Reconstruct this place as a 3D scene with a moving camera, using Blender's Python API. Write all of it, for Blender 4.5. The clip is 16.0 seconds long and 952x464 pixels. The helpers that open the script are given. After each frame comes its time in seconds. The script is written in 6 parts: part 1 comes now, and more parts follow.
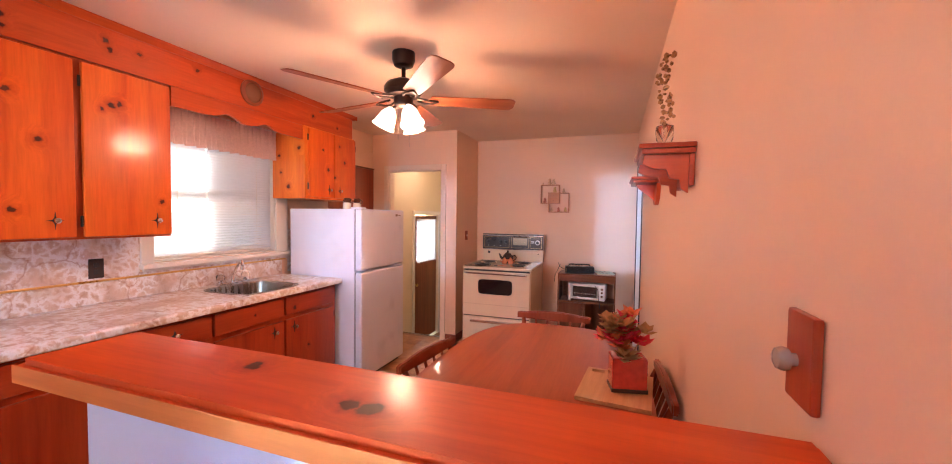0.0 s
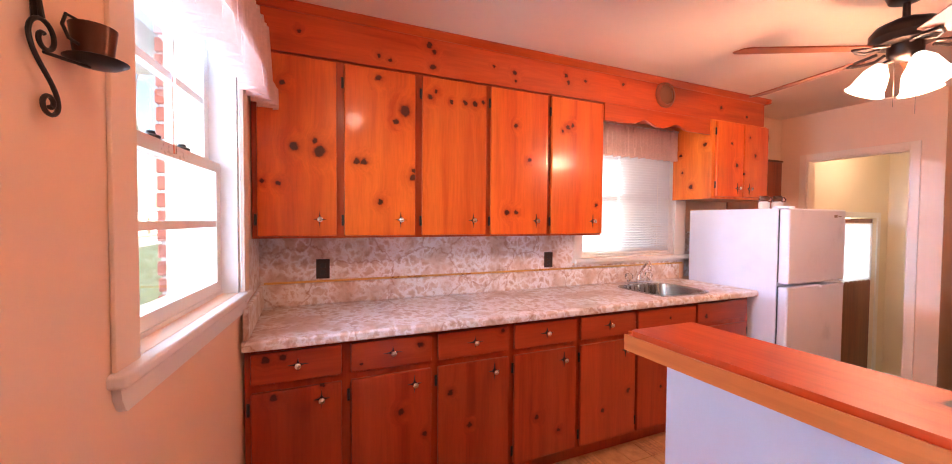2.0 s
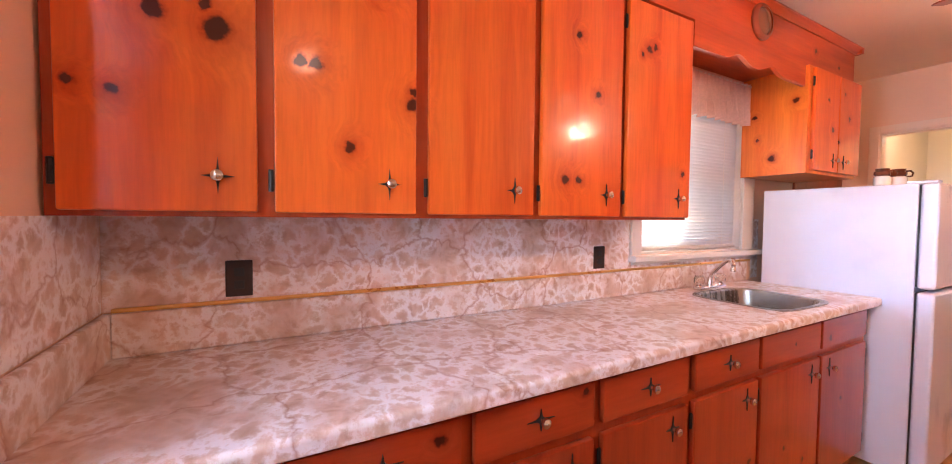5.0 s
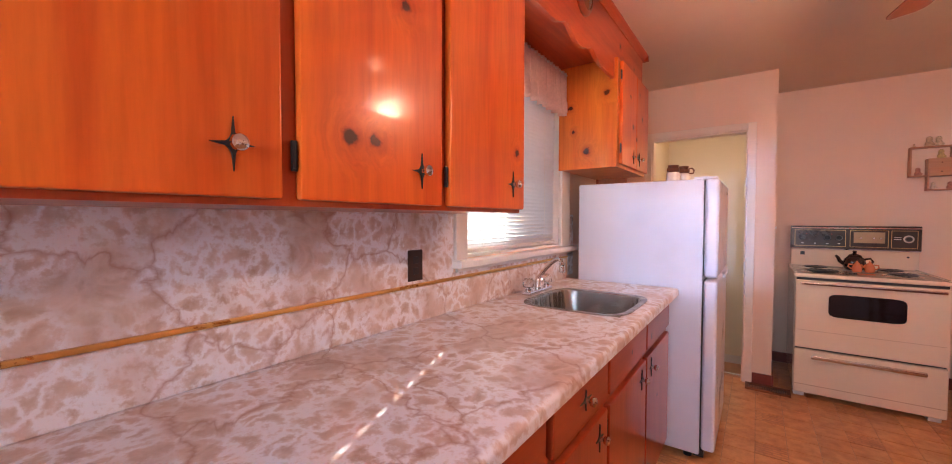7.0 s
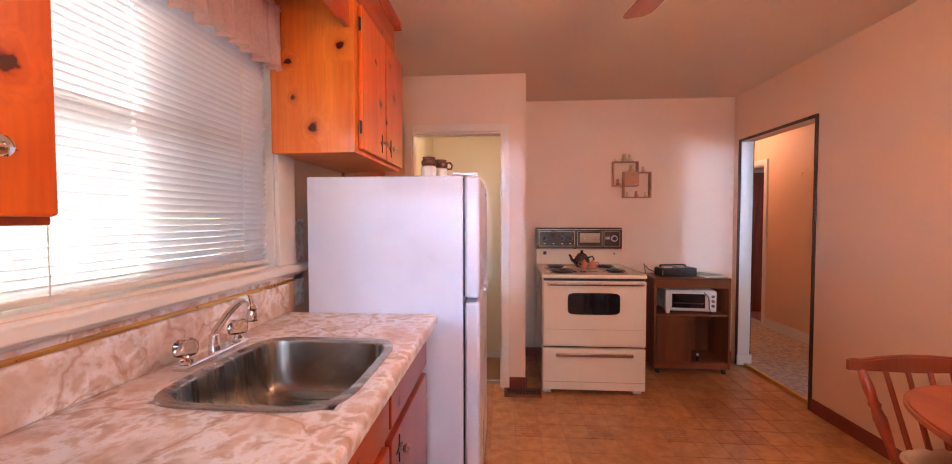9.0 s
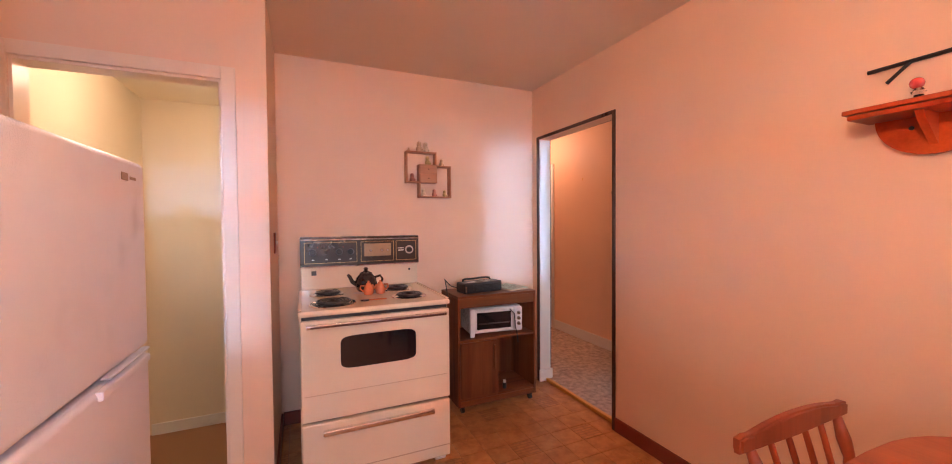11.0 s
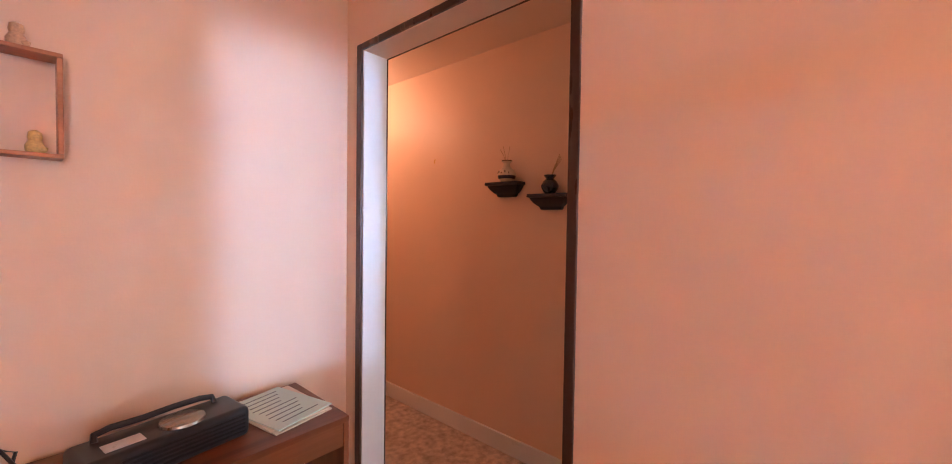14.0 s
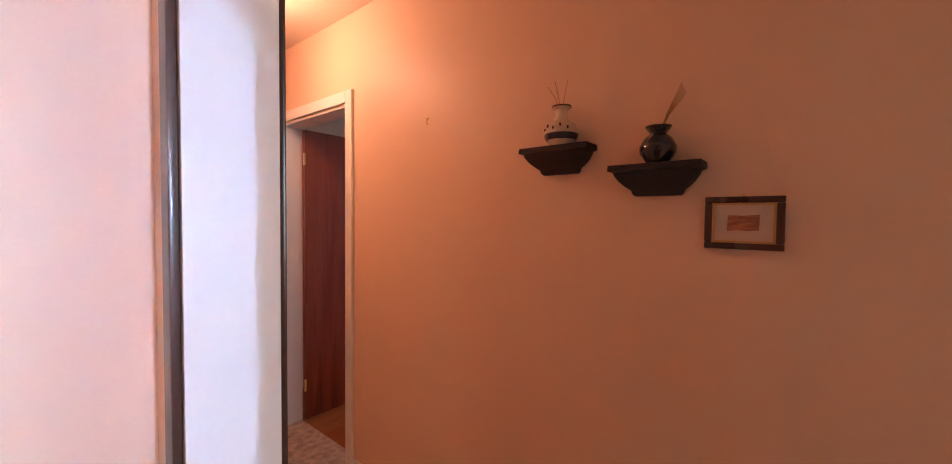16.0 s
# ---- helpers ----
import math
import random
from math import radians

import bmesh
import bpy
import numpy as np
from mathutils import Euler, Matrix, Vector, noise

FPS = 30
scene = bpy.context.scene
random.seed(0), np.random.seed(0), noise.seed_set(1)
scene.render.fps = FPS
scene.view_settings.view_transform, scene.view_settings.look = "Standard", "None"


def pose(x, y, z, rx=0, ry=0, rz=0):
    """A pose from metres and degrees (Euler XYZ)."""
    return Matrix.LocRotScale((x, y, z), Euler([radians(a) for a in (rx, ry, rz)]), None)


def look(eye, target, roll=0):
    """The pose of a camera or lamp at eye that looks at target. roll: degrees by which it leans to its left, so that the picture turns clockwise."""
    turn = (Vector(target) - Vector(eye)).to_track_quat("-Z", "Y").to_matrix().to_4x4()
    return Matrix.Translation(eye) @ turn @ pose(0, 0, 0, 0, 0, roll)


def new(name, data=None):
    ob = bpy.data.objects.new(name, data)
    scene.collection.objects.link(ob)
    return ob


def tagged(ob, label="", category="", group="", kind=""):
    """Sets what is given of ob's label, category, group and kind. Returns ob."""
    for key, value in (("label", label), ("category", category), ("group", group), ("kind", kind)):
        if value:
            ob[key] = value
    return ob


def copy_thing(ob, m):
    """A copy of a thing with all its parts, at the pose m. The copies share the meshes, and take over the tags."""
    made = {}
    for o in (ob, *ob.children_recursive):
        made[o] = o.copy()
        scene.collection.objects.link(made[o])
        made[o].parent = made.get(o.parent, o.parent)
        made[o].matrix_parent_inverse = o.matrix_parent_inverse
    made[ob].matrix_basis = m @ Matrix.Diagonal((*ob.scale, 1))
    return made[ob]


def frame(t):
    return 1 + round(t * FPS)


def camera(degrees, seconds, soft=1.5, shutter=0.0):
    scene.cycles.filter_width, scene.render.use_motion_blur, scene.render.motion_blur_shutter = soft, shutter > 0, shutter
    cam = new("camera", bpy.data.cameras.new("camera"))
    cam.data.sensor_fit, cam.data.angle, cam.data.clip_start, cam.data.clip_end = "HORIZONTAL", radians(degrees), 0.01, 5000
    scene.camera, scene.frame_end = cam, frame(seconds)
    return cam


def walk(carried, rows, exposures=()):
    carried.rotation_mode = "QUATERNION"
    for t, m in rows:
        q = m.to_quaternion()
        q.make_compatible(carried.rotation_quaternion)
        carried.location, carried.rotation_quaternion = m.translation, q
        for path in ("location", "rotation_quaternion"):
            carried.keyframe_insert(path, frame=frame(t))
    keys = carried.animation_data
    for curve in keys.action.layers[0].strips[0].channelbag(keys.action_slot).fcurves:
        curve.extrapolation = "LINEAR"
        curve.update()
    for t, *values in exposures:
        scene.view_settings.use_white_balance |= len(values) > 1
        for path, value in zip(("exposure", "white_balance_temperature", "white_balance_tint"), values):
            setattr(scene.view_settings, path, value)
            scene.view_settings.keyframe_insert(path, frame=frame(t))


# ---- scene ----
cam = camera(100.9, 16.0, soft=1.0)
PATH = [
    (0, (2.872, 0.467, 1.428), (2.21, 2.353, 1.352), 0.7),
    (0.5, (2.78, 0.397, 1.433), (1.708, 2.084, 1.353), 0.6),
    (1, (2.692, 0.333, 1.419), (1.261, 1.727, 1.346), 0.5),
    (1.5, (2.589, 0.276, 1.396), (0.907, 1.356, 1.334), 0.3),
    (2, (2.473, 0.239, 1.386), (0.639, 1.035, 1.327), 0.4),
    (2.5, (2.336, 0.222, 1.379), (0.428, 0.817, 1.316), 0.4),
    (3, (2.156, 0.225, 1.368), (0.23, 0.762, 1.303), 0.4),
    (5.5, (1.308, 0.483, 1.285), (-0.333, 1.624, 1.213), 0.3),
    (6, (1.192, 0.599, 1.28), (-0.314, 1.914, 1.213), 0.0),
    (6.5, (1.102, 0.727, 1.266), (-0.248, 2.202, 1.21), 0.1),
    (7, (1.024, 0.859, 1.267), (-0.139, 2.485, 1.203), 0.1),
    (7.5, (0.972, 1.015, 1.274), (0.018, 2.771, 1.207), -0.0),
    (8, (0.926, 1.202, 1.284), (0.222, 3.073, 1.23), -0.2),
    (8.5, (0.937, 1.374, 1.293), (0.5, 3.325, 1.232), -0.1),
    (9, (0.963, 1.596, 1.298), (0.824, 3.59, 1.233), -0.1),
    (9.5, (1.018, 1.811, 1.301), (1.157, 3.805, 1.24), -0.2),
    (9.7, (1.045, 1.898, 1.303), (1.286, 3.882, 1.241), -0.4),
    (12, (1.551, 3.065, 1.318), (2.667, 4.724, 1.284), -0.0),
    (12.5, (1.713, 3.333, 1.332), (2.942, 4.911, 1.295), 0.0),
    (13, (1.863, 3.595, 1.341), (3.214, 5.069, 1.302), -0.4),
    (13.5, (2.057, 3.827, 1.33), (3.506, 5.204, 1.297), -0.4),
    (14, (2.277, 4.051, 1.364), (3.79, 5.358, 1.311), 0.8),
    (14.5, (2.447, 4.263, 1.378), (3.999, 5.523, 1.308), 0.5),
    (15, (2.623, 4.469, 1.385), (4.189, 5.711, 1.311), 0.6),
    (15.5, (2.815, 4.658, 1.373), (4.382, 5.898, 1.304), 0.5),
    (16, (2.995, 4.835, 1.365), (4.54, 6.102, 1.297), 0.6),
]
walk(cam, [(t, look(eye, target, roll)) for t, eye, target, roll in PATH],
     exposures=[(0, 3.45, 6250, 11.0), (1.0, 3.6, 6250, 11.5), (2.0, 3.7, 6250, 12.5), (3.0, 3.6, 6200, 12.5), (5.5, 3.65, 6100, 11.5), (6.2, 3.45, 6100, 11.5), (7.0, 3.2, 6150, 11.0),
                (8.5, 3.3, 6250, 10.5), (9.5, 3.35, 6250, 10.5), (12.0, 3.85, 6250, 10.5), (13.0, 3.92, 6200, 10.5), (14.5, 3.53, 6250, 10.5), (16.0, 3.7, 6250, 10.5)])

# ---- light ----
SUN_EL, SUN_AZ = radians(17), math.atan2(-0.355, 0.935)  # azimuth from +y towards +x
world = bpy.data.worlds.new("sky")
scene.world = world
world.use_nodes = True
wn = world.node_tree
sky = wn.nodes.new("ShaderNodeTexSky")
sky.sky_type, sky.sun_disc, sky.sun_elevation, sky.sun_rotation = "NISHITA", False, SUN_EL, SUN_AZ
wn.links.new(sky.outputs[0], wn.nodes["Background"].inputs[0])
wn.nodes["Background"].inputs[1].default_value = 0.052
sun_data = bpy.data.lights.new("sun", "SUN")
sun_data.energy, sun_data.angle, sun_data.color = 3.6, radians(0.4), (1.0, 0.93, 0.82)
sun = new("sun", sun_data)
sun.matrix_world = look((-20, 50, 25), (-20 + 0.355 * 10, 50 - 0.935 * 10, 25 - math.tan(SUN_EL) * 10))
scene.view_settings.exposure = 4.0


def area_light(name, eye, target, w, h, power, color, spread=math.pi):
    d = bpy.data.lights.new(name, "AREA")
    d.shape, d.size, d.size_y, d.energy, d.color = "RECTANGLE", w, h, power, color
    o = new(name, d)
    d.spread = spread
    o.matrix_world = look(eye, target)
    return o


def bulb(name, at, power, color, radius=0.04):
    d = bpy.data.lights.new(name, "POINT")
    d.energy, d.color, d.shadow_soft_size = power, color, radius
    o = new(name, d)
    o.location = at
    return o


WARM = (1.0, 0.515, 0.315)
DAY = (0.62, 0.77, 1.0)
# added unseen lamp: brightens stove wall through the glazed door and the tall window
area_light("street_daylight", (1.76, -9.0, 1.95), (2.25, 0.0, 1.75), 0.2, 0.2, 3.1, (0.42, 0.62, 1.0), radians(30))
# lamp outside the tall window in place of its sky light
area_light("tall_window_daylight", (1.1, -0.98, 1.62), (1.2, 1.0, 1.52), 1.2, 1.0, 7.5, DAY)
area_light("sink_window_daylight", (-0.235, 2.70, 1.58), (2.0, 2.70, 1.5), 0.98, 0.92, 0.2, DAY)
# unseen lamp added to brighten the living room and hall
area_light("living_room_daylight", (6.0, 2.02, 1.55), (6.0, 4.2, 1.3), 1.6, 1.3, 3.4, DAY)
# lamp added out of view to light the bedroom, which has no window
area_light("bedroom_daylight", (5.45, 7.86, 1.45), (5.2, 6.3, 1.3), 0.9, 1.1, 0.8, DAY)
for k in range(3):
    a = radians(205 + 120 * k)
    bulb("fan_bulb", (1.625 + 0.050 * math.cos(a), 2.635 + 0.050 * math.sin(a), 1.985), 1.2, WARM, 0.045)
bulb("entry_bulb", (2.29, 0.67, 2.365), 0.9, WARM, 0.05)
bulb("hall_bulb", (3.72, 6.75, 2.22), 1.15, (1.0, 0.54, 0.36), 0.07)
bulb("landing_bulb", (0.55, 5.6, 2.20), 1.4, (1.0, 0.70, 0.50), 0.06)

# ---- materials ----


def mat(name, color=(0.8, 0.8, 0.8), rough=0.5, metal=0.0, coat=0.0, bump=0.0, scale=60.0, vary=0.06, blotch=3.0, stretch=(1, 1, 1), emit=0.0, trans=0.0, coat_rough=0.08, spread=0.06, alpha=1.0):
    """A painted or plain surface: fine grain and broad blotches on the colour and the roughness, and a fine bump."""
    m = bpy.data.materials.new(name)
    m.use_nodes = True
    nt = m.node_tree
    b = nt.nodes["Principled BSDF"]
    tc = nt.nodes.new("ShaderNodeTexCoord")
    mp = nt.nodes.new("ShaderNodeMapping")
    mp.inputs["Scale"].default_value = stretch
    nt.links.new(tc.outputs["Object"], mp.inputs[0])
    fine = nt.nodes.new("ShaderNodeTexNoise")
    fine.inputs["Scale"].default_value, fine.inputs["Detail"].default_value = scale, 6
    broad = nt.nodes.new("ShaderNodeTexNoise")
    broad.inputs["Scale"].default_value, broad.inputs["Detail"].default_value = blotch, 3
    nt.links.new(mp.outputs[0], fine.inputs[0])
    nt.links.new(mp.outputs[0], broad.inputs[0])
    add = nt.nodes.new("ShaderNodeMath")
    add.operation = "MULTIPLY_ADD"
    nt.links.new(fine.outputs[0], add.inputs[0])
    add.inputs[1].default_value = 0.5
    nt.links.new(broad.outputs[0], add.inputs[2])
    rng = nt.nodes.new("ShaderNodeMapRange")
    rng.inputs[1].default_value, rng.inputs[2].default_value = 0.45, 1.05
    rng.inputs[3].default_value, rng.inputs[4].default_value = 1 - vary, 1 + vary
    nt.links.new(add.outputs[0], rng.inputs[0])
    mul = nt.nodes.new("ShaderNodeVectorMath")
    mul.operation = "SCALE"
    mul.inputs[0].default_value = color
    nt.links.new(rng.outputs[0], mul.inputs["Scale"])
    nt.links.new(mul.outputs[0], b.inputs["Base Color"])
    rr = nt.nodes.new("ShaderNodeMapRange")
    rr.inputs[1].default_value, rr.inputs[2].default_value = 0.45, 1.05
    rr.inputs[3].default_value, rr.inputs[4].default_value = max(0.02, rough - spread), min(1, rough + spread)
    nt.links.new(add.outputs[0], rr.inputs[0])
    nt.links.new(rr.outputs[0], b.inputs["Roughness"])
    b.inputs["Metallic"].default_value = metal
    b.inputs["Coat Weight"].default_value, b.inputs["Coat Roughness"].default_value = coat, coat_rough
    b.inputs["Transmission Weight"].default_value, b.inputs["Alpha"].default_value = trans, alpha
    if emit:
        b.inputs["Emission Color"].default_value, b.inputs["Emission Strength"].default_value = (*color, 1), emit
    if bump:
        bp = nt.nodes.new("ShaderNodeBump")
        bp.inputs["Strength"].default_value, bp.inputs["Distance"].default_value = bump, 0.002
        nt.links.new(fine.outputs[0], bp.inputs["Height"])
        nt.links.new(bp.outputs[0], b.inputs["Normal"])
    return m


def ramp(nt, stops, fac):
    r = nt.nodes.new("ShaderNodeValToRGB")
    while len(r.color_ramp.elements) < len(stops):
        r.color_ramp.elements.new(0.5)
    for e, (p, c) in zip(r.color_ramp.elements, stops):
        e.position, e.color = p, (*c, 1)
    nt.links.new(fac, r.inputs[0])
    return r


def mix(nt, fac, a, b, kind="MIX"):
    m = nt.nodes.new("ShaderNodeMix")
    m.data_type, m.blend_type = "RGBA", kind
    for sock, v in ((m.inputs[0], fac), (m.inputs[6], a), (m.inputs[7], b)):
        if isinstance(v, (int, float)):
            sock.default_value = v
        elif isinstance(v, tuple):
            sock.default_value = (*v, 1)
        else:
            nt.links.new(v, sock)
    return m.outputs[2]


def scaled(nt, value, by):
    m = nt.nodes.new("ShaderNodeMath")
    m.operation = "MULTIPLY"
    m.inputs[1].default_value = by
    nt.links.new(value, m.inputs[0])
    return m.outputs[0]


def wood(name, light, dark, knot=(0.055, 0.007, 0.004), along="z", knots=0.0, grain=1.0, rough=0.28, coat=0.6, knot_scale=4.6, coat_rough=0.07, spots=(), plane="yz"):
    """Varnished wood: long grain, growth bands, boards of differing tone and dark knots with halos. Each object takes another piece of the tree."""
    m = bpy.data.materials.new(name)
    m.use_nodes = True
    nt = m.node_tree
    b = nt.nodes["Principled BSDF"]
    tc = nt.nodes.new("ShaderNodeTexCoord")
    info = nt.nodes.new("ShaderNodeObjectInfo")
    off = nt.nodes.new("ShaderNodeVectorMath")
    off.operation = "SCALE"
    off.inputs[0].default_value = (37.0, 23.0, 51.0)
    nt.links.new(info.outputs["Random"], off.inputs["Scale"])
    pos = nt.nodes.new("ShaderNodeVectorMath")
    nt.links.new(tc.outputs["Object"], pos.inputs[0])
    nt.links.new(off.outputs[0], pos.inputs[1])
    flat = None
    if spots:
        # knots at known places on the face: the nearest one's distance in its own radii
        spl = nt.nodes.new("ShaderNodeSeparateXYZ")
        nt.links.new(tc.outputs["Object"], spl.inputs[0])
        uv = nt.nodes.new("ShaderNodeCombineXYZ")
        nt.links.new(spl.outputs["xyz".index(plane[0])], uv.inputs[0])
        nt.links.new(spl.outputs["xyz".index(plane[1])], uv.inputs[1])
        ragged = nt.nodes.new("ShaderNodeTexNoise")
        ragged.inputs["Scale"].default_value, ragged.inputs["Detail"].default_value = 45, 3
        nt.links.new(uv.outputs[0], ragged.inputs[0])
        uw = nt.nodes.new("ShaderNodeVectorMath")
        uw.operation = "MULTIPLY_ADD"
        uw.inputs[1].default_value = (0.030, 0.026, 0)
        nt.links.new(ragged.outputs["Color"], uw.inputs[0])
        nt.links.new(uv.outputs[0], uw.inputs[2])
        for u, v, r in spots:
            dist = nt.nodes.new("ShaderNodeVectorMath")
            dist.operation = "DISTANCE"
            dist.inputs[1].default_value = (u + 0.015, v + 0.013, 0)
            nt.links.new(uw.outputs[0], dist.inputs[0])
            own = nt.nodes.new("ShaderNodeMath")
            own.operation = "DIVIDE"
            own.inputs[1].default_value = r
            nt.links.new(dist.outputs["Value"], own.inputs[0])
            if flat is None:
                flat = own.outputs[0]
            else:
                low = nt.nodes.new("ShaderNodeMath")
                low.operation = "MINIMUM"
                nt.links.new(flat, low.inputs[0])
                nt.links.new(own.outputs[0], low.inputs[1])
                flat = low.outputs[0]
        # the grain swerves round them
        swerve = nt.nodes.new("ShaderNodeMapRange")
        swerve.inputs[1].default_value, swerve.inputs[2].default_value = 0.0, 4.5
        swerve.inputs[3].default_value, swerve.inputs[4].default_value = 0.05, 0.0
        swerve.interpolation_type = "SMOOTHSTEP"
        nt.links.new(flat, swerve.inputs[0])
        bent = nt.nodes.new("ShaderNodeVectorMath")
        nt.links.new(pos.outputs[0], bent.inputs[0])
        nt.links.new(swerve.outputs[0], bent.inputs[1])
        pos = bent
    st = {"z": (1, 1, 0.07), "x": (0.07, 1, 1), "y": (1, 0.07, 1)}[along]
    mp = nt.nodes.new("ShaderNodeMapping")
    mp.inputs["Scale"].default_value = st
    nt.links.new(pos.outputs[0], mp.inputs[0])
    g = nt.nodes.new("ShaderNodeTexNoise")
    g.inputs["Scale"].default_value, g.inputs["Detail"].default_value, g.inputs["Roughness"].default_value = 90 * grain, 5, 0.6
    nt.links.new(mp.outputs[0], g.inputs[0])
    w = nt.nodes.new("ShaderNodeTexNoise")
    w.inputs["Scale"].default_value, w.inputs["Detail"].default_value, w.inputs["Distortion"].default_value = 13 * grain, 3, 0.8
    nt.links.new(mp.outputs[0], w.inputs[0])
    base = ramp(nt, [(0.3, dark), (0.62, light)], w.outputs[0]).outputs[0]
    slow = nt.nodes.new("ShaderNodeTexNoise")
    slow.inputs["Scale"].default_value, slow.inputs["Detail"].default_value = 5.5 * grain, 2
    nt.links.new(mp.outputs[0], slow.inputs[0])
    sap = ramp(nt, [(0.42, (0, 0, 0)), (0.62, (0.55, 0.55, 0.55))], slow.outputs[0]).outputs[0]
    base = mix(nt, sap, base, (min(1, light[0] * 1.06), light[1] * 1.45, light[2] * 1.7))
    fine = ramp(nt, [(0.35, (0.72, 0.66, 0.6)), (0.6, (1, 1, 1))], g.outputs[0]).outputs[0]
    col = mix(nt, 0.38, base, fine, "MULTIPLY")
    if knots:
        sx = nt.nodes.new("ShaderNodeSeparateXYZ")
        nt.links.new(pos.outputs[0], sx.inputs[0])
        others = [k for k in range(3) if "xyz"[k] != along]
        across = nt.nodes.new("ShaderNodeMath")
        nt.links.new(sx.outputs[others[0]], across.inputs[0])
        nt.links.new(sx.outputs[others[1]], across.inputs[1])
        length = nt.nodes.new("ShaderNodeMath")
        length.operation = "MULTIPLY"
        length.inputs[1].default_value = 1.15
        nt.links.new(sx.outputs["xyz".index(along)], length.inputs[0])
        kp = nt.nodes.new("ShaderNodeCombineXYZ")
        nt.links.new(across.outputs[0], kp.inputs[0])
        nt.links.new(length.outputs[0], kp.inputs[1])
        wob = nt.nodes.new("ShaderNodeTexNoise")
        wob.inputs["Scale"].default_value, wob.inputs["Detail"].default_value = 10, 1.5
        nt.links.new(kp.outputs[0], wob.inputs[0])
        wv = nt.nodes.new("ShaderNodeVectorMath")
        wv.operation = "MULTIPLY_ADD"
        wv.inputs[1].default_value = (0.13, 0.10, 0.0)
        nt.links.new(wob.outputs["Color"], wv.inputs[0])
        nt.links.new(kp.outputs[0], wv.inputs[2])
        v = nt.nodes.new("ShaderNodeTexVoronoi")
        v.voronoi_dimensions = "2D"
        v.inputs["Scale"].default_value = knot_scale
        nt.links.new(wv.outputs[0], v.inputs[0])
        # only some cells carry a knot, and those of differing size
        sep = nt.nodes.new("ShaderNodeSeparateColor")
        nt.links.new(v.outputs["Color"], sep.inputs[0])
        size = nt.nodes.new("ShaderNodeMapRange")
        size.inputs[1].default_value, size.inputs[2].default_value = 1 - knots, 1.0
        size.inputs[3].default_value, size.inputs[4].default_value = 0.005, 0.10
        nt.links.new(sep.outputs[0], size.inputs[0])
        rel = nt.nodes.new("ShaderNodeMath")
        rel.operation = "SUBTRACT"
        nt.links.new(v.outputs["Distance"], rel.inputs[0])
        nt.links.new(size.outputs[0], rel.inputs[1])
        core = ramp(nt, [(0.0, (0.9, 0.9, 0.9)), (0.05, (0, 0, 0))], rel.outputs[0]).outputs[0]
        halo = ramp(nt, [(0.0, (0.6, 0.6, 0.6)), (0.12, (0, 0, 0))], rel.outputs[0]).outputs[0]
        on = nt.nodes.new("ShaderNodeMath")
        on.operation = "GREATER_THAN"
        nt.links.new(sep.outputs[0], on.inputs[0])
        on.inputs[1].default_value = 1 - knots + 0.02
        hm = nt.nodes.new("ShaderNodeMath")
        hm.operation = "MULTIPLY"
        nt.links.new(halo, hm.inputs[0])
        nt.links.new(on.outputs[0], hm.inputs[1])
        cm = nt.nodes.new("ShaderNodeMath")
        cm.operation = "MULTIPLY"
        nt.links.new(core, cm.inputs[0])
        nt.links.new(on.outputs[0], cm.inputs[1])
        col = mix(nt, hm.outputs[0], col, tuple(c * 0.5 for c in dark))
        col = mix(nt, cm.outputs[0], col, knot)
    if flat is not None:
        rim = ramp(nt, [(0.17, (0.75, 0.75, 0.75)), (0.24, (0.30, 0.30, 0.30)), (0.50, (0, 0, 0))], scaled(nt, flat, 0.2)).outputs[0]
        heart = ramp(nt, [(0.13, (0.95, 0.95, 0.95)), (0.18, (0, 0, 0))], scaled(nt, flat, 0.2)).outputs[0]
        col = mix(nt, rim, col, (dark[0] * 0.62, dark[1] * 0.42, dark[2] * 0.5))
        col = mix(nt, heart, col, knot)
    tone = nt.nodes.new("ShaderNodeMapRange")
    tone.inputs[3].default_value, tone.inputs[4].default_value = 0.9, 1.08
    nt.links.new(info.outputs["Random"], tone.inputs[0])
    fin = nt.nodes.new("ShaderNodeVectorMath")
    fin.operation = "SCALE"
    nt.links.new(col, fin.inputs[0])
    nt.links.new(tone.outputs[0], fin.inputs["Scale"])
    nt.links.new(fin.outputs[0], b.inputs["Base Color"])
    b.inputs["Roughness"].default_value, b.inputs["Specular IOR Level"].default_value = rough, 0.25
    b.inputs["Coat Weight"].default_value, b.inputs["Coat Roughness"].default_value = coat, coat_rough
    bp = nt.nodes.new("ShaderNodeBump")
    bp.inputs["Strength"].default_value, bp.inputs["Distance"].default_value = 0.12, 0.001
    nt.links.new(g.outputs[0], bp.inputs["Height"])
    nt.links.new(bp.outputs[0], b.inputs["Normal"])
    # the varnish itself lies in slow waves
    wave = nt.nodes.new("ShaderNodeTexNoise")
    wave.inputs["Scale"].default_value = 7
    nt.links.new(pos.outputs[0], wave.inputs[0])
    cb = nt.nodes.new("ShaderNodeBump")
    cb.inputs["Strength"].default_value, cb.inputs["Distance"].default_value = 0.14, 0.004
    nt.links.new(wave.outputs[0], cb.inputs["Height"])
    nt.links.new(cb.outputs[0], b.inputs["Coat Normal"])
    return m


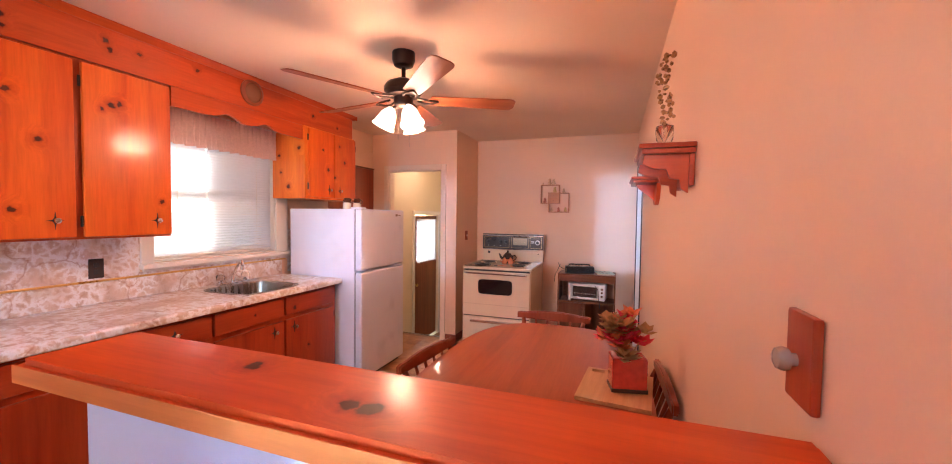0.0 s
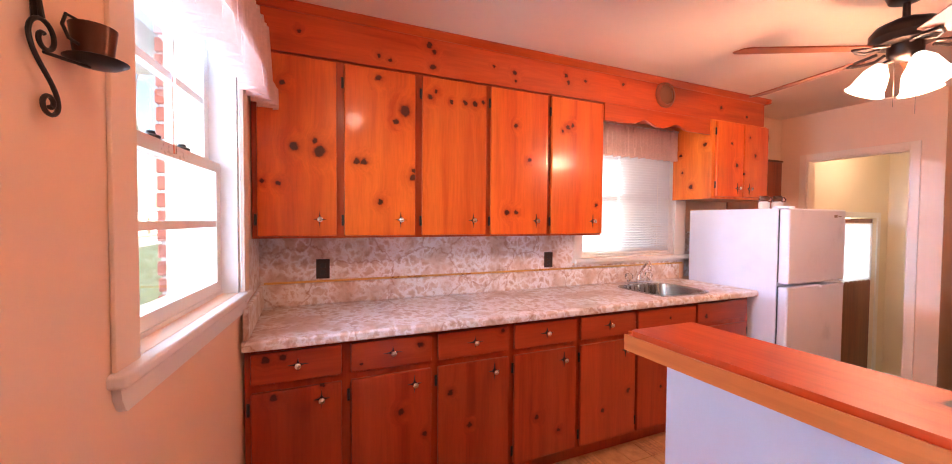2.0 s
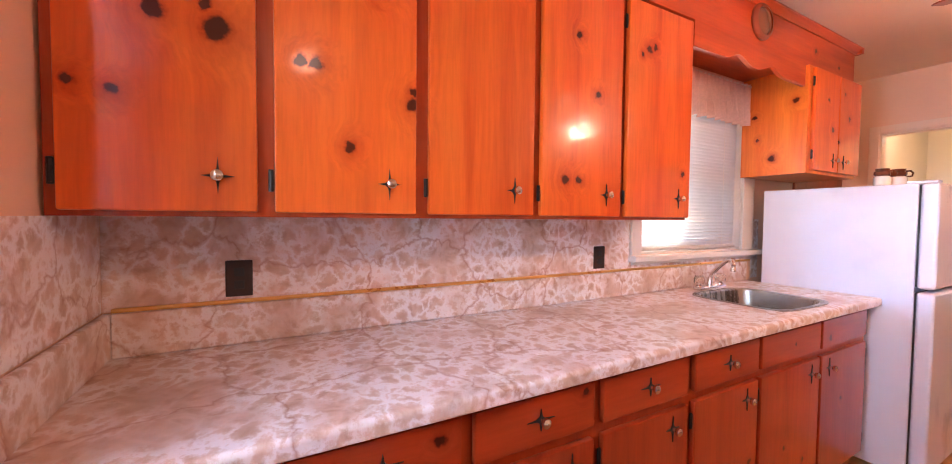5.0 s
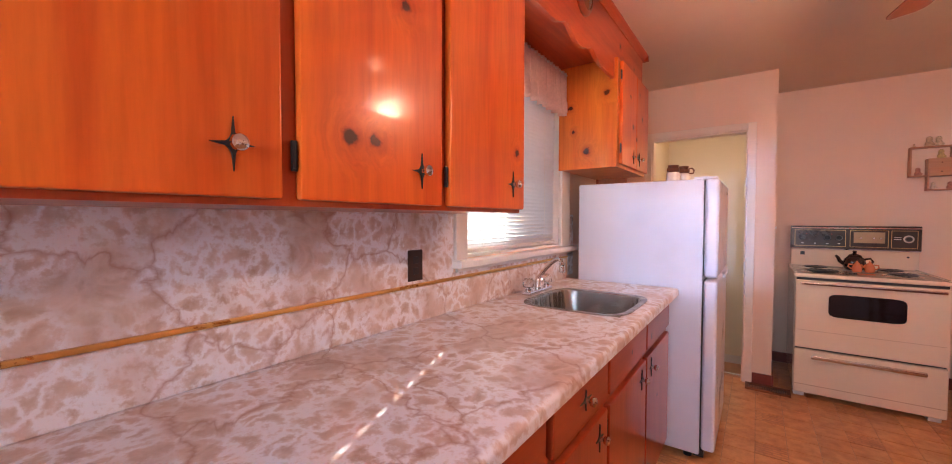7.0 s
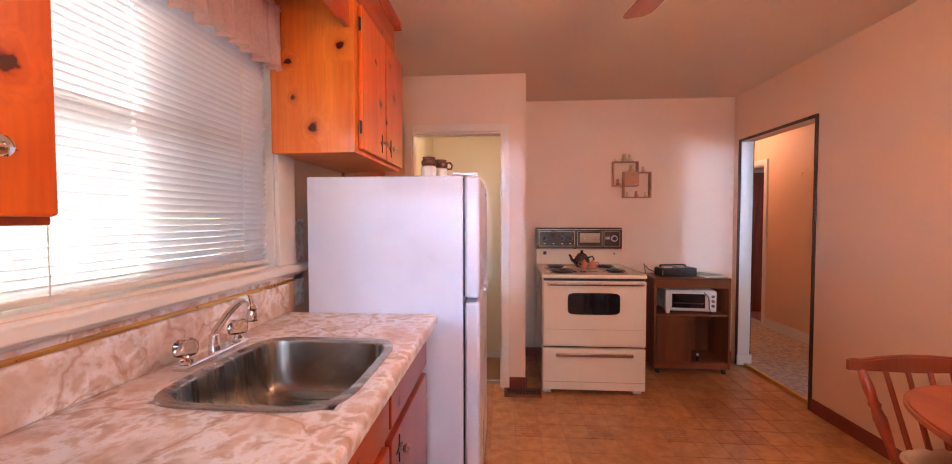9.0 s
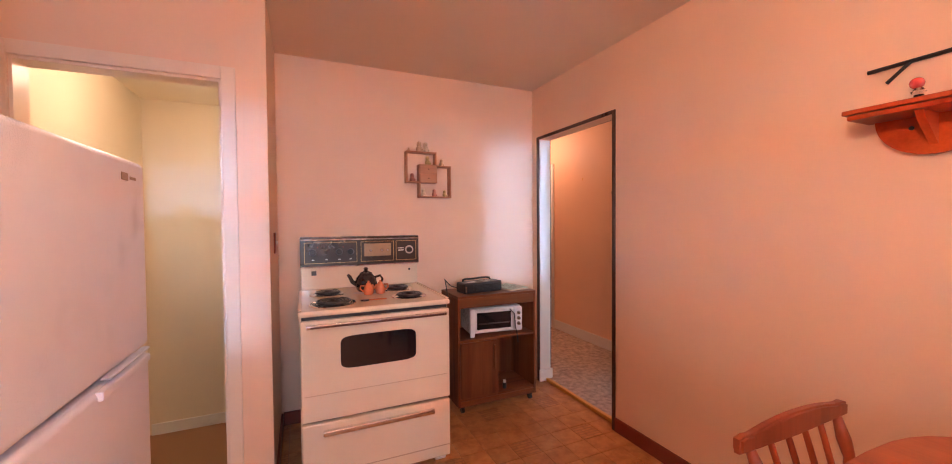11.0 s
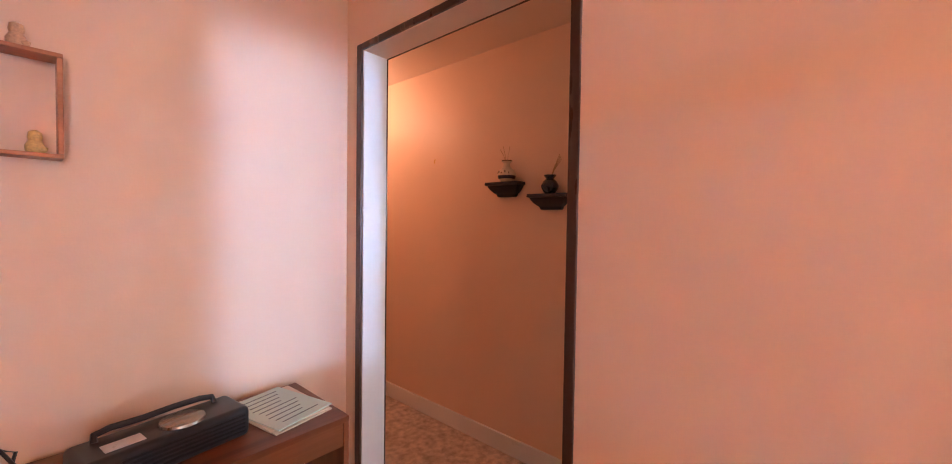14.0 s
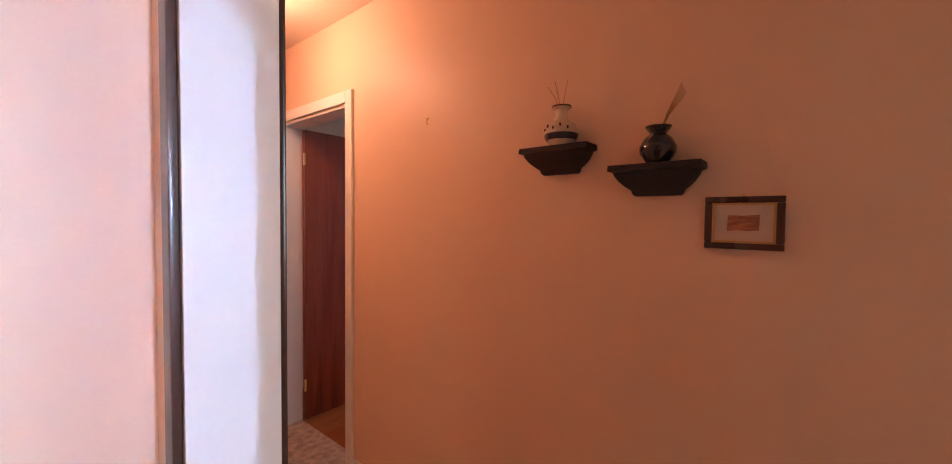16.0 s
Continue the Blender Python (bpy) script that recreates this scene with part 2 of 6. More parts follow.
def laminate(name):
    """Beige and rose marble-pattern laminate with pale flakes and long brown veins."""
    m = bpy.data.materials.new(name)
    m.use_nodes = True
    nt = m.node_tree
    b = nt.nodes["Principled BSDF"]
    tc = nt.nodes.new("ShaderNodeTexCoord")
    co = tc.outputs["Object"]
    n1 = nt.nodes.new("ShaderNodeTexNoise")
    n1.inputs["Scale"].default_value, n1.inputs["Detail"].default_value, n1.inputs["Distortion"].default_value = 9, 4, 1.2
    nt.links.new(co, n1.inputs[0])
    base = ramp(nt, [(0.34, (0.50, 0.33, 0.23)), (0.47, (0.66, 0.50, 0.41)), (0.56, (0.59, 0.43, 0.34)), (0.68, (0.50, 0.33, 0.23))], n1.outputs[0]).outputs[0]
    wp = nt.nodes.new("ShaderNodeTexNoise")
    wp.inputs["Scale"].default_value, wp.inputs["Detail"].default_value, wp.inputs["Roughness"].default_value = 11, 6, 0.66
    nt.links.new(co, wp.inputs[0])
    wv = nt.nodes.new("ShaderNodeVectorMath")
    wv.operation = "MULTIPLY_ADD"
    wv.inputs[1].default_value = (0.15, 0.15, 0.15)
    nt.links.new(wp.outputs["Color"], wv.inputs[0])
    nt.links.new(co, wv.inputs[2])
    v = nt.nodes.new("ShaderNodeTexVoronoi")
    v.feature = "DISTANCE_TO_EDGE"
    v.inputs["Scale"].default_value = 17
    nt.links.new(wv.outputs[0], v.inputs[0])
    edge = ramp(nt, [(0.0, (1, 1, 1)), (0.06, (0.95, 0.95, 0.95)), (0.13, (0.62, 0.62, 0.62)), (0.24, (0.22, 0.22, 0.22)), (0.42, (0.03, 0.03, 0.03))], v.outputs["Distance"]).outputs[0]
    patch = nt.nodes.new("ShaderNodeTexNoise")
    patch.inputs["Scale"].default_value, patch.inputs["Detail"].default_value = 5, 5
    nt.links.new(co, patch.inputs[0])
    pm = ramp(nt, [(0.36, (0.15, 0.15, 0.15)), (0.50, (1, 1, 1))], patch.outputs[0]).outputs[0]
    fm = nt.nodes.new("ShaderNodeMath")
    fm.operation = "MULTIPLY"
    nt.links.new(edge, fm.inputs[0])
    nt.links.new(pm, fm.inputs[1])
    col = mix(nt, fm.outputs[0], base, (0.87, 0.86, 0.88))
    vv = nt.nodes.new("ShaderNodeTexVoronoi")
    vv.feature = "DISTANCE_TO_EDGE"
    vv.inputs["Scale"].default_value = 2.6
    w2 = nt.nodes.new("ShaderNodeVectorMath")
    w2.operation = "MULTIPLY_ADD"
    w2.inputs[1].default_value = (0.11, 0.11, 0.11)
    nt.links.new(n1.outputs["Color"], w2.inputs[0])
    nt.links.new(co, w2.inputs[2])
    nt.links.new(w2.outputs[0], vv.inputs[0])
    vein = ramp(nt, [(0.0, (0.62, 0.62, 0.62)), (0.008, (0.36, 0.36, 0.36)), (0.024, (0, 0, 0))], vv.outputs["Distance"]).outputs[0]
    col = mix(nt, vein, col, (0.38, 0.16, 0.08))
    nt.links.new(col, b.inputs["Base Color"])
    b.inputs["Roughness"].default_value = 0.30
    bp = nt.nodes.new("ShaderNodeBump")
    bp.inputs["Strength"].default_value, bp.inputs["Distance"].default_value = 0.08, 0.001
    nt.links.new(wp.outputs[0], bp.inputs["Height"])
    nt.links.new(bp.outputs[0], b.inputs["Normal"])
    return m


WALL_C = (0.820, 0.568, 0.399)
M_WALL = mat("peach_wall_paint", WALL_C, 0.50, bump=0.10, scale=180, vary=0.025, blotch=1.5)
M_CEIL = mat("ceiling_paint", (0.78, 0.61, 0.47), 0.6, bump=0.15, scale=220, vary=0.03)
M_CREAM = mat("cream_wall_paint", (0.80, 0.70, 0.53), 0.5, bump=0.1, scale=180, vary=0.03)
M_WHITE = mat("white_trim_paint", (0.80, 0.77, 0.72), 0.32, bump=0.06, scale=90, vary=0.03)
M_TRIMC = mat("cream_trim_paint", (0.82, 0.66, 0.52), 0.38, bump=0.06, scale=90, vary=0.03)
# white half wall with the violet cast of daylight mixed into its colour
M_HALF = mat("half_wall_daylight_tint", (0.63, 0.59, 0.69), 0.5, bump=0.1, scale=160, vary=0.02)
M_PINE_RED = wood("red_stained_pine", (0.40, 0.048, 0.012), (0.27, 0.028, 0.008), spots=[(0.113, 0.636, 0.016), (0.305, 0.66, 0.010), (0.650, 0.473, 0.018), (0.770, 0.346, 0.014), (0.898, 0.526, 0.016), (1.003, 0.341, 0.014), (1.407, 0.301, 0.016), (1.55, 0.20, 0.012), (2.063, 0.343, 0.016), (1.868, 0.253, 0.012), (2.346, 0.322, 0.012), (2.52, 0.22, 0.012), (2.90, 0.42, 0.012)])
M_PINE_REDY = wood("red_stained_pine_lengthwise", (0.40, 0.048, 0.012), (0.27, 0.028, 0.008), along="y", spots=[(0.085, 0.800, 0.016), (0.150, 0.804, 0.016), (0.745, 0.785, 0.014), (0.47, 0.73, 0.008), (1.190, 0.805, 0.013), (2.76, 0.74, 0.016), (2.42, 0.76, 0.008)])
DOOR_KNOTS = [(0.139, 2.046, 0.016), (0.077, 2.064, 0.010), (0.189, 1.742, 0.026), (0.307, 1.726, 0.034), (0.285, 1.775, 0.016), (0.118, 1.557, 0.015), (0.051, 1.566, 0.015),
              (0.596, 2.134, 0.020), (0.739, 1.977, 0.034), (0.688, 1.914, 0.018), (0.485, 1.689, 0.018), (0.520, 1.690, 0.020), (0.784, 1.619, 0.024), (0.786, 1.655, 0.016), (0.607, 1.482, 0.018)]
DOOR_KNOTS += [(0.880, 2.070, 0.018), (0.915, 2.105, 0.014), (1.005, 2.057, 0.013), (1.090, 2.062, 0.015), (1.151, 2.065, 0.018), (1.202, 2.080, 0.014),
               (1.425, 1.969, 0.017), (1.524, 1.762, 0.017), (1.367, 1.436, 0.020), (1.430, 1.437, 0.017),
               (1.845, 2.010, 0.016), (1.810, 1.995, 0.018), (1.770, 1.969, 0.012), (2.050, 1.495, 0.014)]
M_PINE = wood("knotty_pine", (0.78, 0.128, 0.014), (0.60, 0.070, 0.009), spots=DOOR_KNOTS)
M_PINE_OVER = wood("knotty_pine_over_fridge", (0.78, 0.128, 0.014), (0.60, 0.070, 0.009), spots=[(3.444, 1.844, 0.018), (3.535, 1.781, 0.014), (3.674, 1.937, 0.016), (3.377, 2.015, 0.012), (3.60, 2.08, 0.012)])
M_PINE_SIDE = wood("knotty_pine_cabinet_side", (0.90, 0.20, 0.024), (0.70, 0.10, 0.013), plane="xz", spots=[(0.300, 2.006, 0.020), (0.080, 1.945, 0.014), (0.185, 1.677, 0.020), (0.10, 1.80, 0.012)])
FASCIA_KNOTS = [(0.216, 2.308, 0.012), (0.600, 2.252, 0.012), (0.660, 2.238, 0.012), (0.875, 2.355, 0.020), (0.905, 2.325, 0.016), (0.900, 2.240, 0.018), (1.274, 2.304, 0.010), (1.416, 2.289, 0.015), (1.424, 2.239, 0.013),
                (1.796, 2.330, 0.014), (1.815, 2.286, 0.014), (1.951, 2.316, 0.012), (2.276, 2.341, 0.012), (3.30, 2.30, 0.016), (3.62, 2.26, 0.012)]
M_PINE_Y = wood("knotty_pine_lengthwise", (0.58, 0.078, 0.014), (0.38, 0.038, 0.008), along="y", spots=FASCIA_KNOTS)
M_PINE_X = wood("pine_ledge", (0.62, 0.082, 0.013), (0.45, 0.046, 0.009), along="x", coat=0.22, coat_rough=0.14, rough=0.45, plane="xy", spots=[(2.269, 0.992, 0.018), (2.520, 0.932, 0.020), (2.555, 0.930, 0.022)])
M_PINE_X.node_tree.nodes["Principled BSDF"].inputs["Specular IOR Level"].default_value = 0.2
M_PINE_EDGE = wood("pine_frame", (0.46, 0.058, 0.012), (0.31, 0.032, 0.008), knots=0.0)
M_LAM = laminate("marble_laminate")
M_BRASS = mat("brass_strip", (0.75, 0.45, 0.14), 0.3, metal=0.9)
M_STEEL = mat("brushed_steel", (0.40, 0.37, 0.33), 0.27, metal=1.0, scale=300, stretch=(1, 12, 1))
M_CHROME = mat("chrome", (0.78, 0.77, 0.76), 0.08, metal=1.0, vary=0.02, spread=0.02)
M_BLACKM = mat("black_iron", (0.025, 0.022, 0.022), 0.42, metal=0.5)
M_BLACK = mat("black_plastic", (0.018, 0.018, 0.02), 0.35)
M_DARKW = mat("dark_brown_trim", (0.055, 0.022, 0.012), 0.28, coat=0.3, stretch=(1, 1, 0.1))
M_FRIDGE = mat("fridge_enamel", (0.70, 0.71, 0.80), 0.3, bump=0.12, scale=420, vary=0.015)
M_STOVE = mat("almond_enamel", (0.80, 0.66, 0.49), 0.16, coat=0.5, vary=0.02)
M_SGLASS = mat("dark_oven_glass", (0.012, 0.012, 0.016), 0.06, coat=0.6, vary=0.02, spread=0.02)
M_CARTW = wood("walnut_veneer", (0.21, 0.062, 0.020), (0.10, 0.028, 0.011), along="z", coat=0.1, rough=0.5)
M_CARTX = wood("walnut_veneer_crosswise", (0.23, 0.072, 0.025), (0.12, 0.036, 0.014), along="x", coat=0.2, rough=0.4)
M_MAPLE = wood("red_stained_maple", (0.33, 0.062, 0.022), (0.21, 0.036, 0.014), along="z", coat=0.5, rough=0.3)
M_TABLE = wood("red_stained_tabletop", (0.36, 0.075, 0.024), (0.26, 0.05, 0.018), along="y", coat=0.35, rough=0.33)
M_CARPET = mat("beige_carpet", (0.50, 0.39, 0.31), 0.95, bump=1.0, scale=130, vary=0.45, blotch=25, spread=0.03)
M_LINO = mat("vinyl_grout", (0.38, 0.19, 0.09), 0.4)
M_BASEB = mat("dark_red_baseboard", (0.20, 0.035, 0.018), 0.4, vary=0.12)

# ---- building blocks ----


def bm_box(bm, x0, x1, y0, y1, z0, z1, bevel=0.0, seg=2):
    r = bmesh.ops.create_cube(bm, size=1.0)
    vs = r["verts"]
    for v in vs:
        v.co = Vector(((x0 + x1) / 2 + v.co.x * (x1 - x0), (y0 + y1) / 2 + v.co.y * (y1 - y0), (z0 + z1) / 2 + v.co.z * (z1 - z0)))
    if bevel > 0:
        es = list({e for v in vs for e in v.link_edges})
        bmesh.ops.bevel(bm, geom=es, offset=min(bevel, 0.49 * min(abs(x1 - x0), abs(y1 - y0), abs(z1 - z0))), segments=seg, affect="EDGES", profile=0.5)
    return bm


def box(x0, x1, y0, y1, z0, z1, bevel=0.0, seg=2):
    return bm_box(bmesh.new(), x0, x1, y0, y1, z0, z1, bevel, seg)


def lathe(profile, seg=20, m=None, bm=None):
    """A turned body about z from (radius, height) pairs."""
    bm = bm or bmesh.new()
    rings = []
    for r, z in profile:
        rings.append([bm.verts.new((m or Matrix()) @ Vector((max(r, 1e-5) * math.cos(6.28319 * k / seg), max(r, 1e-5) * math.sin(6.28319 * k / seg), z))) for k in range(seg)])
    for a, b in zip(rings, rings[1:]):
        for k in range(seg):
            bm.faces.new((a[k], a[(k + 1) % seg], b[(k + 1) % seg], b[k]))
    bm.faces.new(rings[0][::-1])
    bm.faces.new(rings[-1])
    return bm


def rod(a, b, r, seg=10, bm=None, r2=None):
    a, b = Vector(a), Vector(b)
    q = (b - a).to_track_quat("Z", "Y").to_matrix().to_4x4()
    return lathe([(r, 0), (r2 or r, (b - a).length)], seg, Matrix.Translation(a) @ q, bm)


def tube(points, r, seg=8, bm=None, taper=None):
    """A round bar bent through the points."""
    bm = bm or bmesh.new()
    pts = [Vector(p) for p in points]
    rings, up = [], None
    for i, p in enumerate(pts):
        d = (pts[min(i + 1, len(pts) - 1)] - pts[max(i - 1, 0)]).normalized()
        side = d.cross(up if up is not None else Vector((0.31, 0.11, 0.95))).normalized() if up is None else (up - d * up.dot(d)).normalized()
        up = side
        w = d.cross(side)
        rr = r * (taper(i / (len(pts) - 1)) if taper else 1)
        rings.append([bm.verts.new(p + rr * (math.cos(6.28319 * k / seg) * side + math.sin(6.28319 * k / seg) * w)) for k in range(seg)])
    for a, b in zip(rings, rings[1:]):
        for k in range(seg):
            bm.faces.new((a[k], a[(k + 1) % seg], b[(k + 1) % seg], b[k]))
    bm.faces.new(rings[0][::-1])
    bm.faces.new(rings[-1])
    return bm


def slab(outline, z0, z1, axis="z", bevel=0.0):
    """A plate of the given outline; axis z: outline in x, y; axis x: outline in y, z; axis y: outline in x, z."""
    bm = bmesh.new()

    def put(u, v, w):
        return {"z": (u, v, w), "x": (w, u, v), "y": (u, w, v)}[axis]

    lo = [bm.verts.new(put(u, v, z0)) for u, v in outline]
    hi = [bm.verts.new(put(u, v, z1)) for u, v in outline]
    n = len(lo)
    bm.faces.new(lo[::-1])
    bm.faces.new(hi)
    for k in range(n):
        bm.faces.new((lo[k], lo[(k + 1) % n], hi[(k + 1) % n], hi[k]))
    bmesh.ops.recalc_face_normals(bm, faces=bm.faces)
    if bevel:
        es = [e for e in bm.edges if all(len(f.verts) != 4 for f in e.link_faces) or any(len(f.verts) > 4 for f in e.link_faces)]
        bmesh.ops.bevel(bm, geom=es, offset=bevel, segments=2, affect="EDGES")
    return bm


def obj(name, bm, material, smooth=True):
    bmesh.ops.recalc_face_normals(bm, faces=bm.faces)
    me = bpy.data.meshes.new(name)
    bm.to_mesh(me)
    bm.free()
    for mt in material if isinstance(material, list) else [material]:
        me.materials.append(mt)
    if smooth:
        me.shade_smooth()
        me.set_sharp_from_angle(angle=radians(38))
    o = new(name, me)
    if smooth:
        weigh = o.modifiers.new("flat_faces", "WEIGHTED_NORMAL")
        weigh.mode, weigh.keep_sharp = "FACE_AREA", True
    return o


def part(name, bm, material, parent, label=""):
    o = obj(name, bm, material)
    o.parent = parent
    o.matrix_parent_inverse = parent.matrix_world.inverted() if False else Matrix.Identity(4)
    return tagged(o, label)


def thing(name, at, label, category, group="", rz=0):
    o = new(name)
    o.matrix_basis = pose(*at, 0, 0, rz)
    o.empty_display_size = 0.1
    return tagged(o, label, category, group)


def structure(name, bm, material, label="", category=""):
    return tagged(obj(name, bm, material), label, category, kind="structure")


def joined(*boxes, bevel=0.0):
    bm = bmesh.new()
    for b in boxes:
        bm_box(bm, *b, bevel)
    return bm


def circle(cx, cy, rx, ry, n=32, power=2.0):
    out = []
    for k in range(n):
        a = 6.28319 * k / n
        c, s = math.cos(a), math.sin(a)
        out.append((cx + rx * math.copysign(abs(c) ** (2 / power), c), cy + ry * math.copysign(abs(s) ** (2 / power), s)))
    return out


# ---- the shell of the rooms ----
XR, YS, CEIL = 3.12, 5.455, 2.432
FZ, HZ = -0.05, -0.03         # kitchen floor and hall carpet
W1 = (0.64, 1.44, 1.09, 2.16)   # window in the short wall: x0, x1, z0, z1
W2 = (2.20, 3.20, 1.10, 2.06)   # window over the sink: y0, y1, z0, z1
GD = (2.28, 2.78, 2.03)         # unseen glazed outer door behind the start, narrowed to shape light: x0, x1, height
LD = (0.235, 0.95, 1.985)       # doorway to the side landing: x0, x1, height
AR = (4.492, 5.345, 1.995)      # opening to the hall: y0, y1, height
HX, HT = 4.18, 3.222            # far wall of the hall; hall face of the kitchen wall
DR = (5.81, 6.67, -0.58, 1.45)  # side door in the outer wall: y0, y1, z0, z1

ASKEW = Matrix.Translation((0.575, 0, 0)) @ Matrix.Rotation(radians(-6.2), 4, "Z") @ Matrix.Translation((-0.575, 0, 0))  # the short wall past the counter


def askew(ob):
    ob.matrix_basis = ASKEW @ ob.matrix_basis
    return ob


structure("floor", box(-0.1, XR + 0.06, -0.5, 4.84, -0.17, FZ - 0.004), M_LINO, "tan vinyl floor of square tiles", "floor")
structure("floor_alcove", box(1.04, XR + 0.06, 4.84, YS, -0.17, FZ - 0.004), M_LINO, "tan vinyl floor under the stove", "floor")
structure("ceiling", box(-0.1, HT - 0.003, -0.5, YS + 0.1, CEIL, CEIL + 0.1), M_CEIL, "smooth cream painted ceiling", "ceiling")
structure("wall_counter_end", box(-0.25, 0.575, -0.25, 0, -0.12, CEIL), M_WALL, "peach painted wall at the end of the counter", "wall")
askew(structure("wall_window", joined((0.576, W1[0], -0.25, 0, -0.12, CEIL), (W1[1], GD[0], -0.25, 0, -0.12, CEIL), (GD[1], XR + 0.2, -0.25, 0, -0.12, CEIL), (GD[0], GD[1], -0.25, 0, GD[2], CEIL), (W1[0], W1[1], -0.25, 0, -0.12, W1[2]), (W1[0], W1[1], -0.25, 0, W1[3], CEIL)), M_WALL, "peach painted wall with a double-hung window", "wall"))
structure("wall_sink", joined((-0.25, 0, 0, W2[0], -0.12, CEIL), (-0.25, 0, W2[1], 4.81, -0.12, CEIL), (-0.25, 0, W2[0], W2[1], -0.12, W2[2]), (-0.25, 0, W2[0], W2[1], W2[3], CEIL)), M_WALL, "peach painted outer wall behind the cabinets", "wall")
structure("wall_right", joined((XR, HT, -0.5, AR[0], -0.12, CEIL), (XR, HT, AR[1], YS, -0.12, CEIL), (XR, HT, AR[0], AR[1], AR[2], CEIL)), M_WALL, "peach painted wall with an opening to the hall", "wall")
structure("wall_stove", box(1.138, HT, YS, YS + 0.12, -0.12, CEIL), M_WALL, "peach painted wall behind the stove", "wall")
structure("wall_landing", joined((0, LD[0], 4.71, 4.81, -0.12, CEIL), (LD[1], 1.138, 4.71, 4.81, -0.12, CEIL), (LD[0], LD[1], 4.71, 4.81, LD[2], CEIL)), M_WALL, "peach painted wall with a doorway to the landing", "wall")
structure("wall_alcove", box(1.04, 1.138, 4.81, YS + 0.12, -0.12, CEIL), M_WALL, "peach painted return wall beside the stove", "wall")
# side landing, three steps down
structure("landing_floor", box(0, 1.04, 5.5, 6.95, -0.7, -0.6), M_LINO, "tan vinyl floor of the side landing", "floor")
structure("landing_steps", joined((0, 1.04, 4.84, 5.1, -0.7, -0.2), (0, 1.04, 5.1, 5.5, -0.7, -0.4)), M_LINO, "steps down to the side door", "stairs")
structure("landing_wall_outer", joined((-0.25, 0, 4.81, DR[0], -0.7, 2.5), (-0.25, 0, DR[1], 7.05, -0.7, 2.5), (-0.25, 0, DR[0], DR[1], DR[3], 2.5)), M_CREAM, "cream painted outer wall of the landing", "wall")
structure("landing_wall_end", box(0, 1.14, 6.95, 7.05, -0.7, 2.5), M_CREAM, "cream painted end wall of the landing", "wall")
structure("landing_wall_inner", box(1.04, 1.138, YS + 0.12, 6.95, -0.7, 2.5), M_CREAM, "cream painted inner wall of the landing", "wall")
structure("landing_ceiling", box(-0.1, 1.14, 4.81, 7.05, 2.432, 2.5), M_CREAM, "cream painted ceiling of the landing", "ceiling")
# hall and the corner of the living room
structure("hall_floor", box(XR + 0.06, 8.0, 2.0, 8.0, -0.12, HZ), M_CARPET, "worn beige cut-pile carpet", "floor")
structure("hall_ceiling", box(HT - 0.002, 8.0, 2.0, 8.0, CEIL - 0.012, CEIL + 0.1), M_CEIL, "cream painted hall ceiling", "ceiling")
HD = (6.69, 7.45, 1.965)
structure("hall_wall", joined((HX, HX + 0.12, 4.463, HD[0], -0.12, CEIL), (HX, HX + 0.12, HD[1], 8.0, -0.12, CEIL), (HX, HX + 0.12, HD[0], HD[1], HD[2], CEIL)), M_WALL, "peach painted hall wall", "wall")
structure("hall_wall_end", box(HT, 6.2, 7.9, 8.0, -0.12, CEIL), M_WALL, "peach painted end wall of the hall", "wall")
structure("hall_wall_kitchen_side", box(XR, HT, YS + 0.12, 8.0, -0.12, CEIL), M_WALL, "peach painted inner hall wall", "wall")
# the opening is added out of view to hold the living room lamp
structure("living_room_wall_window", joined((HT, 5.2, 1.9, 2.0, -0.12, CEIL), (6.8, 7.7, 1.9, 2.0, -0.12, CEIL), (5.2, 6.8, 1.9, 2.0, -0.12, 0.9), (5.2, 6.8, 1.9, 2.0, 2.2, CEIL)), M_WALL, "pale peach living room wall with an unseen opening added for light", "wall")
structure("living_room_wall", box(7.6, 7.7, 2.0, 4.72, -0.12, CEIL), M_WALL, "pale peach living room wall", "wall")
structure("living_room_wall_back", box(HX + 0.121, 7.7, 4.72, 4.80, -0.12, CEIL), M_WALL, "pale peach living room back wall", "wall")
# the bedroom's blue light is put into the wall colour
structure("bedroom_wall", box(HX + 0.12, 6.2, 6.30, 6.40, -0.12, CEIL), mat("blue_lit_wall_tint", (0.50, 0.62, 0.68), 0.5, bump=0.1, scale=180), "bedroom wall tinted pale blue for its blue light", "wall")
structure("bedroom_wall_far", box(6.2, 6.3, 6.3, 8.0, -0.12, CEIL), bpy.data.materials["blue_lit_wall_tint"], "bedroom wall tinted pale blue for its blue light", "wall")
M_BLIND = bpy.data.materials.new("blind_slat")
M_BLIND.use_nodes = True
_nt = M_BLIND.node_tree
_tr = _nt.nodes.new("ShaderNodeBsdfTranslucent")
_tr.inputs[0].default_value = (0.85, 0.86, 0.88, 1)
_mx = _nt.nodes.new("ShaderNodeMixShader")
_mx.inputs[0].default_value = 0.11
_nt.nodes["Principled BSDF"].inputs["Base Color"].default_value = (0.84, 0.83, 0.80, 1)
_nt.nodes["Principled BSDF"].inputs["Roughness"].default_value = 0.35
_nt.links.new(_nt.nodes["Principled BSDF"].outputs[0], _mx.inputs[1])
_nt.links.new(_tr.outputs[0], _mx.inputs[2])
_nt.links.new(_mx.outputs[0], _nt.nodes["Material Output"].inputs[0])
_nz = _nt.nodes.new("ShaderNodeTexNoise")
_nz.inputs["Scale"].default_value = 40
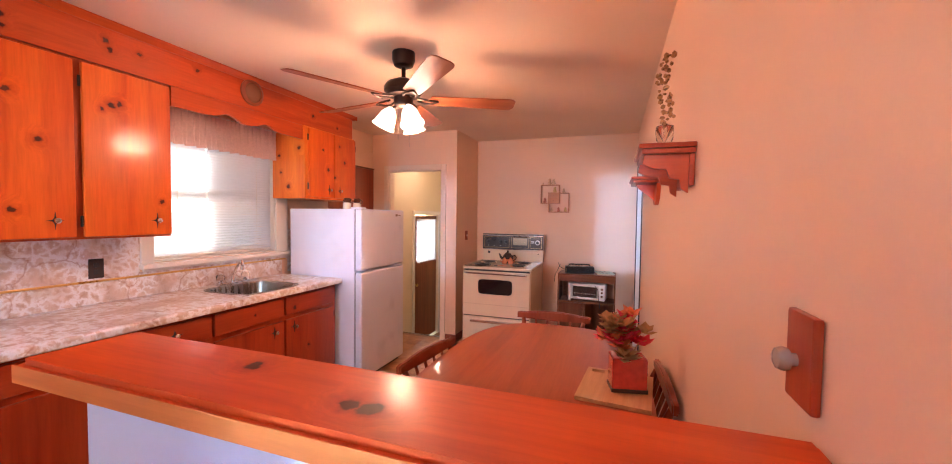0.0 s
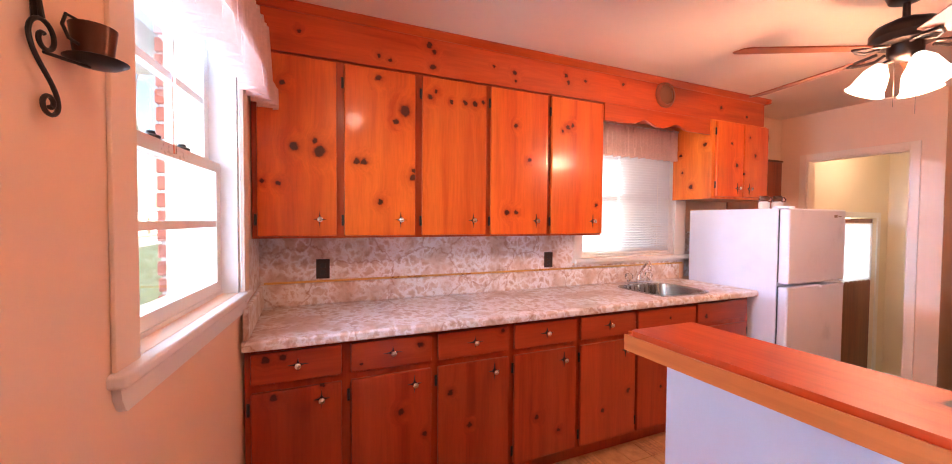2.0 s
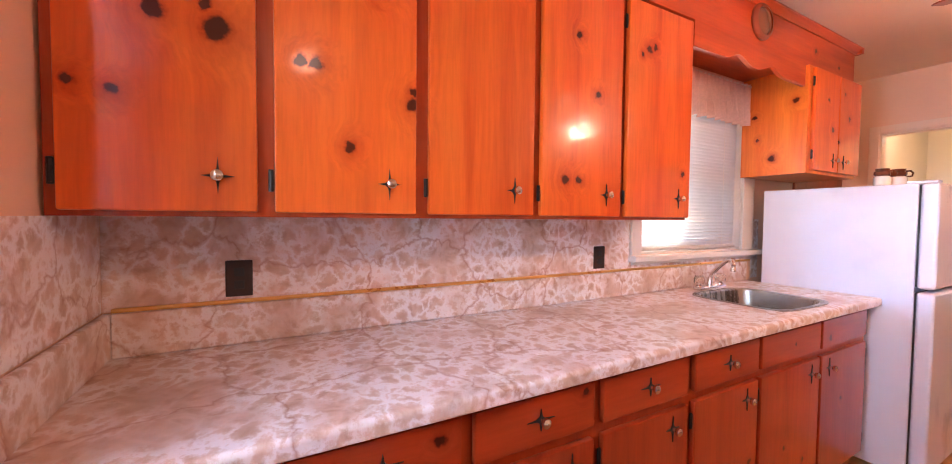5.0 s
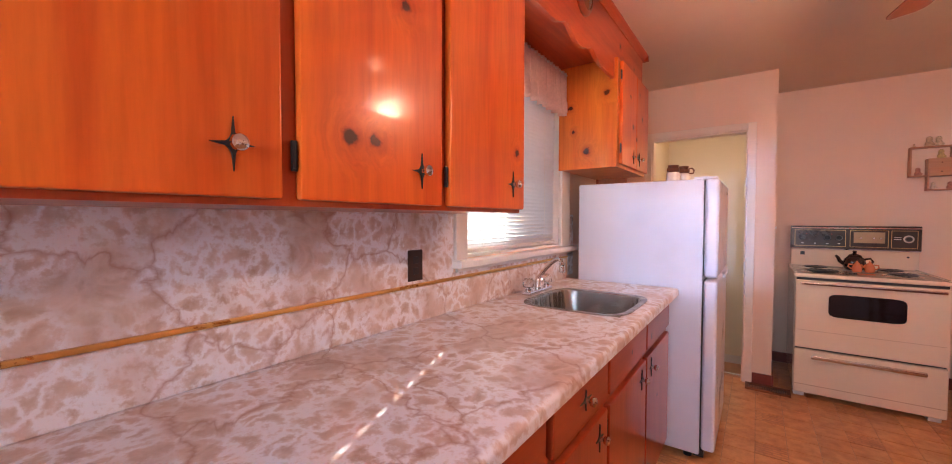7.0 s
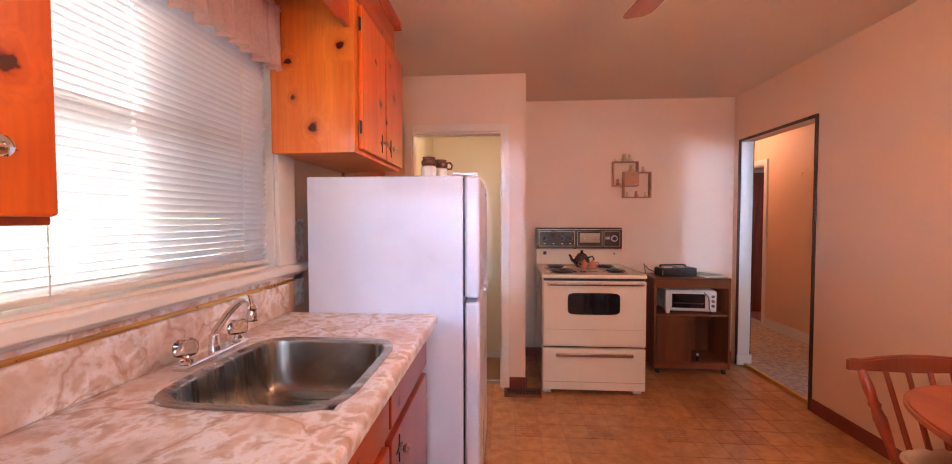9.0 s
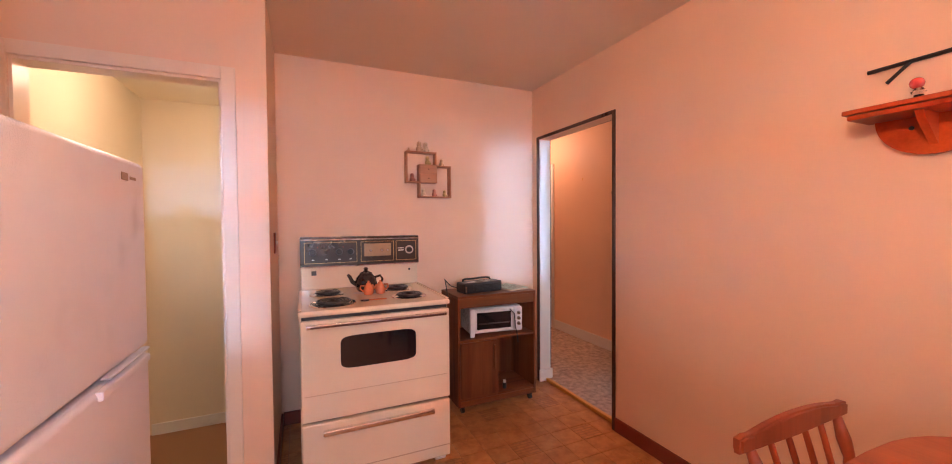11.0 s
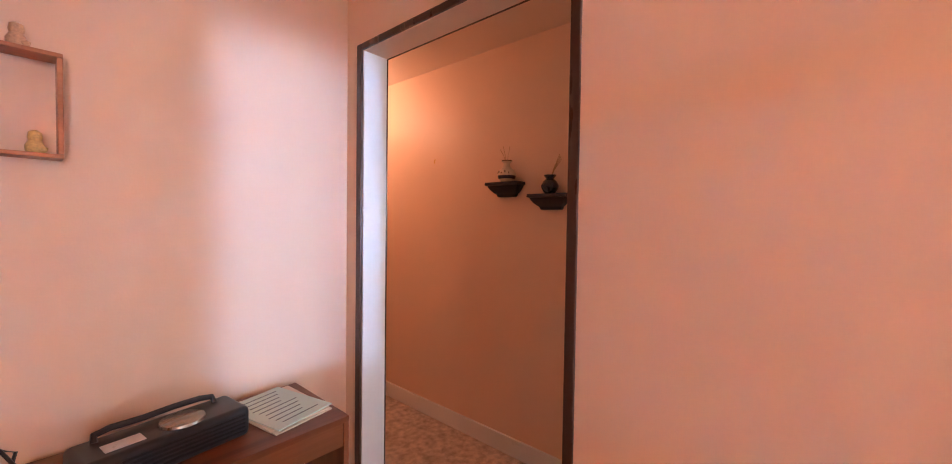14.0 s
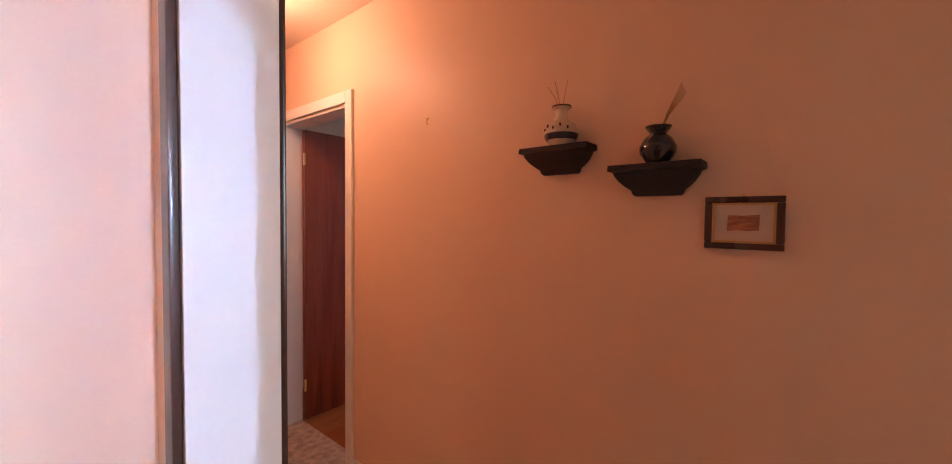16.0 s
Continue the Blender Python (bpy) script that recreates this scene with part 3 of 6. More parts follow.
_rm = ramp(_nt, [(0.3, (0.66, 0.69, 0.74)), (0.7, (0.74, 0.77, 0.82))], _nz.outputs[0])
_nt.links.new(_rm.outputs[0], _nt.nodes["Principled BSDF"].inputs["Base Color"])


def cloth(name, color, through_light):
    m = bpy.data.materials.new(name)
    m.use_nodes = True
    nt = m.node_tree
    p = nt.nodes["Principled BSDF"]
    tc = nt.nodes.new("ShaderNodeTexCoord")
    w = nt.nodes.new("ShaderNodeTexNoise")
    w.inputs["Scale"].default_value, w.inputs["Detail"].default_value = 70, 5
    nt.links.new(tc.outputs["Object"], w.inputs[0])
    r = ramp(nt, [(0.3, tuple(c * 0.88 for c in color)), (0.7, color)], w.outputs[0])
    nt.links.new(r.outputs[0], p.inputs["Base Color"])
    p.inputs["Roughness"].default_value = 0.85
    t = nt.nodes.new("ShaderNodeBsdfTranslucent")
    nt.links.new(r.outputs[0], t.inputs[0])
    x = nt.nodes.new("ShaderNodeMixShader")
    x.inputs[0].default_value = through_light
    nt.links.new(p.outputs[0], x.inputs[1])
    nt.links.new(t.outputs[0], x.inputs[2])
    nt.links.new(x.outputs[0], nt.nodes["Material Output"].inputs[0])
    return m


M_SHEER = cloth("pink_sheer_cloth", (0.86, 0.62, 0.55), 0.5)
M_LACE = cloth("white_lace_cloth", (0.82, 0.80, 0.76), 0.5)
M_GLASS = bpy.data.materials.new("window_glass")
M_GLASS.use_nodes = True
_g = M_GLASS.node_tree.nodes["Principled BSDF"]
_g.inputs["Transmission Weight"].default_value, _g.inputs["Roughness"].default_value, _g.inputs["IOR"].default_value = 1.0, 0.0, 1.45
M_CLEAR = M_GLASS.copy()
M_CLEAR.name = "clear_acrylic"
M_CLEAR.node_tree.nodes["Principled BSDF"].inputs["Roughness"].default_value = 0.04
M_CLEAR.node_tree.nodes["Principled BSDF"].inputs["Base Color"].default_value = (0.95, 0.9, 0.84, 1)
M_HALO = mat("white_drop_enamel", (0.75, 0.70, 0.62), 0.25, metal=0.3)
M_BROWNP = mat("dark_brown_plate", (0.035, 0.016, 0.011), 0.4)

# ---- cabinets ----
UX, UZ0, UZ1 = 0.345, 1.290, 2.185


def star_outline(cy, cz, w, h):
    out = []
    for k in range(32):
        a = 6.28319 * k / 32
        r = 1.0 / (abs(math.cos(a)) ** 0.42 + abs(math.sin(a)) ** 0.42) ** (1 / 0.42)
        out.append((cy + w * r * math.cos(a), cz + h * r * math.sin(a)))
    return out


def star_pull(parent, x, y, z, w=0.034, h=0.044):
    """A four-pointed star plate with a domed knob, on a door or drawer front that faces +x."""
    part("pull_plate", slab(star_outline(y, z, w, h), x, x + 0.004, "x"), M_BLACKM, parent, "blackened star back plate")
    turn = Matrix.Translation((x + 0.003, y, z)) @ Matrix.Rotation(radians(90), 4, "Y")
    part("knob", lathe([(0.007, 0), (0.006, 0.010), (0.011, 0.013), (0.014, 0.019), (0.013, 0.025), (0.008, 0.029), (0.0, 0.030)], 16, turn), M_CHROME, parent, "chrome domed knob")


def hinge(parent, x, y, z):
    bm = box(x - 0.001, x + 0.005, y - 0.006, y + 0.006, z - 0.028, z + 0.028, 0.002)
    rod((x + 0.004, y, z - 0.024), (x + 0.004, y, z + 0.024), 0.0045, 8, bm)
    part("hinge", bm, M_BLACKM, parent, "black offset hinge")


uppers = [(0.028, 0.387), (0.424, 0.797), (0.837, 1.227), (1.260, 1.658), (1.690, 2.105)]
up = thing("upper_cabinet", (0, 0, 0), "orange knotty pine wall cabinet with five slab doors and star pulls", "cabinet")
part("body", box(0.0045, 0.322, 0.004, 2.112, UZ0, UZ1 + 0.01, 0.003), M_PINE_EDGE, up)
for a, b in uppers:
    d = part("door", box(0.3225, UX, a, b, UZ0 + 0.012, UZ1 - 0.004, 0.006), M_PINE, up)
    star_pull(d, UX, b - 0.082, 1.386)
    hinge(d, UX - 0.012, a - 0.008, 1.382)
    hinge(d, UX - 0.012, a - 0.008, 2.085)
structure("fascia_board", box(0.0045, 0.338, 0.004, 3.85, UZ1 + 0.011, CEIL - 0.002, 0.002), M_PINE_Y, "knotty pine fascia above the cabinets", "trim")
cr = bmesh.new()
prof = [(0.3385, 2.392), (0.346, 2.392), (0.352, 2.402), (0.368, 2.416), (0.374, 2.422), (0.374, 2.4305), (0.3385, 2.4305)]
structure("crown_moulding", slab([(u, v) for u, v in prof], 0.004, 3.885, "y"), M_PINE_Y, "red-brown pine crown moulding", "trim")
structure("crown_moulding_return", box(0.004, 0.374, 3.851, 3.886, 2.392, 2.4305, 0.004), M_PINE_Y, "red-brown pine crown moulding", "trim")

base = thing("base_cabinet", (0, 0, 0), "red-brown knotty pine base cabinet with drawers and slab doors", "cabinet")
part("body", box(0.004, 0.602, 0.004, 3.235, 0.05, 0.690, 0.003), M_PINE_EDGE, base)
part("face_frame", box(0.6025, 0.622, 0.004, 3.235, 0.0505, 0.847, 0.002), M_PINE_EDGE, base)
part("end_panel", box(0.004, 0.602, 3.217, 3.2345, 0.6905, 0.851, 0.002), M_PINE_EDGE, base)
part("toe_kick", box(0.004, 0.56, 0.004, 3.235, FZ, 0.049), M_PINE_EDGE, base)
bays = [(0.028, 0.385), (0.424, 0.801), (0.836, 1.228), (1.265, 1.668), (1.705, 2.122), (2.142, 2.660), (2.680, 3.192)]
for n, (a, b) in enumerate(bays):
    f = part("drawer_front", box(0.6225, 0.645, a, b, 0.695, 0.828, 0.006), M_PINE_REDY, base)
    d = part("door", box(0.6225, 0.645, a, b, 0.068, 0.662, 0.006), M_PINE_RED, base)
    if n < 5:
        star_pull(f, 0.645, (a + b) / 2, 0.765, 0.046, 0.030)
    star_pull(d, 0.645, (b - 0.085 if n < 6 else a + 0.075), 0.600)
    hy = a - 0.010 if n < 6 else b + 0.010
    hinge(d, 0.634, hy, 0.595)
    hinge(d, 0.634, hy, 0.140)

# countertop, cut out round the sink
SX0, SX1, SY0, SY1 = 0.172, 0.600, 2.402, 2.866
ct = thing("countertop", (0, 0, 0), "rose and beige marble-pattern laminate countertop with a coved backsplash", "countertop")
bm = bmesh.new()
for q in ((0.004, 0.60, 0.002, SY0, 0.852, 0.890), (0.004, SX0, SY0, SY1, 0.852, 0.890), (0.004, 0.60, SY1, 3.255, 0.852, 0.890)):
    bm_box(bm, *q)
nose = [(0.60, 0.852), (0.60, 0.890)] + [(0.666 + 0.014 * math.sin(radians(a)), 0.876 + 0.014 * math.cos(radians(a))) for a in range(0, 91, 15)] + [(0.680, 0.853), (0.672, 0.847), (0.640, 0.847), (0.635, 0.852)]
sl = slab(nose, 0.002, 3.257, "y")
tmp_me = bpy.data.meshes.new("nose")
sl.to_mesh(tmp_me)
sl.free()
bm.from_mesh(tmp_me)
bpy.data.meshes.remove(tmp_me)
part("slab", bm, M_LAM, ct)
part("backsplash", box(0.0042, 0.024, 0.026, 3.255, 0.8905, 1.018, 0.006, 3), M_LAM, ct)
part("side_splash", box(0.0042, 0.66, 0.0042, 0.0255, 0.8905, 1.018, 0.006, 3), M_LAM, ct)
part("joint_strip", box(0.0045, 0.020, 0.026, 3.30, 1.0185, 1.031, 0.004), M_BRASS, ct, "golden wooden joint strip")
structure("wall_laminate", joined((0.0006, 0.004, 0.0045, 2.125, 1.02, 1.2895), (0.0006, 0.004, 2.125, 3.42, 1.02, 1.046), (0.0006, 0.004, 3.335, 3.42, 0.9, 1.30)), M_LAM, "marble-pattern laminate wall panel", "wall panel")
structure("wall_laminate_side", joined((0.0045, 0.585, 0.0006, 0.004, 1.02, 1.2895)), M_LAM, "marble-pattern laminate wall panel", "wall panel")


def outlet(y, z):
    o = thing("wall_outlet", (0, 0, 0), "dark brown duplex outlet on the laminate backsplash", "outlet", "outlets over the counter")
    part("plate", box(0.0045, 0.010, y - 0.037, y + 0.037, z - 0.057, z + 0.057, 0.003), M_BROWNP, o)
    for dz in (0.020, -0.020):
        part("socket", box(0.0101, 0.012, y - 0.014, y + 0.014, z + dz - 0.013, z + dz + 0.013, 0.004), M_BLACK, o)
        for dy in (-0.006, 0.006):
            part("slot", box(0.0121, 0.0123, y + dy - 0.001, y + dy + 0.001, z + dz - 0.005, z + dz + 0.005), M_BROWNP, o)


outlet(0.332, 1.096)
outlet(1.898, 1.098)

# sink and tap
sk = thing("sink", (0, 0, 0), "stainless steel single-bowl sink set in the countertop", "sink")
bm = bmesh.new()
rings = []
for rx, ry, z, p in ((0.236, 0.272, 0.8912, 5), (0.236, 0.272, 0.8965, 5), (0.229, 0.264, 0.8975, 5), (0.212, 0.245, 0.894, 5), (0.208, 0.241, 0.885, 5), (0.200, 0.232, 0.765, 5), (0.185, 0.216, 0.735, 4.5), (0.150, 0.180, 0.722, 4), (0.045, 0.045, 0.716, 2), (0.040, 0.040, 0.712, 2)):
    rings.append([bm.verts.new((x, y, z)) for x, y in circle(0.386, 2.634, rx, ry * 0.935, 56, p)])
for a, b in zip(rings, rings[1:]):
    for k in range(56):
        bm.faces.new((a[k], a[(k + 1) % 56], b[(k + 1) % 56], b[k]))
bm.faces.new(rings[-1])
part("bowl", bm, M_STEEL, sk)
part("drain", lathe([(0.042, 0.7135), (0.040, 0.7155), (0.024, 0.7145), (0.022, 0.713)], 24, Matrix.Translation((0.386, 2.634, 0))), M_CHROME, sk, "chrome drain strainer")
tp = thing("kitchen_tap", (0, 0, 0), "chrome two-handle tap with clear acrylic knobs", "tap")
TY = 2.700
part("base_plate", box(0.078, 0.128, TY - 0.128, TY + 0.128, 0.8905, 0.910, 0.007, 3), M_CHROME, tp)
part("spout_socket", lathe([(0.017, 0.909), (0.017, 0.925), (0.014, 0.932), (0.014, 0.955), (0.012, 0.958)], 16, Matrix.Translation((0.103, TY, 0))), M_CHROME, tp)
part("spout", tube([(0.103, TY, 0.952), (0.106, TY, 0.965), (0.122, TY - 0.003, 0.985), (0.158, TY - 0.015, 1.022), (0.198, TY - 0.029, 1.056), (0.222, TY - 0.037, 1.071), (0.240, TY - 0.043, 1.074), (0.251, TY - 0.046, 1.066), (0.255, TY - 0.047, 1.052)], 0.0105, 12), M_CHROME, tp)
part("aerator", lathe([(0.0135, 1.012), (0.015, 1.016), (0.015, 1.032), (0.0125, 1.036), (0.0125, 1.044), (0.015, 1.048), (0.012, 1.056)], 16, Matrix.Translation((0.255, TY - 0.047, 0))), M_CHROME, tp)
for y in (TY - 0.105, TY + 0.105):
    part("handle_base", lathe([(0.019, 0.9095), (0.018, 0.916), (0.012, 0.921), (0.012, 0.926)], 16, Matrix.Translation((0.103, y, 0))), M_CHROME, tp)
    h = part("handle", lathe([(0.015, 0.9265), (0.027, 0.932), (0.030, 0.944), (0.029, 0.962), (0.022, 0.972), (0.0, 0.973)], 8, Matrix.Translation((0.103, y, 0))), M_CLEAR, tp, "clear faceted acrylic handle")
    part("cap", lathe([(0.010, 0.9735), (0.009, 0.976), (0.0, 0.977)], 12, Matrix.Translation((0.103, y, 0))), M_CHROME, h)

# cabinet over the fridge, valance board, plaque
fc = thing("fridge_cabinet", (0, 0, 0), "knotty pine cabinet over the fridge with two doors", "cabinet")
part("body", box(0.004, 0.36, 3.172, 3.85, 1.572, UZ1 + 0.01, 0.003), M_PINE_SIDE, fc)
for n, (a, b) in enumerate(((3.205, 3.525), (3.532, 3.845))):
    d = part("door", box(0.3605, 0.383, a, b, 1.59, UZ1 - 0.004, 0.006), M_PINE_OVER, fc)
    star_pull(d, 0.383, b - 0.07 if n == 0 else a + 0.07, 1.66)
    hy = a - 0.008 if n == 0 else b + 0.004
    hinge(d, 0.372, hy, 1.68)
    hinge(d, 0.372, hy, 2.10)
pts = [(2.113, UZ1 + 0.008), (2.113, 2.075)]
for k in range(41):
    u = k / 40
    v = abs(2 * u - 1)
    bump_ = 0.036 * math.exp(-((v - 0.30) / 0.13) ** 2) * (1 if v > 0.0 else 0)
    pts.append((2.113 + u * 1.058, 2.075 + bump_ + (0.006 * (1 - v) if v > 0.1 else 0)))
pts += [(3.171, 2.075), (3.171, UZ1 + 0.008)]
clean = []
for p in pts:
    if not clean or (abs(p[0] - clean[-1][0]) + abs(p[1] - clean[-1][1])) > 1e-5:
        clean.append(p)
vb = tagged(obj("valance_board", slab(clean, 0.322, 0.342, "x"), M_PINE_Y), "scalloped knotty pine valance board over the sink window", "valance")
pq = thing("wall_plaque", (0.338, 2.674, 2.318), "round dark wooden plaque with a glass dome on the fascia", "plaque")
tm = Matrix.Rotation(radians(90), 4, "Y")
part("rim", lathe([(0.092, 0), (0.094, 0.010), (0.086, 0.020), (0.072, 0.024), (0.068, 0.018), (0.0, 0.017)], 36, tm), M_MAPLE, pq)
part("face", lathe([(0.068, 0.0175), (0.060, 0.026), (0.035, 0.031), (0.0, 0.032)], 32, tm), mat("glazed_face", (0.24, 0.095, 0.05), 0.08, coat=1.0), pq)

# ---- breakfast bar ----
structure("half_wall", box(1.875, XR - 0.0005, 0.945, 1.035, FZ, 1.099), M_HALF, "white painted half wall of the breakfast bar", "wall")
lg = [(1.852, 0.855), (XR - 0.0006, 0.855), (XR - 0.0006, 1.062), (1.862, 1.062)] + [(1.838 + 0.02 - 0.02 * math.sin(radians(a)), 1.042 + 0.02 * math.cos(radians(a))) for a in range(15, 91, 25)] + [(1.836, 0.872), (1.842, 0.860)]
structure("bar_ledge", slab(lg, 1.112, 1.157, bevel=0.012), M_PINE_X, "glossy orange pine ledge on the half wall", "ledge")
# paler pine carries the window light on the ledge's edge in its colour
M_PALE = wood("lit_pine_edge", (0.64, 0.175, 0.038), (0.52, 0.12, 0.026), along="x", coat=0.3, rough=0.4)
# strip added over the front and end of the ledge for that lit edge
structure("ledge_nosing", joined((1.8465, XR - 0.0006, 0.8515, 0.8546, 1.117, 1.150), (1.8325, 1.8356, 0.876, 1.040, 1.117, 1.150), bevel=0.0014), M_PALE, "thin strip added on the ledge, coloured as its window-lit edge", "trim")
structure("ledge_moulding", joined((1.856, XR - 0.0006, 0.905, 0.9445, 1.0995, 1.1115), (1.856, 1.8745, 0.9445, 1.050, 1.0995, 1.1115), bevel=0.006), M_PALE, "pine moulding under the ledge", "trim")

# ---- sink window with its blind ----
wn2 = structure("window_2", joined((-0.10, 0.0, W2[0], W2[0] + 0.012, W2[2], W2[3]), (-0.10, 0.0, W2[1] - 0.012, W2[1], W2[2], W2[3]), (-0.10, 0, W2[0], W2[1], W2[3] - 0.012, W2[3]), (-0.10, 0, W2[0], W2[1], W2[2], W2[2] + 0.01)), M_WHITE, "white double-hung window over the sink", "window")
part("window_frame", joined((-0.088, -0.062, 2.213, 2.262, 1.11, 2.05), (-0.088, -0.062, 3.138, 3.187, 1.11, 2.05), (-0.088, -0.062, 2.262, 3.138, 1.11, 1.165), (-0.088, -0.062, 2.262, 3.138, 2.0, 2.05), (-0.090, -0.060, 2.262, 3.138, 1.565, 1.605)), M_WHITE, wn2)
p_ = part("pane", box(-0.078, -0.074, 2.262, 3.138, 1.165, 2.0), M_GLASS, wn2)
p_.visible_shadow = False
part("casing_left", box(0.0005, 0.020, 2.126, 2.204, 1.098, 2.13, 0.004), M_WHITE, wn2)
part("casing_right", box(0.0005, 0.020, 3.194, 3.325, 1.098, 2.13, 0.004), M_WHITE, wn2)
part("casing_top", box(0.0005, 0.020, 2.204, 3.194, 2.052, 2.13, 0.004), M_WHITE, wn2)
part("window_sill", box(-0.03, 0.052, 2.118, 3.40, 1.062, 1.0975, 0.008, 3), M_WHITE, wn2)
part("apron", box(0.0005, 0.016, 2.14, 3.37, 1.0465, 1.0615, 0.003), M_WHITE, wn2)
bl = thing("venetian_blind", (0, 0, 0), "white metal venetian blind drawn down in front of the sink window", "blind")
part("head_rail", box(-0.052, -0.012, 2.216, 3.184, 2.008, 2.045, 0.003), M_WHITE, bl)
part("bottom_rail", box(-0.045, -0.02, 2.222, 3.178, 1.118, 1.134, 0.004), M_WHITE, bl)
sm = bmesh.new()
for y0, y1 in ((2.222, 2.594), (2.606, 3.178)):
    prev = None
    for k in range(5):
        u = (k - 2) / 2
        row = [sm.verts.new((u * 0.0125, y, 0.0022 * (1 - u * u))) for y in (y0, y1)]
        if prev:
            sm.faces.new((prev[0], prev[1], row[1], row[0]))
        prev = row
for y in (2.600,):
    for u0, u1 in ((-1, -0.3), (0.3, 1)):
        vs = [sm.verts.new((u * 0.0125, y + dy, 0.0022 * (1 - u * u))) for u, dy in ((u0, -0.0055), (u1, -0.0055), (u1, 0.0055), (u0, 0.0055))]
        sm.faces.new(vs)
slat_me = bpy.data.meshes.new("slat")
sm.to_mesh(slat_me)
sm.free()
slat_me.materials.append(M_BLIND)
slat_me.shade_smooth()
for k in range(41):
    o = new("slat", slat_me)
    o.parent = bl
    o.matrix_basis = pose(-0.032, 0, 1.146 + k * 0.0208, 0, -54 + random.uniform(-1.5, 1.5), 0)
for y in (2.378, 3.022):
    part("ladder_cord", joined((-0.047, -0.0465, y - 0.002, y + 0.002, 1.13, 2.01), (-0.0185, -0.018, y - 0.002, y + 0.002, 1.13, 2.01)), M_LACE, bl)


def ruffle(name, x0, y0, x1, y1, z0, z1, label, amp=0.018, waves=26):
    """A gathered sheer valance hung between two points, with a looser ruffle along its foot."""
    bm = bmesh.new()
    n, rows = waves * 8, 12
    d = Vector((x1 - x0, y1 - y0, 0))
    side = Vector((-d.y, d.x, 0)).normalized()
    grid = []
    for i in range(n + 1):
        u = i / n
        col = []
        for j in range(rows + 1):
            v = j / rows
            a = amp * (0.35 + 0.65 * v) * (1.6 if v > 0.72 else 1)
            off = a * math.sin(6.28319 * waves * u + 1.3 * math.sin(9 * u)) + 0.5 * a * math.sin(6.28319 * waves * 0.43 * u + 2 * v)
            z = z1 + (z0 - z1) * v + 0.010 * math.sin(6.28319 * waves * 0.5 * u) * max(0, v - 0.6)
            p = Vector((x0, y0, 0)) + d * u + side * (off + (0.006 if v > 0.72 else 0))
            col.append(bm.verts.new((p.x, p.y, z)))
        grid.append(col)
    for a, b in zip(grid, grid[1:]):
        for j in range(rows):
            bm.faces.new((a[j], b[j], b[j + 1], a[j + 1]))
    t = thing(name, (0, 0, 0), label, "curtain")
    part("ruffled_cloth", bm, M_SHEER, t)
    part("curtain_rod", rod((x0, y0, z1 - 0.012), (x1, y1, z1 - 0.012), 0.005), M_WHITE, t)
    return t


ruffle("valance_curtain", 0.055, 2.128, 0.055, 3.168, 1.905, 2.16, "pink sheer ruffled valance over the sink window")

# ---- tall window in the short wall ----
x0, x1, z0, z1 = W1
wn1 = askew(structure("window_1", joined((x0, x0 + 0.02, -0.16, 0, z0, z1), (x1 - 0.02, x1, -0.16, 0, z0, z1), (x0 + 0.02, x1 - 0.02, -0.16, 0, z1 - 0.02, z1), (x0 + 0.02, x1 - 0.02, -0.16, -0.055, z0, z0 + 0.012)), M_WHITE, "white double-hung window beside the counter", "window"))


def sash(y, za, zb, muntin):
    a, b = x0 + 0.021, x1 - 0.021
    f = part("sash", joined((a, a + 0.045, y - 0.016, y + 0.016, za, zb), (b - 0.045, b, y - 0.016, y + 0.016, za, zb), (a + 0.045, b - 0.045, y - 0.016, y + 0.016, za, za + 0.04), (a + 0.045, b - 0.045, y - 0.016, y + 0.016, zb - 0.038, zb), (a + 0.045, b - 0.045, y - 0.014, y + 0.014, muntin - 0.012, muntin + 0.012)), M_WHITE, wn1)
    for p0, p1 in ((za + 0.04, muntin - 0.012), (muntin + 0.012, zb - 0.038)):
        g = part("pane", box(a + 0.045, b - 0.045, y - 0.002, y + 0.002, p0, p1), M_GLASS, f)
        g.visible_shadow = False
    return f


lo = sash(-0.075, z0 + 0.013, 1.600, 1.366)
hi = sash(-0.112, 1.566, 2.135, 1.824)
for x in (0.97, 1.17):
    part("sash_lock", lathe([(0.022, 1.6005), (0.022, 1.607), (0.012, 1.611), (0.010, 1.619), (0.0, 1.621)], 16, Matrix.Translation((x, -0.075, 0))), M_BLACKM, lo)
part("casing", joined((x0 - 0.062, x0 + 0.004, 0.0005, 0.021, z0 - 0.001, z1 + 0.07), (x1 - 0.006, x1 + 0.085, 0.0005, 0.010, z0 - 0.001, z1 + 0.07), (x0 + 0.004, x1 - 0.006, 0.0005, 0.021, z1 - 0.004, z1 + 0.07), bevel=0.003), M_TRIMC, wn1)
part("window_sill", box(x0 - 0.070, x1 + 0.098, -0.055, 0.034, z0 - 0.030, z0 - 0.0015, 0.008, 3), M_WHITE, wn1)
part("apron", slab([(x0 - 0.05, z0 - 0.0305), (x1 + 0.085, z0 - 0.0305), (x1 + 0.082, z0 - 0.055), (x1 + 0.070, z0 - 0.078), (x1 + 0.062, z0 - 0.085), (x0 - 0.05, z0 - 0.085)], 0.0005, 0.016, "y"), M_WHITE, wn1)
part("blind_cord", tube([(0.742, 0.028, 2.15), (0.741, 0.029, 1.7), (0.735, 0.030, 1.25), (0.734, 0.030, 1.12)], 0.0022, 6), M_LACE, wn1)
part("blind_wand", rod((1.18, -0.020, 2.05), (1.175, -0.018, 1.56), 0.004, 6), M_CLEAR, wn1)
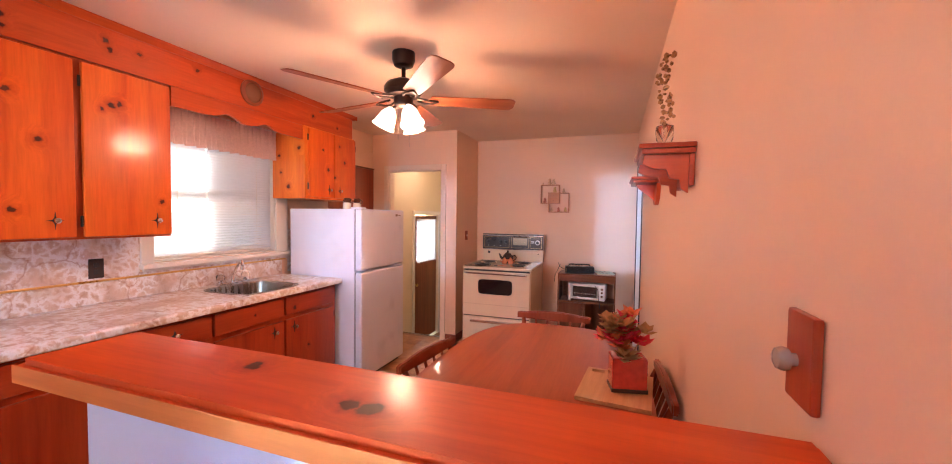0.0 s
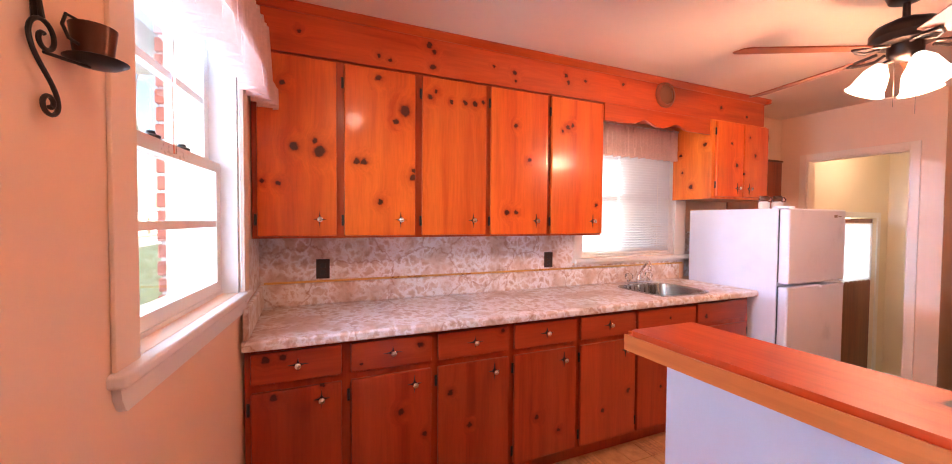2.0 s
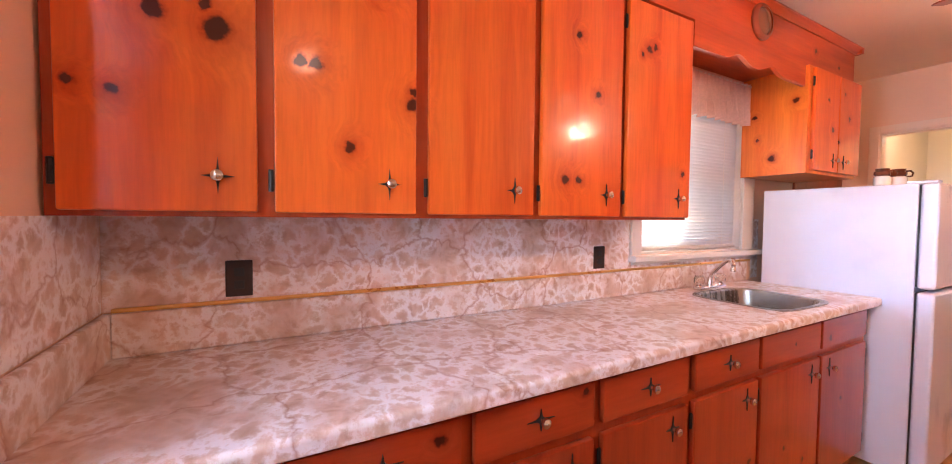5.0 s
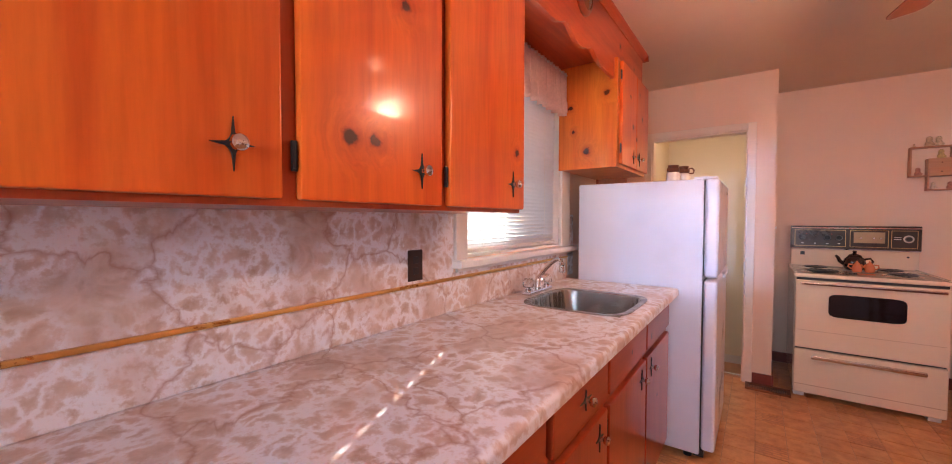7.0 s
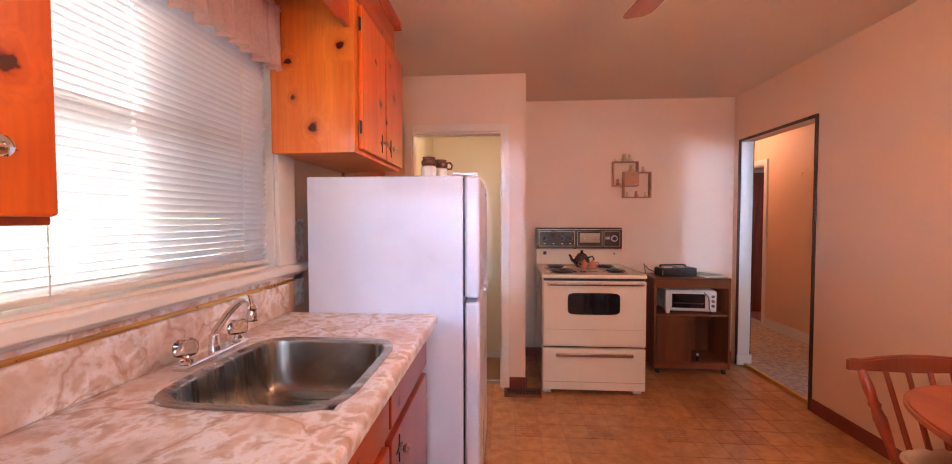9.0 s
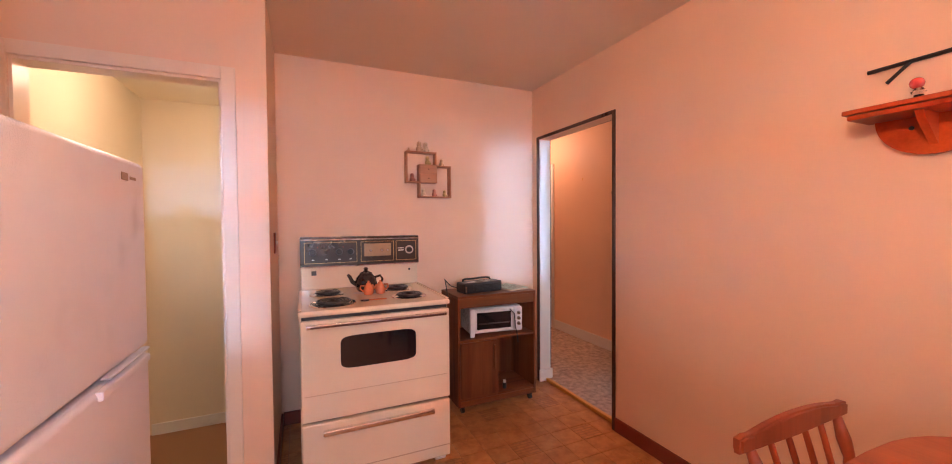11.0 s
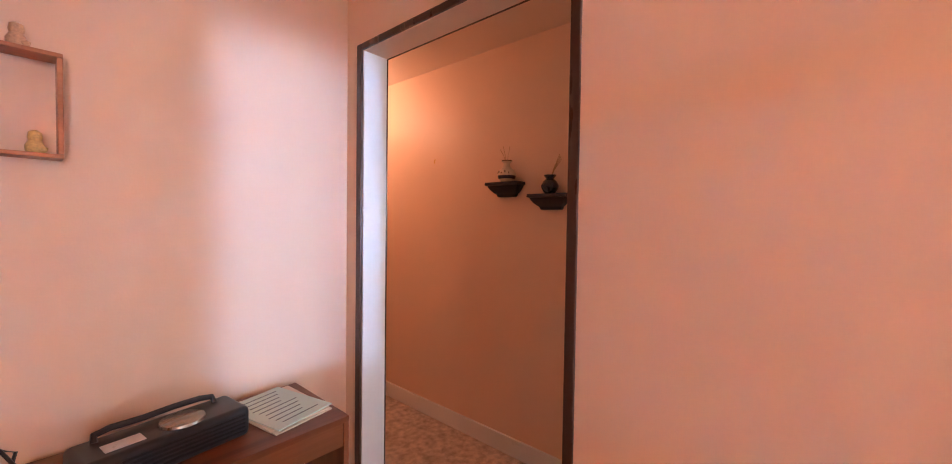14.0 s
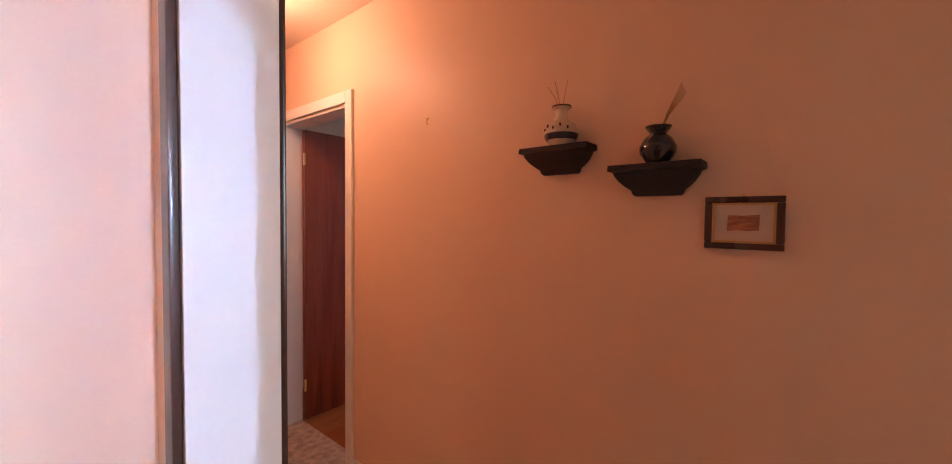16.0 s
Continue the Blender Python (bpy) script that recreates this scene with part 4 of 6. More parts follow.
part("raised_blind", box(x0 + 0.024, x1 - 0.024, -0.049, -0.008, 2.02, 2.138, 0.004), M_BLIND, wn1)
askew(ruffle("valance_curtain", 0.385, 0.060, 1.56, 0.060, 1.895, 2.27, "pink sheer ruffled valance over the tall window", 0.022, 30))

# ---- fridge ----
fr = thing("fridge", (0, 0, 0), "white top-freezer fridge with a textured side", "fridge")
part("body", box(0.10, 0.79, 3.272, 3.985, -0.015, 1.485, 0.008), M_FRIDGE, fr)
part("gasket", joined((0.7905, 0.7955, 3.279, 3.978, 0.02, 0.935), (0.7905, 0.7955, 3.279, 3.978, 0.965, 1.478)), M_BLACK, fr)
fd = part("freezer_door", box(0.796, 0.862, 3.272, 3.985, 0.957, 1.485, 0.016, 4), M_FRIDGE, fr)
part("grip", box(0.864 - 0.012, 0.872, 3.70, 3.96, 0.950, 0.9565, 0.003), M_FRIDGE, fd)
part("badge", joined((0.8622, 0.8640, 3.82, 3.86, 1.425, 1.445), (0.8622, 0.8636, 3.875, 3.915, 1.430, 1.438), bevel=0.002), mat("badge_grey", (0.22, 0.15, 0.12), 0.4), fd, "small grey badge")
dd = part("fridge_door", box(0.796, 0.862, 3.272, 3.985, 0.015, 0.940, 0.016, 4), M_FRIDGE, fr)
part("grip", box(0.852, 0.873, 3.66, 3.96, 0.915, 0.938, 0.006), M_FRIDGE, dd)
part("kick_grille", box(0.76, 0.81, 3.29, 3.97, -0.03, 0.010), M_BLACK, fr)
part("hinge_cover", box(0.74, 0.85, 3.29, 3.36, 1.4855, 1.500, 0.005), M_FRIDGE, fr)
for x in (0.16, 0.73):
    for y in (3.32, 3.94):
        part("foot", lathe([(0.022, 0), (0.022, 0.012), (0.012, 0.016), (0.012, 0.036)], 12, Matrix.Translation((x, y, FZ))), M_BLACK, fr)
M_JARB = mat("brown_glaze", (0.10, 0.028, 0.012), 0.12, coat=0.8)
M_JARW = mat("cream_glaze", (0.70, 0.60, 0.48), 0.2, coat=0.6)
for x, y in ((0.62, 3.40), (0.66, 3.49)):
    j = thing("stoneware_jar", (x, y, 1.485), "small brown and cream stoneware jug on the fridge", "jar", "jars on the fridge")
    part("body", lathe([(0.030, 0), (0.036, 0.006), (0.037, 0.045), (0.033, 0.055), (0.028, 0.058)], 20), M_JARW, j)
    part("neck", lathe([(0.029, 0.0585), (0.035, 0.066), (0.034, 0.082), (0.028, 0.086), (0.030, 0.098), (0.0, 0.099)], 20), M_JARB, j)
    part("handle", tube([(0.030, 0, 0.055), (0.052, 0, 0.055), (0.056, 0, 0.072), (0.046, 0, 0.085), (0.030, 0, 0.084)], 0.005, 8), M_JARB, j)
bp_ = thing("wood_panel", (0, 0, 0), "dark stained plywood panel on the wall beside the fridge", "panel")
part("board", box(0.001, 0.020, 3.888, 4.70, 1.30, 1.995, 0.003), M_MAPLE, bp_)
part("top_strip", box(0.001, 0.032, 3.888, 4.70, 1.9955, 2.012, 0.003), M_CARTW, bp_)

# ---- stove ----
SX0_, SX1_ = 1.262, 2.040
st = thing("stove", (0, 0, 0), "almond enamel electric range with coil burners and a black control panel", "stove")
part("body", box(SX0_, SX1_, 4.655, 5.40, -0.010, 0.842, 0.004), M_STOVE, st)
bm = bmesh.new()
bm_box(bm, SX0_ - 0.006, SX1_ + 0.008, 4.630, 5.345, 0.843, 0.872, 0.010, 3)
part("cooktop", bm, M_STOVE, st)
for a in (SX0_ - 0.004, SX1_ - 0.012):
    part("cooktop_rim", box(a, a + 0.018, 4.645, 5.318, 0.8725, 0.880, 0.003), M_STOVE, st)
od = part("oven_door", box(SX0_ + 0.004, SX1_ - 0.004, 4.610, 4.654, 0.325, 0.826, 0.008, 3), M_STOVE, st)
part("window", slab(circle((SX0_ + SX1_) / 2 - 0.005, 0.655, 0.195, 0.083, 40, 7), 4.606, 4.6098, "y"), M_SGLASS, od, "dark oven window")
part("handle", box(SX0_ + 0.03, SX1_ - 0.03, 4.572, 4.590, 0.795, 0.816, 0.006, 3), M_CHROME, od, "chrome and wood bar handle")
part("handle_inlay", box(SX0_ + 0.05, SX1_ - 0.05, 4.5695, 4.5718, 0.799, 0.8075), mat("brown_handle_inlay", (0.10, 0.03, 0.015), 0.35), od)
for x in (SX0_ + 0.06, SX1_ - 0.06):
    part("handle_post", box(x - 0.012, x + 0.012, 4.588, 4.612, 0.798, 0.814, 0.003), M_CHROME, od)
# flat strip in darker enamel paints the shade of the door's crease
part("door_crease", box(SX0_ + 0.02, SX1_ - 0.02, 4.6082, 4.6098, 0.455, 0.459), mat("crease_shade_enamel", (0.62, 0.48, 0.34), 0.2), od)
dr = part("drawer", box(SX0_ + 0.004, SX1_ - 0.004, 4.612, 4.654, -0.012, 0.312, 0.008, 3), M_STOVE, st)
part("drawer_handle", box(SX0_ + 0.10, SX1_ - 0.10, 4.584, 4.611, 0.250, 0.280, 0.009, 3), M_CHROME, dr, "chrome drawer pull")
# shade along the drawer's crease, painted as a darker strip
part("drawer_crease", box(SX0_ + 0.006, SX1_ - 0.006, 4.6102, 4.6118, 0.050, 0.055), mat("drawer_crease", (0.50, 0.36, 0.24), 0.3), dr)
# black strips stand in for the shade inside the two gaps
for za, zb in ((0.8265, 0.8425), (0.3125, 0.3245)):
    part("dark_gap", box(SX0_ + 0.01, SX1_ - 0.01, 4.640, 4.6545, za, zb), M_BLACK, st)
for x in (SX0_ + 0.04, SX1_ - 0.05):
    for y in (4.68, 5.34):
        part("foot", box(x - 0.032, x + 0.032, y - 0.03, y + 0.03, FZ, -0.0105, 0.006), M_WHITE, st)
part("backguard", box(SX0_ + 0.012, SX1_ + 0.010, 5.322, 5.40, 0.8725, 1.018, 0.004), M_STOVE, st)
cp = part("control_panel", box(SX0_ + 0.008, SX1_ + 0.016, 5.300, 5.40, 1.0185, 1.218, 0.006), mat("black_panel", (0.030, 0.018, 0.013), 0.3, coat=0.5), st)
part("chrome_strip", joined((SX0_ + 0.012, SX1_ + 0.012, 5.2965, 5.2995, 1.196, 1.204), (SX0_ + 0.012, SX1_ + 0.012, 5.2965, 5.2995, 1.020, 1.026)), M_CHROME, cp)
M_GOLD = mat("gold_line", (0.55, 0.36, 0.16), 0.3, metal=0.8)
for a, b in ((1.295, 1.625), (1.650, 1.875), (1.890, 2.035)):
    part("gold_frame", joined((a, b, 5.2975, 5.2996, 1.180, 1.183), (a, b, 5.2975, 5.2996, 1.045, 1.048), (a, a + 0.003, 5.2975, 5.2996, 1.048, 1.18), (b - 0.003, b, 5.2975, 5.2996, 1.048, 1.18)), M_GOLD, cp)
part("clock_face", box(1.672, 1.855, 5.2972, 5.2996, 1.080, 1.168, 0.001), mat("clock_face", (0.55, 0.42, 0.28), 0.2, metal=0.4), cp, "pale gold clock and timer face")
turn_y = Matrix.Rotation(radians(90), 4, "X")


def knob_y(x, z, r, parent, material, depth=0.022, label=""):
    return part("knob", lathe([(r, 0), (r * 0.95, depth * 0.6), (r * 0.72, depth), (0, depth)], 18, Matrix.Translation((x, 5.2994, z)) @ turn_y), material, parent, label)


for x in (1.347, 1.430, 1.510, 1.583):
    if x != 1.430:
        knob_y(x, 1.118, 0.022, cp, M_BLACK, 0.026, "black burner knob")
    part("dial_mark", joined((x - 0.008, x + 0.008, 5.2985, 5.2996, 1.066, 1.071)), M_WHITE, cp)
for x in (1.715, 1.790, 1.830):
    knob_y(x, 1.120, 0.008, cp, M_CHROME, 0.014)
part("dial_ring", lathe([(0.030, 0), (0.030, 0.002), (0.024, 0.0024)], 28, Matrix.Translation((1.985, 5.2994, 1.118)) @ turn_y), M_HALO, cp)
knob_y(1.985, 1.118, 0.021, cp, M_BLACK, 0.024, "black oven knob")
part("badge", joined((1.905, 1.945, 5.2985, 5.2996, 1.128, 1.133), (1.905, 1.945, 5.2985, 5.2996, 1.112, 1.118)), M_WHITE, cp)
for x in (1.405, 1.565):
    part("indicator", lathe([(0.003, 0), (0.003, 0.002), (0, 0.003)], 8, Matrix.Translation((x - 0.03, 5.2994, 1.15)) @ turn_y), mat("red_indicator", (0.5, 0.05, 0.02), 0.3), cp)
part("socket", box(SX0_ + 0.075, SX0_ + 0.105, 5.3195, 5.3218, 0.965, 0.995, 0.002), M_BLACK, st, "black appliance socket")
part("light_switch", lathe([(0.008, 0), (0.006, 0.005), (0, 0.006)], 12, Matrix.Translation((1.99, 5.3218, 0.975)) @ turn_y), M_BLACK, st)
for x, y, r in ((1.43, 4.80, 0.100), (1.42, 5.11, 0.080), (1.86, 4.83, 0.080), (1.85, 5.12, 0.080)):
    bmr = lathe([(r + 0.022, 0.8722), (r + 0.020, 0.8755), (r + 0.006, 0.8758), (r, 0.872)], 36, Matrix.Translation((x, y, 0)))
    pan = part("drip_pan", bmr, M_CHROME, st, "chrome drip pan")
    sp = []
    for k in range(118):
        a = 0.42 * k / 118 * 6.28319 * 10
        rr = 0.016 + (r - 0.020) * k / 118
        sp.append((x + rr * math.cos(a), y + rr * math.sin(a), 0.885))
    part("burner_coil", tube(sp, 0.0062, 6), M_BLACK, pan, "black burner coil")
# teapot and small jugs on the cooktop
tpot = thing("teapot", (1.655, 5.12, 0.8725), "dark brown glazed teapot on the stove", "teapot")
tp_m = mat("teapot_glaze", (0.035, 0.012, 0.009), 0.1, coat=0.9)
part("body", lathe([(0.048, 0), (0.060, 0.012), (0.070, 0.05), (0.062, 0.088), (0.044, 0.104), (0.040, 0.108)], 28), tp_m, tpot)
part("lid", lathe([(0.042, 0.1085), (0.038, 0.118), (0.015, 0.128), (0.010, 0.134), (0.015, 0.144), (0.008, 0.152), (0, 0.153)], 24), tp_m, tpot)
part("spout", tube([(-0.055, 0, 0.045), (-0.085, 0, 0.065), (-0.098, 0, 0.095), (-0.112, 0, 0.112)], 0.014, 10, None, lambda u: 1.2 - 0.6 * u), tp_m, tpot)
part("handle", tube([(0.055, 0, 0.085), (0.090, 0, 0.095), (0.105, 0, 0.072), (0.095, 0, 0.045), (0.062, 0, 0.030)], 0.008, 8), tp_m, tpot)
M_TERRA = mat("orange_glaze", (0.62, 0.20, 0.09), 0.2, coat=0.6)
for x, y, s in ((1.650, 4.985, -1), (1.722, 4.995, 1)):
    jg = thing("small_jug", (x, y, 0.8725), "small orange glazed jug on the stove", "jug", "jugs on the stove")
    part("body", lathe([(0.024, 0), (0.029, 0.008), (0.031, 0.03), (0.022, 0.055), (0.018, 0.060), (0.012, 0.070), (0.005, 0.076), (0.007, 0.082), (0.0, 0.085)], 18), M_TERRA, jg)
    part("handle", tube([(s * 0.024, 0, 0.055), (s * 0.046, 0, 0.056), (s * 0.050, 0, 0.038), (s * 0.030, 0, 0.020)], 0.005, 8), M_TERRA, jg)
    part("spout", tube([(-s * 0.024, 0, 0.03), (-s * 0.040, 0, 0.045), (-s * 0.048, 0, 0.058)], 0.006, 8), M_TERRA, jg)
sr = tagged(obj("spoon_rest", slab(circle(1.67, 5.06, 0.10, 0.062, 32, 2.2), 0.8725, 0.8735), M_HALO), "thin pale spoon rest under the teapot", "tray")
sp_ = thing("measuring_spoon", (1.60, 4.79, 0.8725), "small wooden measuring spoon lying on the stove", "spoon")
part("bowl", slab(circle(0, 0, 0.026, 0.016, 20), 0.0, 0.008, bevel=0.003), M_BLACK, sp_)
part("stem", box(0.02, 0.12, -0.006, 0.012, 0.0, 0.006, 0.003), M_TERRA, sp_)

# ---- cart with toaster oven, radio and papers ----
CX0, CX1, CY0, CY1 = 2.268, 2.905, 5.075, 5.425
ca = thing("utility_cart", (0, 0, 0), "walnut veneer microwave cart with a door on castors", "cart")
part("top", box(CX0, CX1, CY0, CY1, 0.770, 0.788, 0.003), M_CARTX, ca)
part("rail", box(CX0 + 0.018, CX1 - 0.018, CY0 + 0.006, CY0 + 0.022, 0.700, 0.7695, 0.002), M_CARTX, ca)
for x in (CX0, CX1 - 0.0175):
    part("side_panel", box(x, x + 0.0175, CY0 + 0.003, CY1, 0.00, 0.7695, 0.002), M_CARTW, ca)
part("back_panel", box(CX0 + 0.018, CX1 - 0.018, CY1 - 0.006, CY1, 0.01, 0.45), M_CARTW, ca)
part("shelf", box(CX0 + 0.018, CX1 - 0.018, CY0 + 0.01, CY1 - 0.007, 0.455, 0.473, 0.002), M_CARTX, ca)
part("bottom_shelf", box(CX0 + 0.018, CX1 - 0.018, CY0 + 0.01, CY1 - 0.007, 0.040, 0.058, 0.002), M_CARTX, ca)
part("plinth", box(CX0 + 0.018, CX1 - 0.018, CY0 + 0.004, CY0 + 0.018, 0.00, 0.0395, 0.002), M_CARTX, ca)
dr_ = part("door", box(CX0 + 0.020, CX0 + 0.312, CY0 - 0.002, CY0 + 0.0145, 0.062, 0.4535, 0.003), M_CARTW, ca)
part("handle", box(CX0 + 0.272, CX0 + 0.292, CY0 - 0.016, CY0 - 0.0025, 0.24, 0.42, 0.006), M_CARTX, dr_, "wooden grip handle")
for x in (CX0 + 0.04, CX1 - 0.04):
    for y in (CY0 + 0.03, CY1 - 0.05):
        cs = part("castor", box(x - 0.014, x + 0.014, y - 0.014, y + 0.014, FZ + 0.036, -0.0005, 0.003), M_BLACKM, ca)
        part("wheel", rod((x - 0.010, y, FZ + 0.022), (x + 0.010, y, FZ + 0.022), 0.0215, 16), M_BLACK, cs)
M_TWHITE = mat("white_plastic", (0.78, 0.77, 0.76), 0.3, vary=0.02)
to = thing("toaster_oven", (2.60, 5.235, 0.4735), "white countertop toaster oven on the cart's shelf", "toaster oven", rz=-6)
part("body", box(-0.205, 0.205, -0.115, 0.125, 0.018, 0.205, 0.012, 3), M_TWHITE, to)
gd = part("glass_door", box(-0.150, 0.118, -0.122, -0.1155, 0.048, 0.172, 0.004), M_SGLASS, to)
part("door_bar", joined((-0.165, 0.130, -0.130, -0.1155, 0.1725, 0.196), (-0.165, 0.130, -0.128, -0.1155, 0.028, 0.0475), bevel=0.004), M_TWHITE, gd, "white door rail")
part("rack", joined(*[(-0.14, 0.11, -0.1238, -0.1222, z, z + 0.002) for z in (0.085, 0.092)]), M_STEEL, gd)
part("leg", box(-0.205, -0.170, -0.135, -0.1155, 0.0, 0.20, 0.006), M_TWHITE, to)
cpn = part("control_strip", box(0.138, 0.205, -0.132, -0.1155, 0.022, 0.20, 0.008), M_TWHITE, to)
for z in (0.075, 0.115, 0.155):
    part("dial", lathe([(0.014, 0), (0.012, 0.010), (0, 0.011)], 16, Matrix.Translation((0.175, -0.132, z)) @ turn_y), M_STEEL, cpn)
for x in (-0.17, 0.17):
    part("foot", box(x - 0.012, x + 0.012, 0.06, 0.09, 0.0, 0.0175), M_BLACK, to)
part("cord", tube([(0.10, -0.140, 0.19), (0.135, -0.150, 0.15), (0.14, -0.150, 0.06), (0.15, -0.152, 0.02), (0.16, -0.155, -0.06)], 0.004, 6), M_BLACK, to, "black power cord hanging in front")
ra = thing("radio", (2.50, 5.22, 0.788), "black portable radio with a folded handle", "radio", rz=8)
part("case", box(-0.165, 0.165, -0.065, 0.065, 0.0, 0.078, 0.014, 3), M_BLACK, ra)
part("handle", tube([(-0.12, 0.035, 0.076), (-0.118, 0.045, 0.090), (-0.09, 0.050, 0.094), (-0.03, 0.050, 0.092), (0.03, 0.050, 0.095), (0.09, 0.050, 0.094), (0.118, 0.045, 0.090), (0.12, 0.035, 0.076)], 0.008, 8), M_BLACK, ra)
part("cd_lid", lathe([(0.048, 0.0782), (0.046, 0.084), (0, 0.085)], 28, Matrix.Translation((0.03, -0.01, 0))), M_STEEL, ra, "silver disc lid")
part("label_plate", box(-0.12, -0.05, -0.040, 0.0, 0.0782, 0.0805, 0.001), M_TWHITE, ra)
part("speaker_grille", joined(*[(-0.10, 0.15, -0.0675, -0.0652, 0.016 + 0.010 * k, 0.021 + 0.010 * k) for k in range(5)]), M_BLACKM, ra)
part("side_cap", box(-0.160, -0.148, -0.0672, -0.0652, 0.014, 0.056, 0.001), M_STEEL, ra)
part("cord", tube([(-0.16, 0.03, 0.03), (-0.22, 0.05, 0.055), (-0.245, 0.10, 0.10), (-0.22, 0.13, 0.075), (-0.25, 0.05, 0.02), (-0.28, -0.02, -0.03), (-0.285, 0.04, -0.12)], 0.0035, 6), M_BLACK, ra, "black power cord")
M_PAPER = mat("pale_green_paper", (0.62, 0.76, 0.68), 0.7, vary=0.05)
M_PAPER2 = mat("cream_paper", (0.72, 0.62, 0.48), 0.7, vary=0.05)
M_INK = mat("dark_ink", (0.10, 0.13, 0.13), 0.7)
for n, (dx, dy, rz, mt) in enumerate(((0.0, 0.0, 10, M_PAPER2), (0.006, 0.012, 4, M_PAPER2), (0.0, 0.006, 14, M_PAPER))):
    pp = thing("paper_sheet", (2.775 + dx, 5.25 + dy, 0.7882 + n * 0.004), ("pale green handwritten sheet on the cart" if n == 2 else "cream booklet under loose papers on the cart"), "paper", "papers on the cart", rz=rz)
    part("sheet", box(-0.085, 0.095, -0.120, 0.130, 0.0, 0.0038, 0.0005), mt, pp)
    if n == 2:
        for k in range(9):
            part("written_line", box(-0.06 + 0.004 * (k % 3), 0.068 - 0.012 * (k % 4), 0.10 - 0.024 * k, 0.104 - 0.024 * k, 0.0039, 0.0042), M_INK, pp)
bt_ = thing("small_bottle", (2.66, 5.13, 0.058), "small white capped bottle in the cart", "bottle")
part("body", lathe([(0.014, 0), (0.015, 0.004), (0.015, 0.035), (0.008, 0.042)], 14), M_BLACK, bt_)
part("cap", lathe([(0.010, 0.0425), (0.010, 0.062), (0, 0.063)], 14), M_TWHITE, bt_)

# ---- shadow-box shelf with figurines ----
M_SHELF = wood("oak_shelf", (0.60, 0.25, 0.12), (0.44, 0.16, 0.07), along="x", coat=0.2, rough=0.45)
sb = thing("shadow_box_shelf", (0, 0, 0), "small oak shadow-box shelf of two overlapping squares on the wall", "wall shelf")
Y0, Y1 = 5.385, 5.4545
for a, b, c, d in ((1.995, 2.228, 1.607, 1.840), (2.092, 2.345, 1.497, 1.740)):
    part("shelf_board", box(a, b, Y0, Y1, d - 0.010, d, 0.002), M_SHELF, sb)
    part("shelf_board", box(a, b, Y0 + 0.001, Y1, c, c + 0.010, 0.002), M_SHELF, sb)
    part("side_board", box(a, a + 0.010, Y0 + 0.002, Y1, c + 0.0105, d - 0.0105, 0.002), M_SHELF, sb)
    part("side_board", box(b - 0.010, b, Y0 + 0.002, Y1, c + 0.0105, d - 0.0105, 0.002), M_SHELF, sb)
part("drawer_box", box(2.090, 2.229, Y0 - 0.006, Y1, 1.606, 1.744, 0.003), M_SHELF, sb)
for z in (1.610, 1.678):
    df = part("drawer_front", box(2.097, 2.222, Y0 - 0.012, Y0 - 0.0065, z, z + 0.060, 0.002), M_SHELF, sb, "small pale drawer front")
    part("knob", lathe([(0.003, 0), (0.005, 0.006), (0.003, 0.010), (0, 0.010)], 10, Matrix.Translation((2.160, Y0 - 0.012, z + 0.03)) @ turn_y), M_CARTW, df)
fig_cols = [(0.60, 0.36, 0.20), (0.66, 0.46, 0.28), (0.55, 0.20, 0.12), (0.62, 0.42, 0.16)]
fig_m = [mat("figurine_glaze", c, 0.35, vary=0.35, blotch=60, scale=220) for c in fig_cols]
for n, (x, z, s) in enumerate(((2.100, 1.840, 1.25), (2.150, 1.840, 1.2), (2.045, 1.617, 1.0), (2.165, 1.744, 1.1), (2.275, 1.740, 0.9), (2.13, 1.507, 0.9), (2.215, 1.507, 0.9), (2.300, 1.507, 0.85), (2.02, 1.840, 0.45))):
    bm = lathe([(0.016 * s, 0), (0.019 * s, 0.006 * s), (0.020 * s, 0.020 * s), (0.013 * s, 0.034 * s), (0.015 * s, 0.042 * s), (0.013 * s, 0.056 * s), (0.005 * s, 0.062 * s), (0, 0.063 * s)], 14, Matrix.Translation((x, 5.415, z)))
    bmesh.ops.create_icosphere(bm, subdivisions=1, radius=0.011 * s, matrix=Matrix.Translation((x + 0.014 * s, 5.405, z + 0.011 * s)))
    tagged(obj("figurine", bm, fig_m[n % 4]), "small painted ceramic figurine on the shadow-box shelf", "figurine", "figurines on the shelf")

# ---- trims of the openings ----
GZ = -0.75
def trim(name, bm, label, material=None):
    return structure(name, bm, material or M_DARKW, label, "trim")


trim("opening_trim_kitchen", joined((XR - 0.011, XR - 0.0005, AR[1], AR[1] + 0.030, FZ, AR[2] + 0.024), (XR - 0.011, XR - 0.0005, AR[0] - 0.026, AR[0], FZ, AR[2] + 0.024), (XR - 0.011, XR - 0.0005, AR[0], AR[1], AR[2], AR[2] + 0.024), bevel=0.003), "narrow dark brown trim round the hall opening")
trim("opening_trim_hall", joined((HT + 0.0005, HT + 0.011, AR[1], AR[1] + 0.030, FZ, AR[2] + 0.024), (HT + 0.0005, HT + 0.011, AR[0] - 0.026, AR[0], FZ, AR[2] + 0.024), (HT + 0.0005, HT + 0.011, AR[0], AR[1], AR[2], AR[2] + 0.024), bevel=0.003), "narrow dark brown trim round the hall opening")
